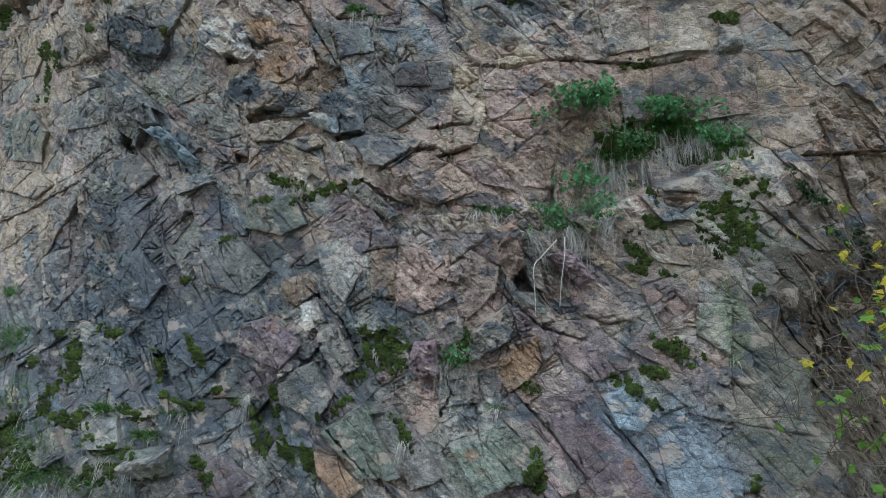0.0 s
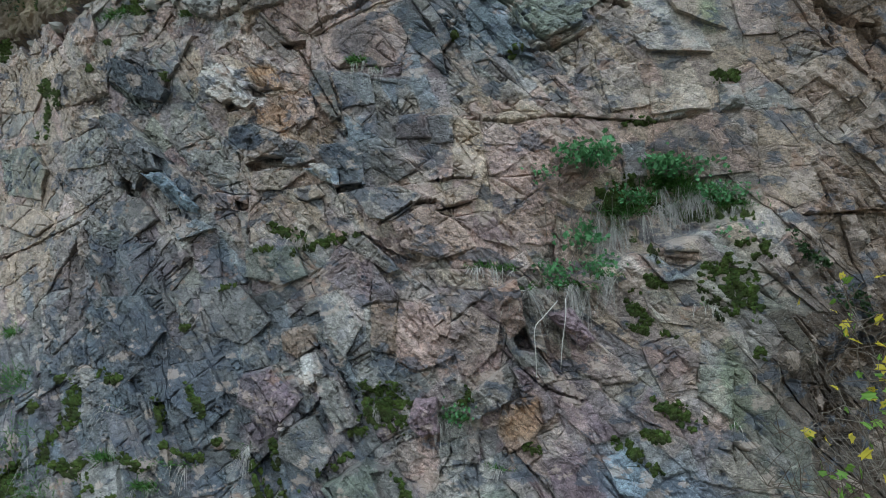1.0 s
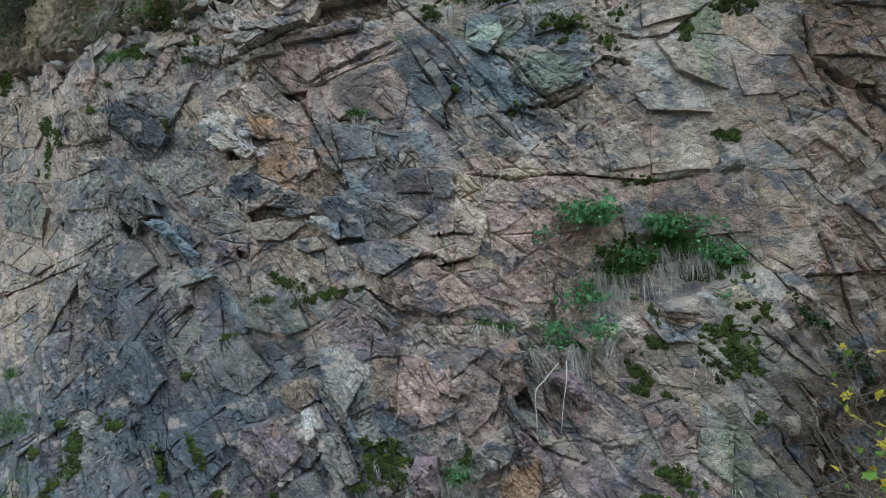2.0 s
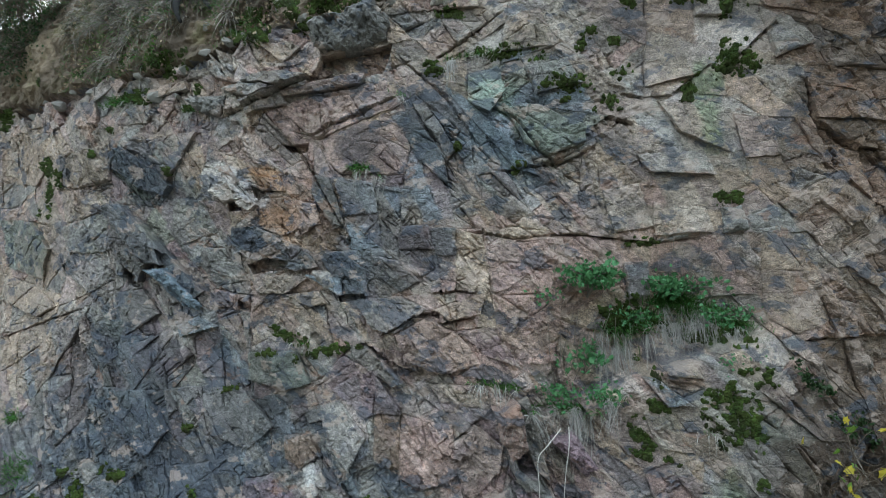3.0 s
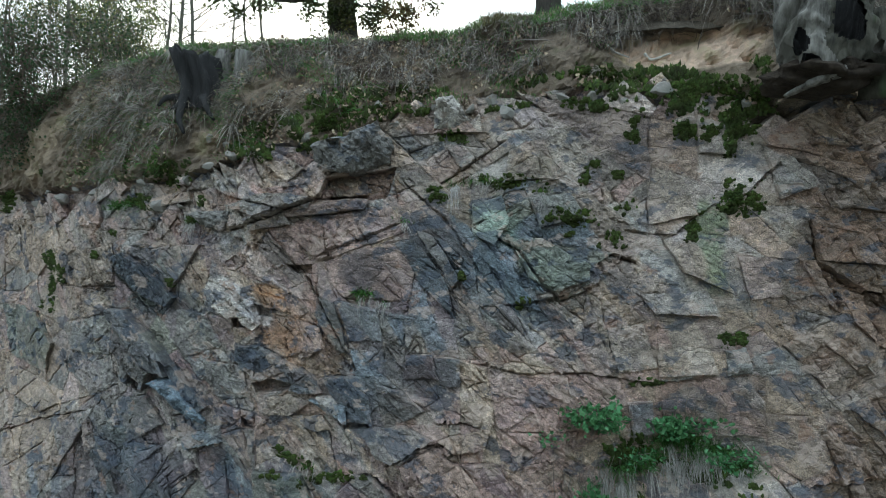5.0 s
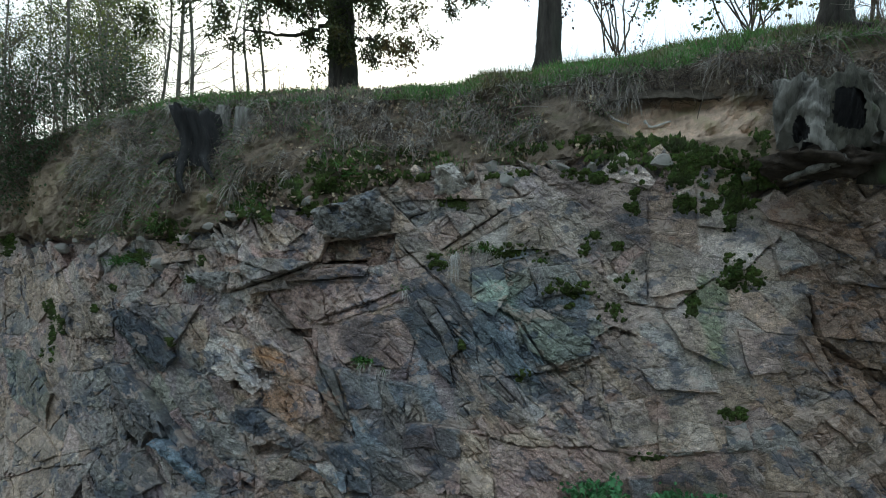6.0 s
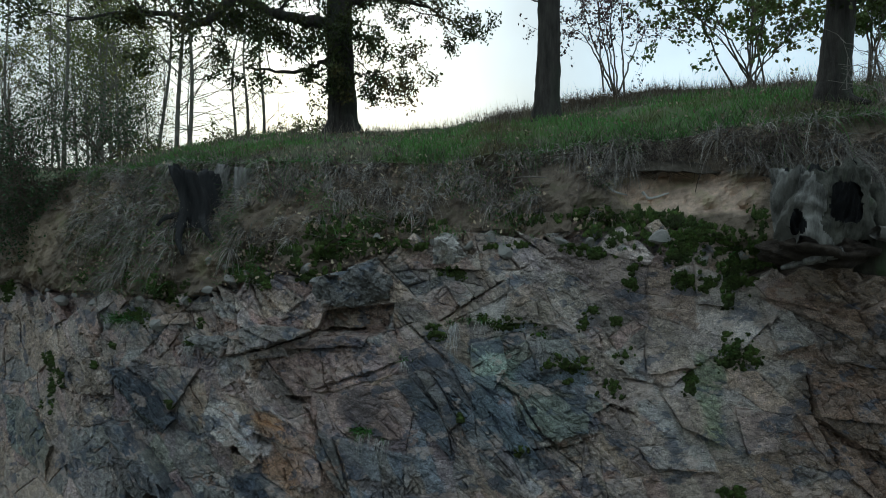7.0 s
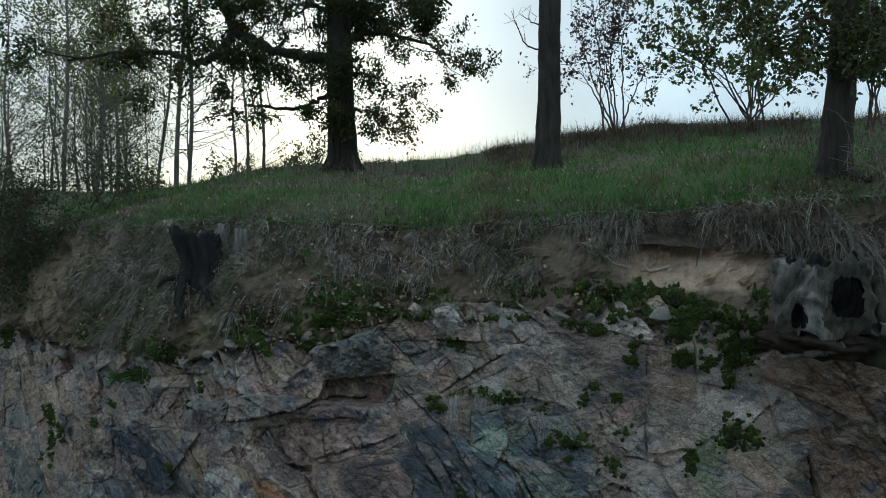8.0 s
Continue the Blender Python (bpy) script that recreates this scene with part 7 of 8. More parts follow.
    x, z = bank_points(rng, 6800)
    p, nor = face_points(x, z, 0.06)
    v, f = leaves(p, rng.uniform(0.025, 0.06, len(p)), rng, OAKLOBE, None, 0.2)
    tagged(new("leaf_litter", mesh_from("leaf_litter", v, f, M_LITTER, False)), "fallen brown oak leaves caught in the grass", "leaves", kind="stuff")


bank_grass()


def hill_grass():
    rng = np.random.RandomState(52)
    n = 62000
    d = rng.rand(n) ** 1.7 * 11
    x = rng.uniform(-1, 1, n) * (5.5 + 0.75 * d) - 0.8
    ly, lz = lip_at(x)
    y, z = ly + d, lz + rise(x, d)
    patch = 1.6 * fbm(x * 0.8, y * 0.8, 740) + 0.6 * fbm(x * 3, y * 3, 741)
    p = np.stack([x, y, z], -1)
    green = patch > rng.normal(-0.16 + 0.06 * np.clip(d - 2.5, 0, 9) + 0.2 * (d < 0.5), 0.12, n)
    near = np.clip(1.2 - d * 0.05, 0.6, 1.2)
    ways = rng.normal(0, 0.35, (n, 3)) + np.array((0, 0, 1.0))
    size = rng.uniform(0.05, 0.15, n) * (1 + 0.6 * np.clip(patch, -0.5, 1))
    v, f = blades(p[green], ways[green], size[green], rng.uniform(0.006, 0.012, n)[green] / near[green], rng.uniform(0.1, 0.5, n)[green], rng, 2)
    tagged(new("meadow_grass", mesh_from("meadow_grass", v, f, M_GRASS, False)), "short green meadow grass on the hillside", "grass", kind="stuff")
    pick = ~green | (rng.rand(n) < 0.10) | ((d < 0.5) & (rng.rand(n) < 0.5))
    v, f = blades(p[pick], ways[pick], size[pick] * 1.15, rng.uniform(0.004, 0.009, n)[pick], rng.uniform(0.1, 0.6, n)[pick], rng, 2)
    tagged(new("dry_meadow_grass", mesh_from("dry_meadow_grass", v, f, M_DEAD, False)), "dry brown grass mixed into the meadow", "grass", kind="stuff")
    m = 12000
    d = 1.0 + 8.5 * rng.rand(m) ** 0.8
    x = rng.uniform(-9, 9, m)
    ly, lz = lip_at(x)
    keep = fbm(x * 0.9, d * 0.9, 742) > rng.normal(0.16 - 0.035 * d, 0.08, m)
    p = np.stack([x, ly + d, lz + rise(x, d)], -1)[keep]
    k = len(p)
    v, f = blades(p, rng.normal(0, 0.2, (k, 3)) + np.array((0, 0, 1.0)), rng.uniform(0.15, 0.5, k), rng.uniform(0.004, 0.007, k), rng.uniform(0, 0.3, k), rng, 2)
    tagged(new("tall_dry_grass", mesh_from("tall_dry_grass", v, f, M_DEAD, False)), "tall dry grass stalks along the crest", "grass", kind="stuff")
    m = 36000
    d, x = rng.uniform(3.0, 9.0, m), rng.uniform(0.9, 10, m)
    keep = fbm(x * 1.1, d * 1.1, 743) + 0.25 * (d - 5.2) > 0.0
    ly, lz = lip_at(x)
    p = np.stack([x, ly + d, lz + rise(x, d)], -1)[keep]
    k = len(p)
    v, f = blades(p, rng.normal(0, 0.5, (k, 3)) + np.array((0, 0, 1.0)), np.clip(0.30 + 0.5 * fbm(p[:, 0] * 1.3, p[:, 1] * 1.3, 745), 0.08, 0.6) * rng.uniform(0.5, 1.2, k), rng.uniform(0.005, 0.011, k), rng.uniform(0.1, 0.9, k), rng, 2)
    tagged(new("brown_scrub", mesh_from("brown_scrub", v, f, M_BRACKEN, False)), "withered brown bracken below the shrubs", "bracken", kind="stuff")
    m = 1500
    d = rng.rand(m) ** 1.8 * 5
    x = rng.uniform(-5, 5, m)
    ly, lz = lip_at(x)
    p = np.stack([x, ly + d, lz + rise(x, d) + 0.06], -1)
    v, f = leaves(p, rng.uniform(0.025, 0.055, m), rng, OAKLOBE, None, 0.0)
    tagged(new("fallen_leaves", mesh_from("fallen_leaves", v, f, M_LITTER, False)), "fallen brown leaves scattered over the grass", "leaves", kind="stuff")


hill_grass()


def lip_fringe():
    """Grass that bows over the edge all along it."""
    rng = np.random.RandomState(53)
    n = 9000
    x = rng.uniform(-7.5, 4.7, n)
    d = rng.normal(0.02, 0.10, n)
    ly, lz = lip_at(x)
    p = np.stack([x, ly + np.maximum(d, -0.05), lz + rise(x, np.maximum(d, 0.0)) - 0.015], -1)
    keep = fbm(x * 2.6, x * 0, 744) > rng.normal(-0.1, 0.2, n)
    p = p[keep]
    k = len(p)
    green = rng.rand(k) < 0.5
    ways = rng.normal(0, 0.45, (k, 3)) + np.array((0, -0.6, 0.55))
    for name, pick, mat, label in (("edge_grass", green, M_GRASS, "green grass bowing over the quarry edge"), ("edge_straw", ~green, M_STRAW, "withered grass bowing over the quarry edge")):
        m = int(pick.sum())
        v, f = blades(p[pick], ways[pick], rng.uniform(0.10, 0.28, m), rng.uniform(0.004, 0.009, m), rng.uniform(0.4, 1.2, m), rng, 3)
        tagged(new(name, mesh_from(name, v, f, mat, False)), label, "grass", kind="stuff")


lip_fringe()


def burnt_stump():
    """Hollow charred stump on the edge."""
    at = np.array((-3.02, 7.30, 7.59))
    top = thing("burnt_stump", tuple(at), "hollow charred black tree stump standing on the quarry edge", "stump")
    rng = np.random.RandomState(61)
    nu, nv = 40, 16
    ang = np.linspace(0, 2 * math.pi, nu, endpoint=False)
    ridge = 1 + 0.10 * np.sin(ang * 5 + 1) + 0.08 * np.sin(ang * 11) + 0.06 * rng.normal(0, 1, nu)
    tall = 0.74 + 0.035 * np.sin(ang * 2 + 0.6) + 0.045 * rng.normal(0, 1, nu)
    rings = []
    for side, scale in (("out", 1.0), ("in", 0.74)):
        for t in (np.linspace(0, 1, nv) if side == "out" else np.linspace(1, 0.25, nv)):
            r = scale * ridge * (0.23 + 0.10 * (1 - t) ** 3 + 0.03 * t ** 2) * (1 + 0.14 * fbm(np.cos(ang) * 2 + 5, np.sin(ang) * 2 + t * 3, 757))
            lean = -0.06 * t + 0.05 * math.sin(t * 4)
            rings.append(np.stack([at[0] + lean + r * np.cos(ang), at[1] + 0.12 + r * np.sin(ang) * 0.9, at[2] - 0.08 + t * tall + 0.05 * (1 - t)], -1))
    v = np.concatenate(rings)
    i = np.arange(2 * nv * nu).reshape(2 * nv, nu)
    j = np.roll(i, -1, axis=1)
    part("charred_shell", v, np.stack([i[:-1], j[:-1], j[1:], i[1:]], -1).reshape(-1, 4), M_CHAR_SHADE, top)
    for k, (a, b, c, r) in enumerate((((-0.18, 0, 0.12), (-0.32, -0.08, 0.10), (-0.42, -0.1, 0.0), 0.05), ((-0.1, -0.1, 0.1), (-0.12, -0.2, -0.15), (-0.05, -0.25, -0.35), 0.055),
                                      ((0.12, -0.12, 0.1), (0.2, -0.22, -0.05), (0.3, -0.25, -0.2), 0.05))):
        part("root", *tube(bowed((at + np.array(a), at + np.array(b), at + np.array(c)), 5), (r, r * 0.35), 8, 0.3, k), M_CHAR_SHADE, top)
    at2 = np.array((-2.49, 7.35, 7.95))
    top2 = thing("sawn_stump", tuple(at2), "short grey weathered stump beside the burnt one", "stump")
    p = [at2 + np.array((0.0, 0.05, -0.1)), at2 + np.array((0.0, 0.05, 0.1)), at2 + np.array((0.01, 0.05, 0.34))]
    part("wood", *tube(bowed(p, 5), (0.16, 0.125, 0.115), 18, 0.12, 3), M_DRIFT, top2)
    at3 = np.array((-2.80, 7.45, 8.05))
    top3 = thing("broken_stump", tuple(at3), "splintered dark stump fragment leaning at the burnt stump", "stump")
    p = [at3 + np.array((0.0, 0.1, -0.15)), at3 + np.array((0.0, 0.1, 0.1)), at3 + np.array((0.02, 0.1, 0.31))]
    part("wood", *tube(bowed(p, 4), (0.13, 0.10, 0.07), 12, 0.35, 5), M_DRIFT, top3)


burnt_stump()


def root_stump():
    """Big silver-grey hollow stump hanging over the face, its underside bare."""
    at = np.array((3.23, 5.05, 7.29))
    top = thing("hollow_stump", tuple(at), "large weathered grey hollow tree stump overhanging the rock", "stump")
    nu, nv = 150, 40
    ang = np.linspace(0, 2 * math.pi, nu, endpoint=False)
    rings = []
    for t, scale in [(q, 1.0) for q in np.linspace(0, 1, nv)] + [(q, 0.84) for q in np.linspace(1, 0.0, nv)]:
        twist = ang + 0.35 * t
        fold = np.abs(np.sin(twist * 3.5 + 0.6)) ** 0.6
        flute = 0.95 + 0.03 * fold + 0.02 * np.abs(np.sin(twist * 13 + 2 * t)) + 0.30 * fbm(np.cos(ang) * 2.4 + 9, np.sin(ang) * 2.4 + t * 3.2, 750) + 0.13 * fbm(np.cos(ang) * 8 + 9, np.sin(ang) * 8 + t * 7, 751)
        r = scale * flute * (0.42 - 0.05 * t - 0.06 * (1 - t) ** 3)
        tall = 0.64 + 0.04 * np.cos(ang - 0.6) + 0.02 * np.sin(ang * 5 + 1) + 0.10 * fbm(np.cos(ang) * 5 + 9, np.sin(ang) * 5, 752)
        foot = 0.02 * np.sin(ang * 3 + 2) + 0.10 * fbm(np.cos(ang) * 4 + 3, np.sin(ang) * 4 + 5, 753)
        rings.append(np.stack([at[0] + r * np.cos(ang), at[1] + 0.28 + 0.62 * r * np.sin(ang), at[2] + 0.02 + tall * t + foot * (1 - t)], -1))
    v = np.concatenate(rings)
    i = np.arange(2 * nv * nu).reshape(2 * nv, nu)
    j = np.roll(i, -1, axis=1)
    f = np.stack([i[:-1], j[:-1], j[1:], i[1:]], -1).reshape(-1, 4)
    mid = v[f].mean(1) - at
    gap = (((mid[:, 0] - 0.10) / 0.15) ** 4 + ((mid[:, 2] - 0.36) / 0.18) ** 4 + 0.4 * fbm(mid[:, 0] * 9 + 4, mid[:, 2] * 9, 754) < 0.95) & (mid[:, 1] < 0.27)
    slot = (((mid[:, 0] + 0.27) / 0.05) ** 2 + ((mid[:, 2] - 0.20) / 0.11) ** 2 + 0.5 * fbm(mid[:, 0] * 14 + 4, mid[:, 2] * 14, 755) < 0.95) & (mid[:, 1] < 0.27)
    right = mid[:, 0] + 0.5 * np.clip(mid[:, 2] - 0.42, 0, 1) > -0.08 + 0.14 * fbm(mid[:, 0] * 6, mid[:, 2] * 6, 756)
    lining = np.arange(len(f)) >= nv * nu
    shell = ~gap & ~slot & ~lining
    part("stump_wood", v, f[shell & ~right], M_SILVER, top)
    part("mossy_side", v, f[shell & right], M_MOSSBARK, top, "mossy greenish side of the stump")
    # lining and core are coloured black for the shade in the hollow
    part("hollow_lining", v, f[~gap & ~slot & lining], M_CHAR_SHADE, top, "inside of the stump, the hollow's shade put into its colour")
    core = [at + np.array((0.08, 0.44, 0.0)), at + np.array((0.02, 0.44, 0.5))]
    part("shaded_core", *tube(bowed(core, 8), (0.2, 0.1), 14, 0.5, 2), M_CHAR_SHADE, top, "dark rotten heartwood")
    knob = [at + np.array((0.0, 0.32, 0.18)), at + np.array((0.04, 0.3, 0.3)), at + np.array((0.03, 0.32, 0.42))]
    part("heart_splinter", *tube(bowed(knob, 5), (0.05, 0.045, 0.015), 12, 0.4, 5), M_DRIFT, top, "pale splinter inside the hollow")
    spread = (((0.45, 0.0, 0.1), (0.5, -0.08, -0.02), (0.56, -0.12, -0.22), 0.03, M_BONE), ((0.3, 0.0, 0.1), (0.55, 0.05, 0.06), (0.75, 0.05, -0.05), 0.06, M_DRIFT),
              ((0.1, 0.1, -0.05), (-0.1, 0.2, -0.12), (-0.25, 0.4, -0.2), 0.05, M_DRIFT))
    for k, (p0, p1, p2, r, m) in enumerate(spread):
        part("root", *tube(bowed((at + np.array(p0), at + np.array(p1), at + np.array(p2)), 6), (r, r * 0.8, r * 0.4), 10, 0.3, k), m, top,
             "bleached pale root" if m is M_BONE else "")
    # clod of earth held by the roots, coloured dark for the shade under the stump
    bm = bmesh.new()
    bmesh.ops.create_icosphere(bm, subdivisions=4, radius=1.0)
    for w in bm.verts:
        n = noise.fractal(w.co * 1.7, 0.8, 2.0, 4)
        w.co = Vector((w.co.x * 0.44, w.co.y * 0.40, w.co.z * 0.14)) * (1 + 0.35 * n) + 0.02 * Vector(noise.noise_vector(w.co * 6))
    vv = np.array([tuple(w.co) for w in bm.verts]) + at + np.array((0.10, 0.44, -0.04))
    ff = np.array([[q.index for q in p.verts] for p in bm.faces])
    bm.free()
    part("earth_clod", vv, ff, material("shaded_root_earth", (0.022, 0.017, 0.013), (0.065, 0.05, 0.038), 14, 0.95, 1.0, 30, bump_size=0.03), top)
    top.location, top.scale = (2.93, 4.60, 7.33), (0.92, 0.92, 0.92)
    at2 = np.array((3.40, 4.75, 7.32))
    top2 = thing("mossy_trunk", tuple(at2), "broken mossy trunk leaning beside the hollow stump", "stump")
    p = [at2 + np.array((0.05, 0.15, -0.2)), at2 + np.array((0.0, 0.1, 0.1)), at2 + np.array((0.02, 0.15, 0.5))]
    part("wood", *tube(bowed(p, 7), (0.14, 0.13, 0.06), 20, 0.4, 9), M_MOSSBARK, top2)


root_stump()


def turf_roof():
    """Overhanging mat of turf and roots above the sand pocket."""
    rng = np.random.RandomState(63)
    n, m = 60, 10
    x = np.linspace(1.62, 3.12, n)
    ly, _ = lip_at(x)
    y0 = base(x, np.full(n, 8.05)) + 0.05
    t = np.linspace(0, 1, m)
    edge_z = np.interp(x, (1.6, 1.75, 2.2, 2.7, 3.1), (8.06, 8.11, 8.07, 8.02, 7.98)) + 0.02 * fbm(x * 9, x * 0, 760)
    front = y0 - 0.10 - 0.04 * fbm(x * 5, x * 0, 761)
    v = []
    for s, (thick, deep) in (("top", (0.05, 0.5)), ("under", (0.0, 0.5))):
        for k in t:
            v.append(np.stack([x, front + deep * k, edge_z + thick * np.sqrt(np.clip(k * 6, 0, 1)) + (0.25 * k if s == "top" else 0.04 * k) + 0.012 * fbm(x * 14, x * 0 + k * 9, 762)], -1))
    v = np.concatenate(v[:m][::-1] + v[m:])
    top = thing("turf_overhang", (2.3, float(y0[n // 2]), 8.05), "overhanging mat of dark turf and dead roots above the sand", "turf")
    part("turf_mat", v, grid_faces(2 * m, n), material("root_mat", (0.05, 0.04, 0.03), (0.13, 0.11, 0.085), 14, 0.95, 1.0, 40, bump_size=0.03), top)
    strands = []
    for k in range(60):
        i = rng.randint(0, n)
        a = np.array((x[i], front[i] + 0.03, edge_z[i] + 0.01))
        b = a + np.array((rng.normal(0, 0.12), rng.uniform(-0.03, 0.08), -rng.uniform(0.01, 0.12)))
        strands.append(tube((a, (a + b) / 2 + rng.normal(0, 0.015, 3), b), (0.0035, 0.0015), 4))
    part("root_strand_mat", *joined(strands), M_TWIG, top)
    for pts, r in ((((1.58, 7.96), (1.66, 7.88), (1.82, 7.85)), 0.011), (((1.98, 7.89), (2.04, 7.81), (2.22, 7.86)), 0.015)):
        p, _ = face_points([q[0] for q in pts], [q[1] for q in pts], 0.02)
        ob = thing("exposed_root", tuple(p[0]), "pale exposed root crossing the sand pocket", "root", "roots in the sand")
        part("root_strand", *tube(bowed(p, 5), (r, r, r * 0.6), 8, 0.2, 3), M_BONE, ob)


turf_roof()


def bank_roots():
    """Twigs and thin roots over the bank, each lying free."""
    rng = np.random.RandomState(64)
    for k in range(46):
        x = rng.uniform(-5.0, 3.3)
        lz = float(np.interp(x, xs, LIP_LINE))
        z = lz - rng.uniform(0.05, 0.9)
        if 1.7 < x < 3.1 and z < 8.05:
            continue
        y, n = face(x, z)
        a = np.array((x, y - 0.05, z))
        b = a + np.array((rng.normal(0, 0.25), -rng.uniform(0.0, 0.12), rng.normal(-0.05, 0.16)))
        ob = thing("dead_twig", tuple(a), "thin dead grey twig lying on the bank", "twig", "twigs on the bank")
        part("stick", *tube(bowed((a, (a + b) / 2 + rng.normal(0, 0.03, 3), b), 4), (0.007, 0.003), 5), M_GREYTWIG if k % 2 else M_TWIG, ob)


bank_roots()


# ================= trees =================
def grow(rng, start, way, length, radius, depth, tubes, tips, spread=0.6, up=0.15, split=3, seg=4, sides=5):
    """A limb that wanders and forks; collects tubes and the places of leaves."""
    p = [np.array(start)]
    d = np.array(way, dtype=float)
    for k in range(seg):
        d = d / np.linalg.norm(d) + rng.normal(0, 0.16, 3) + np.array((0, 0, up * 0.25))
        d /= np.linalg.norm(d)
        p.append(p[-1] + d * length / seg)
    tubes.append(tube(np.array(p), (radius, radius * 0.55), sides if radius > 0.01 else 4))
    if depth == 0:
        tips.extend(p[1:])
        return
    for k in range(split):
        i = rng.randint(1, seg + 1) if k else seg
        w = d + rng.normal(0, spread, 3)
        grow(rng, p[i], w, length * rng.uniform(0.5, 0.75), radius * 0.5, depth - 1, tubes, tips, spread, up, split, max(3, seg - 1), sides)


def oak():
    rng = np.random.RandomState(71)
    root = np.array((-2.15, 12.70, 9.67))
    root[2] = float(hill(root[0], root[1])) - 0.05
    top = thing("oak_tree", tuple(root), "large old oak with dark bark and thinning brown-green leaves", "tree")
    y = 12.7
    trunk = [root, np.array((-2.15, 12.70, 9.97)), np.array((-2.18, 12.70, 10.92)), np.array((-2.22, 12.70, 11.98)), np.array((-2.24, 12.70, 13.04)), np.array((-2.27, 12.75, 14.73)), np.array((-2.22, 12.80, 16.90))]
    part("trunk", *tube(bowed(trunk, 5), (0.40, 0.31, 0.275, 0.26, 0.24, 0.19, 0.10), 22, 0.10, 4), M_BARK, top)
    for k in range(5):
        a = k * 1.25 + 0.4
        p = [root + np.array((0.2 * math.cos(a), 0.2 * math.sin(a), 0.35)), root + np.array((0.36 * math.cos(a), 0.36 * math.sin(a), 0.1)), root + np.array((0.6 * math.cos(a), 0.6 * math.sin(a), -0.06))]
        part("root_flare", *tube(bowed(p, 4), (0.13, 0.10, 0.03), 8), M_BARK, top)
    limbs = ((((-2.30, 12.60, 11.97), (-2.90, 12.30, 11.97), (-3.44, 12.00, 12.01), (-4.10, 11.80, 12.27)), (0.13, 0.10, 0.09), 5),
             (((-4.10, 11.80, 12.27), (-4.32, 11.60, 11.83), (-4.64, 11.50, 11.60), (-5.18, 11.40, 11.72), (-5.92, 11.30, 11.73), (-6.96, 11.20, 11.53)), (0.085, 0.06, 0.02), 9),
             (((-4.10, 11.80, 12.27), (-4.25, 11.70, 12.65), (-4.52, 11.60, 13.25), (-4.91, 11.50, 13.96)), (0.08, 0.05, 0.02), 7),
             (((-2.30, 12.60, 11.30), (-2.63, 12.40, 11.08), (-3.04, 12.20, 10.89), (-3.58, 12.10, 10.91), (-3.95, 12.00, 10.91)), (0.055, 0.04, 0.014), 6),
             (((-2.11, 12.70, 12.43), (-1.48, 12.40, 12.46), (-0.78, 12.20, 12.30), (0.07, 12.10, 11.93)), (0.075, 0.05, 0.015), 8),
             (((-2.03, 12.60, 11.04), (-1.66, 12.40, 10.87), (-1.13, 12.30, 10.94)), (0.025, 0.018, 0.006), 3),
             (((-2.25, 12.70, 13.16), (-2.84, 12.30, 13.57), (-3.67, 12.00, 13.77), (-4.49, 11.80, 13.56)), (0.11, 0.08, 0.03), 9),
             (((-2.24, 12.80, 13.44), (-1.39, 12.60, 13.83), (-0.56, 12.40, 13.62), (0.13, 12.30, 13.00)), (0.10, 0.06, 0.02), 9),
             (((-2.24, 12.80, 14.28), (-2.80, 13.20, 15.95), (-3.62, 13.50, 17.39)), (0.12, 0.08, 0.03), 8),
             (((-2.24, 12.80, 14.51), (-1.59, 13.30, 16.01), (-0.74, 13.60, 17.34)), (0.11, 0.07, 0.03), 8),
             (((-2.27, 12.80, 12.85), (-2.86, 13.50, 13.49), (-3.53, 14.20, 13.51)), (0.08, 0.05, 0.02), 7),
             (((-2.22, 12.80, 12.61), (-1.87, 13.60, 13.27), (-1.43, 14.30, 13.28)), (0.08, 0.05, 0.02), 7))
    for k, (line, radii, shoots) in enumerate(limbs):
        p = bowed(line, 6, 0.02, rng)
        limb = part("limb", *tube(p, radii, 9, 0.08, k), M_BARK, top)
        tubes, tips = [], []
        lo = 2 if k not in (0,) else 10
        for s in range(1 if k == 0 else shoots + 5):
            i = rng.randint(lo, len(p))
            w = rng.normal(0, 0.6, 3) + np.array((0, 0, 0.25))
            grow(rng, p[i], w, rng.uniform(0.5, 0.95), radii[-1] * 0.5 + 0.008, 2, tubes, tips, 0.7, 0.1, 3)
        part("twig_spray", *joined(tubes), M_BARK, limb)
        tips = np.array(tips)
        n = int(len(tips) * (4.0 if k == 0 else 19))
        at = tips[rng.randint(0, len(tips), n)] + rng.normal(0, 0.075, (n, 3))
        part("foliage", *leaves(at, rng.uniform(0.045, 0.085, n), rng, OAKLOBE, None, 0.4), M_OAKLEAF, limb)


oak()


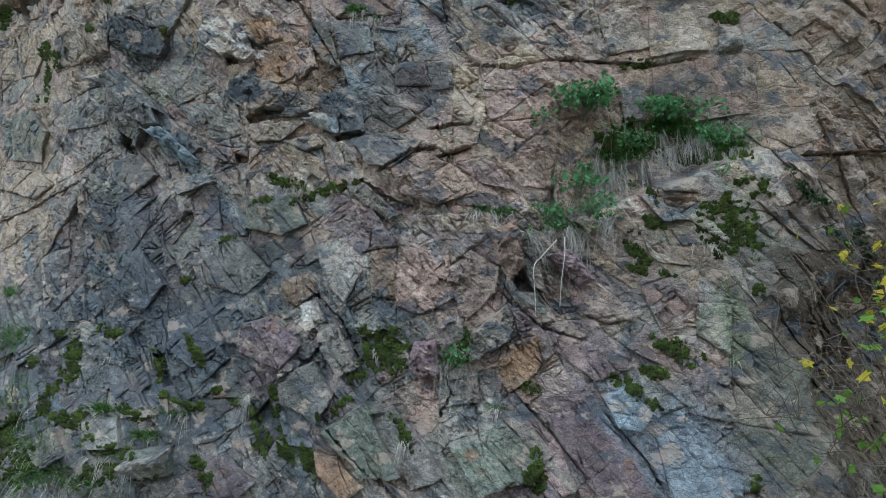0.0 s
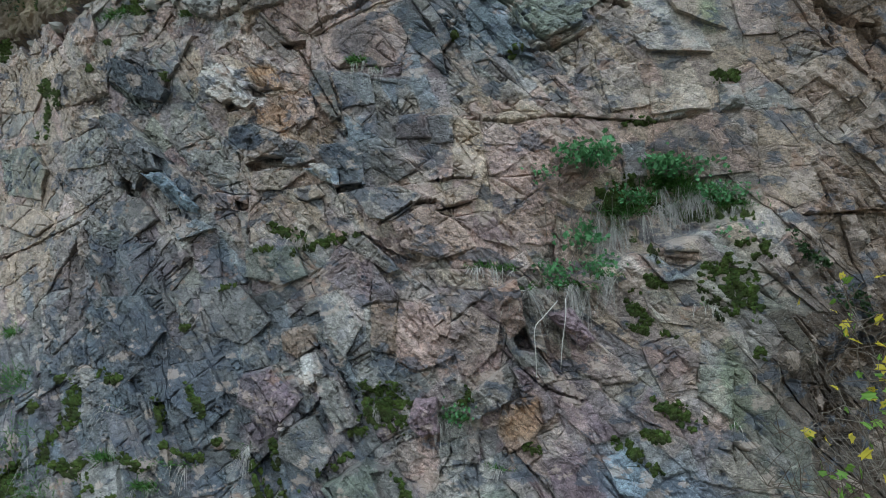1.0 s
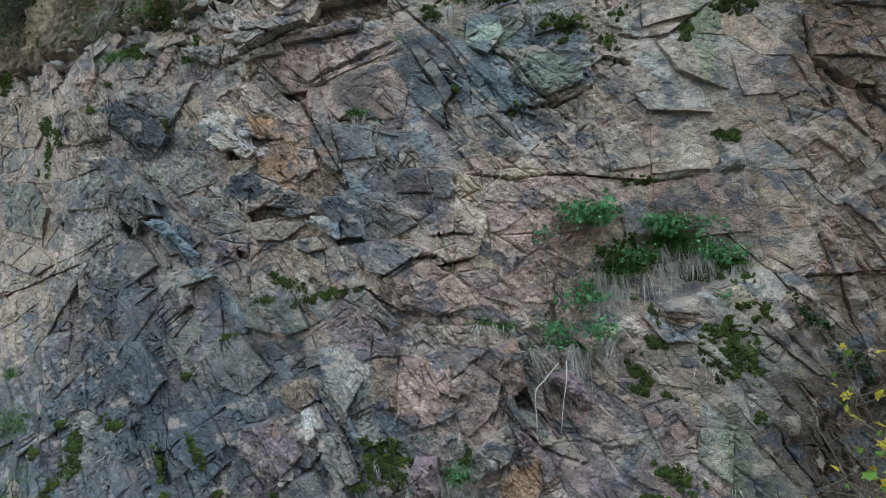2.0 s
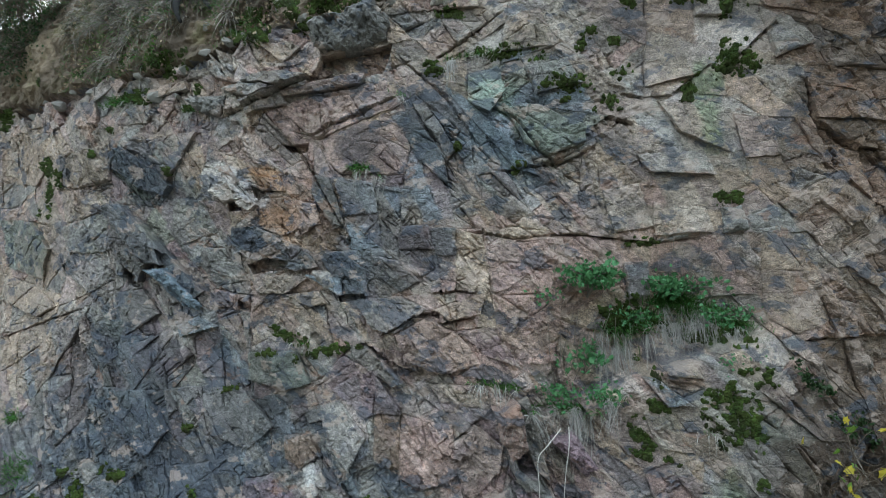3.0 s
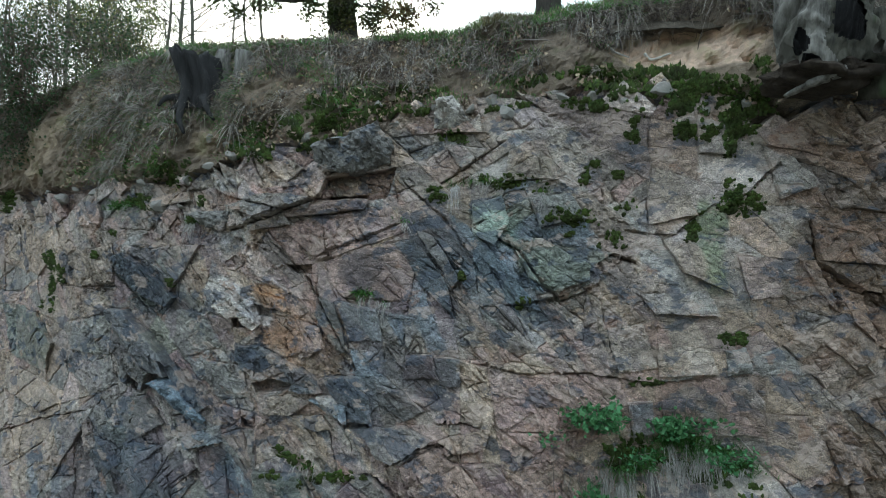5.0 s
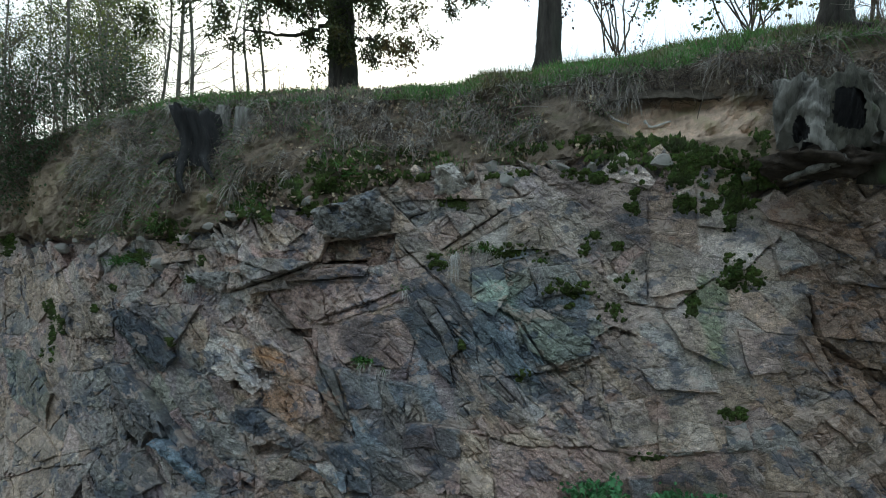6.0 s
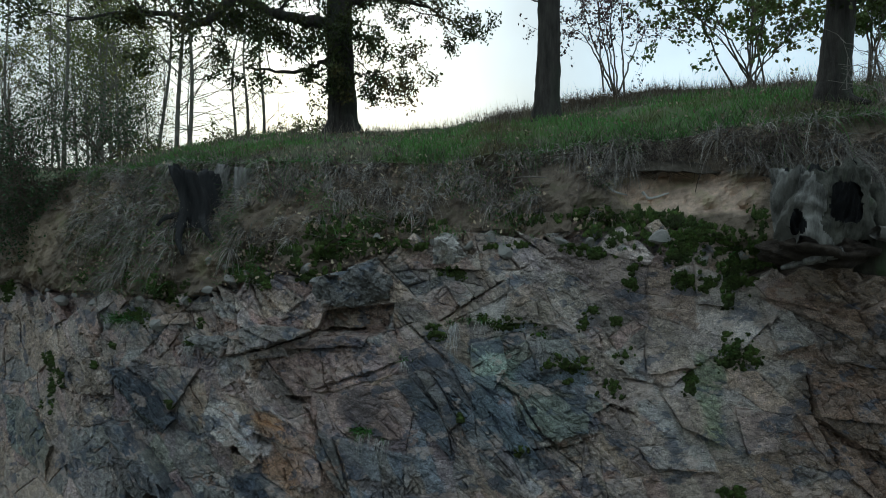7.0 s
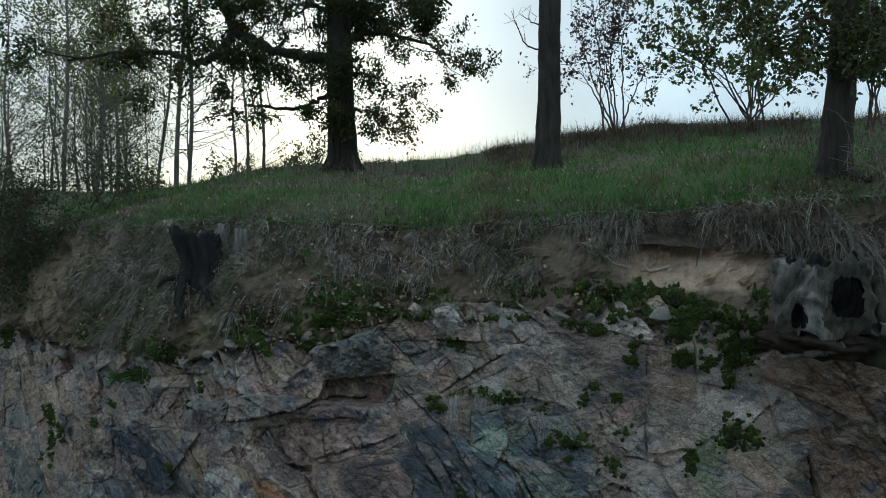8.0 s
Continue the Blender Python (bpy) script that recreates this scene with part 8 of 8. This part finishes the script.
def pole_tree():
    """The bare straight trunk, its crown above the view."""
    rng = np.random.RandomState(72)
    x, y = 1.54, 9.33
    root = np.array((x, y, float(hill(x, y)) - 0.05))
    top = thing("bare_trunk_tree", tuple(root), "tall straight tree trunk with furrowed grey-brown bark", "tree")
    p = [root, root + np.array((0, 0, 0.35)), np.array((1.57, 9.33, 10.32)), np.array((1.57, 9.33, 11.36)), np.array((1.60, 9.35, 12.59)), np.array((1.64, 9.40, 14.55)), np.array((1.57, 9.40, 16.48))]
    part("trunk", *tube(bowed(p, 6), (0.26, 0.20, 0.175, 0.165, 0.16, 0.12, 0.06), 20, 0.09, 6), M_BARK, top)
    for line, r in ((((1.44, 9.30, 11.11), (1.19, 9.20, 11.16), (1.05, 9.15, 11.43), (0.96, 9.10, 11.62)), 0.014), (((1.42, 9.30, 11.48), (1.28, 9.25, 11.52), (1.14, 9.20, 11.61)), 0.012)):
        q = bowed(line, 5, 0.006, rng)
        limb = part("dead_branch", *tube(q, (r, 0.004), 6), M_TWIG, top)
        side = [tube((q[i], q[i] + rng.normal(0, 0.06, 3) + np.array((0, 0, 0.06)), q[i] + rng.normal(0, 0.1, 3) + np.array((-0.05, 0, 0.14))), (0.005, 0.002), 4) for i in range(3, len(q) - 1, 2)]
        part("twig_spray", *joined(side), M_TWIG, limb)
    tubes, tips = [], []
    for k in range(8):
        grow(rng, p[-2] + np.array((0, 0, rng.uniform(-0.5, 1.2))), rng.normal(0, 1, 3) + np.array((0, 0, 0.6)), rng.uniform(1.0, 1.8), 0.05, 2, tubes, tips)
    crown = part("crown", *joined(tubes), M_BARK, top)
    tips = np.array(tips)
    at = tips[rng.randint(0, len(tips), 1500)] + rng.normal(0, 0.1, (1500, 3))
    part("foliage", *leaves(at, rng.uniform(0.06, 0.1, 1500), rng, OVAL), M_OAKLEAF, crown)


pole_tree()


def edge_tree():
    """The tree close behind the hollow stump, with ivy in its crown."""
    rng = np.random.RandomState(73)
    root = np.array((3.84, 6.1, 0.0))
    root[2] = float(hill(3.84, 6.1)) - 0.05
    top = thing("edge_tree", tuple(root), "dark-barked tree at the quarry edge with hanging leafy twigs", "tree")
    p = [root, np.array((3.87, 6.10, 8.93)), np.array((3.91, 6.10, 9.41)), np.array((3.97, 6.10, 10.09)), np.array((4.00, 6.10, 11.00)), np.array((4.07, 6.15, 12.87)), np.array((4.08, 6.20, 15.24))]
    part("trunk", *tube(bowed(p, 6), (0.18, 0.155, 0.135, 0.125, 0.12, 0.09, 0.04), 20, 0.14, 8), M_BARK, top)
    for k in range(4):
        a = k * 1.6 + 3.4
        q = [root + np.array((0.08 * math.cos(a), 0.08 * math.sin(a), 0.2)), root + np.array((0.18 * math.cos(a), 0.18 * math.sin(a), 0.04)), root + np.array((0.3 * math.cos(a), 0.45 * math.sin(a), -0.06))]
        part("root_flare", *tube(bowed(q, 4), (0.09, 0.06, 0.02), 8), M_BARK, top)
    lines = (((3.97, 6.10, 10.21), (3.53, 5.90, 10.30), (3.20, 5.80, 10.10)), ((3.99, 6.10, 10.43), (4.11, 5.90, 10.41), (4.29, 5.80, 10.10)), ((3.99, 6.10, 10.78), (3.37, 5.80, 10.75), (2.88, 5.70, 10.43)),
             ((4.00, 6.10, 10.89), (3.82, 5.60, 10.50), (3.80, 5.50, 9.99)), ((4.00, 6.10, 11.12), (4.09, 6.60, 11.13), (3.95, 7.00, 11.05)))
    for k, line in enumerate(lines):
        q = bowed(line, 5, 0.015, rng)
        limb = part("limb", *tube(q, (0.03, 0.008), 7), M_TWIG, top)
        tubes, tips = [], []
        for s in range(8):
            grow(rng, q[rng.randint(3, len(q))], rng.normal(0, 0.8, 3) - np.array((0, 0, 0.2)), rng.uniform(0.25, 0.45), 0.007, 1, tubes, tips, 0.7, -0.1, 3)
        part("twig_spray", *joined(tubes), M_TWIG, limb)
        tips = np.array(tips)
        at = tips[rng.randint(0, len(tips), 1150)] + rng.normal(0, 0.08, (1150, 3))
        part("foliage", *leaves(at, rng.uniform(0.03, 0.065, 1150), rng, OVAL), M_OAKLEAF, limb)


edge_tree()


def stem_shrub(name, root, tips_, radius, leaf_mat, leaf_size, per, label, seed, density=1.0, bark=None):
    """A shrub of many stems fanning from one stool."""
    rng = np.random.RandomState(seed)
    root = np.array(root, dtype=float)
    top = thing(name, tuple(root), label, "shrub")
    for k, tip in enumerate(tips_):
        tip = np.array(tip, dtype=float)
        a = root + np.array((rng.normal(0, 0.12), rng.normal(0, 0.12), 0))
        mid = a * 0.45 + tip * 0.55 + rng.normal(0, 0.12, 3) + np.array((0, 0, 0.12))
        p = bowed((a, mid, tip), 9, 0.012, rng)
        stem = part("stem", *tube(p, (radius, radius * 0.25), 7), bark or M_TWIG, top)
        tubes, tips = [], []
        for s in range(int(9 * density)):
            i = rng.randint(5, len(p))
            grow(rng, p[i], (p[min(i + 1, len(p) - 1)] - p[i - 1]) * 4 + rng.normal(0, 0.6, 3), rng.uniform(0.35, 0.7), radius * 0.28, 1, tubes, tips, 0.6, 0.1, 3)
        part("twig_spray", *joined(tubes), bark or M_TWIG, stem)
        tips = np.array(tips)
        n = int(per)
        if n:
            at = tips[rng.randint(0, len(tips), n)] + rng.normal(0, 0.05, (n, 3))
            part("foliage", *leaves(at, rng.uniform(0.6, 1.2, n) * leaf_size, rng, OVAL, None, 0.5), leaf_mat, stem)


stem_shrub("dark_leaf_shrub", (3.18, 11.20, 10.20), ((2.15, 11.00, 11.45), (2.40, 11.20, 12.25), (2.71, 11.20, 12.98), (3.11, 11.30, 13.13), (3.40, 11.40, 13.39), (3.51, 11.10, 12.42), (3.63, 11.00, 11.35), (2.89, 11.50, 12.14)),
           0.018, M_PURPLE, 0.065, 330, "multi-stemmed shrub with sparse dark reddish leaves", 81)
stem_shrub("hazel_shrub", (5.32, 10.70, 10.12), ((3.45, 10.30, 11.71), (3.77, 10.40, 12.53), (4.34, 10.60, 13.01), (4.88, 10.70, 13.26), (5.28, 10.70, 13.36), (5.78, 10.70, 13.26), (6.22, 10.60, 12.81), (6.44, 10.40, 11.75),
                                            (3.89, 10.20, 11.20), (6.19, 10.90, 11.53), (5.32, 11.20, 12.46), (5.90, 11.30, 12.50)),
           0.018, M_HAZEL, 0.085, 560, "tall hazel shrub with many stems and light green leaves", 82, 1.2)
stem_shrub("hazel_shrub", (6.62, 9.50, 9.88), ((6.14, 9.30, 11.53), (6.54, 9.50, 12.32), (6.81, 9.50, 12.49), (6.99, 9.40, 11.75), (6.74, 9.30, 11.01)),
           0.018, M_HAZEL, 0.08, 900, "hazel shrub with yellowing leaves behind the edge tree", 83)
bramble((4.3, 5.9, 8.55), ((3.55, 5.5, 8.75), (3.45, 5.4, 8.95), (3.75, 5.3, 9.05), (3.60, 5.6, 9.25), (3.95, 5.4, 9.15), (3.70, 5.2, 8.55)), 4, "bare grey bramble twigs beside the edge tree")
stem_shrub("thorn_bush", (-6.77, 9.60, 8.25), ((-7.40, 9.60, 10.20), (-7.06, 9.50, 10.36), (-6.72, 9.40, 10.16), (-6.57, 9.50, 9.92), (-6.42, 9.60, 9.49), (-6.06, 9.40, 9.02), (-7.00, 9.20, 9.26), (-6.66, 9.20, 9.34), (-6.23, 9.20, 8.75), (-5.96, 9.30, 8.50), (-6.60, 9.00, 8.56)),
           0.011, M_IVY, 0.04, 90, "sparse dark thorn bush on the quarry edge", 84, 2.4)
stem_shrub("thorn_bush", (-6.35, 9.15, 8.1), ((-7.3, 9.0, 8.95), (-6.9, 8.9, 9.1), (-6.5, 8.9, 9.0), (-6.1, 8.8, 8.85), (-5.8, 8.8, 8.55), (-6.2, 8.7, 8.35), (-6.8, 8.8, 8.5), (-5.9, 8.9, 8.3)),
           0.012, M_IVY, 0.04, 520, "dense low thorn bush on the quarry edge", 86, 4.0)
stem_shrub("thorn_bush", (-5.75, 10.3, 8.7), ((-6.6, 10.2, 9.5), (-6.2, 10.1, 9.7), (-5.8, 10.2, 9.6), (-5.4, 10.1, 9.45), (-5.0, 10.2, 9.2), (-5.2, 10.0, 9.0), (-6.1, 10.0, 9.1)),
           0.012, M_IVY, 0.04, 420, "dense low thorn bush on the quarry edge", 87, 3.5)
stem_shrub("thorn_bush", (-7.72, 9.80, 7.80), ((-7.92, 9.70, 9.51), (-7.39, 9.60, 9.05), (-6.98, 9.40, 8.41), (-6.64, 9.30, 7.98), (-6.47, 9.30, 7.55)),
           0.014, M_IVY, 0.045, 1100, "dense dark thorn bush on the quarry edge", 85, 4.0)


def slim_tree(name, root, tall, seed, leaf_mat, leaf_count, label, radius=0.09, lean=0.0):
    """A slender woodland tree: straight stem, short side branches, loose leaves."""
    rng = np.random.RandomState(seed)
    root = np.array(root, dtype=float)
    top = thing(name, tuple(root), label, "tree", "slim trees of the far wood")
    n = 9
    p = [root + np.array((lean * t * tall + 0.28 * t * math.sin(t * 7 + seed), 0.2 * t * math.cos(t * 6 + seed), t * tall)) for t in np.linspace(0, 1, n)]
    trunk = part("trunk", *tube(bowed(p, 3), (radius * 1.25, radius, radius * 0.75, radius * 0.5, radius * 0.15), 9, 0.05, seed), M_BIRCH, top)
    tubes, tips = [], []
    for k in range(40):
        t = rng.uniform(0.10, 1.0)
        a = p[0] + (p[-1] - p[0]) * t
        a = np.array([np.interp(t, np.linspace(0, 1, n), [q[i] for q in p]) for i in range(3)])
        ang = rng.uniform(0, 6.28)
        grow(rng, a, (math.cos(ang), math.sin(ang), rng.uniform(0.1, 0.9)), rng.uniform(0.12, 0.26) * tall * (1.25 - 0.7 * t), radius * 0.28, 1, tubes, tips, 0.5, 0.3, 3, 4, 5)
    part("branchwork", *joined(tubes), M_BIRCH, top)
    if leaf_count:
        tips = np.array(tips)
        share = np.clip((tips[:, 2] - root[2]) / tall - 0.36, 0.001, 0.4) * rng.uniform(0.2, 1.0, len(tips)) ** 2
        at = tips[rng.choice(len(tips), leaf_count, p=share / share.sum())] + rng.normal(0, 0.16, (leaf_count, 3))
        part("foliage", *leaves(at, rng.uniform(0.06, 0.12, leaf_count), rng, OVAL), leaf_mat, top)
    return top


WOOD = "slim aspen with sparse yellow-green autumn leaves"
kinds = [slim_tree("aspen", (-13.0 - 2 * k, 24.0 + 3 * k, float(hill(-13.0 - 2 * k, 24.0 + 3 * k)) - 0.1), 8.5 + 1.0 * k, 700 + k, (M_ASPEN, M_HAZEL, M_ASPEN, M_HAZEL)[k], 2000, WOOD, 0.042 + 0.012 * k, 0.055 * (k - 1.5)) for k in range(4)]
bare = slim_tree("bare_aspen", (-6.79, 21.00, 10.28), 7.0, 711, M_ASPEN, 60, "slim nearly bare aspen with upright twigs", 0.05, 0.01)
rng_wood = np.random.RandomState(90)
for k in range(25):
    px_x = -0.76 + 0.355 * rng_wood.rand()
    y = rng_wood.uniform(17, 44)
    x = px_x * y
    copy_thing(kinds[k * 7 % 4], Matrix.Translation((x, y, float(hill(x, y)) - 0.1)) @ Matrix.Rotation(rng_wood.uniform(0, 6.28), 4, "Z"))
for px_x, y in ((-0.342, 22.0), (-0.298, 20.0)):
    x = px_x * y
    copy_thing(bare, Matrix.Translation((x, y, float(hill(x, y)) - 0.1)) @ Matrix.Rotation(px_x * 20, 4, "Z"))


def far_bushes():
    """Hedge and low scrub along the crest and far beyond it."""
    rng = np.random.RandomState(91)
    for k in range(26):
        if k < 12:
            x, y = rng.uniform(-9, -1.5), rng.uniform(14.5, 18)
            size, mat = rng.uniform(0.35, 0.7), M_ASPEN
        else:
            x, y = rng.uniform(-2, 18), rng.uniform(45, 70)
            size, mat = rng.uniform(1.4, 2.6), M_FAR
        root = np.array((x, y, float(hill(x, y))))
        top = thing("scrub_bush", tuple(root), "low scrubby bush on the crest of the hill", "bush", "scrub along the crest")
        tubes, tips = [], []
        for s in range(9):
            grow(rng, root, rng.normal(0, 0.7, 3) + np.array((0, 0, 1.2)), size * rng.uniform(0.7, 1.1), 0.012 * size * 2, 1, tubes, tips, 0.6, 0.2, 3, 3, 4)
        part("twig_tangle", *joined(tubes), M_TWIG, top)
        tips = np.array(tips)
        n = 220
        at = tips[rng.randint(0, len(tips), n)] + rng.normal(0, 0.07 * size, (n, 3))
        part("foliage", *leaves(at, rng.uniform(0.08, 0.16, n) * size, rng, OVAL), mat, top)


far_bushes()
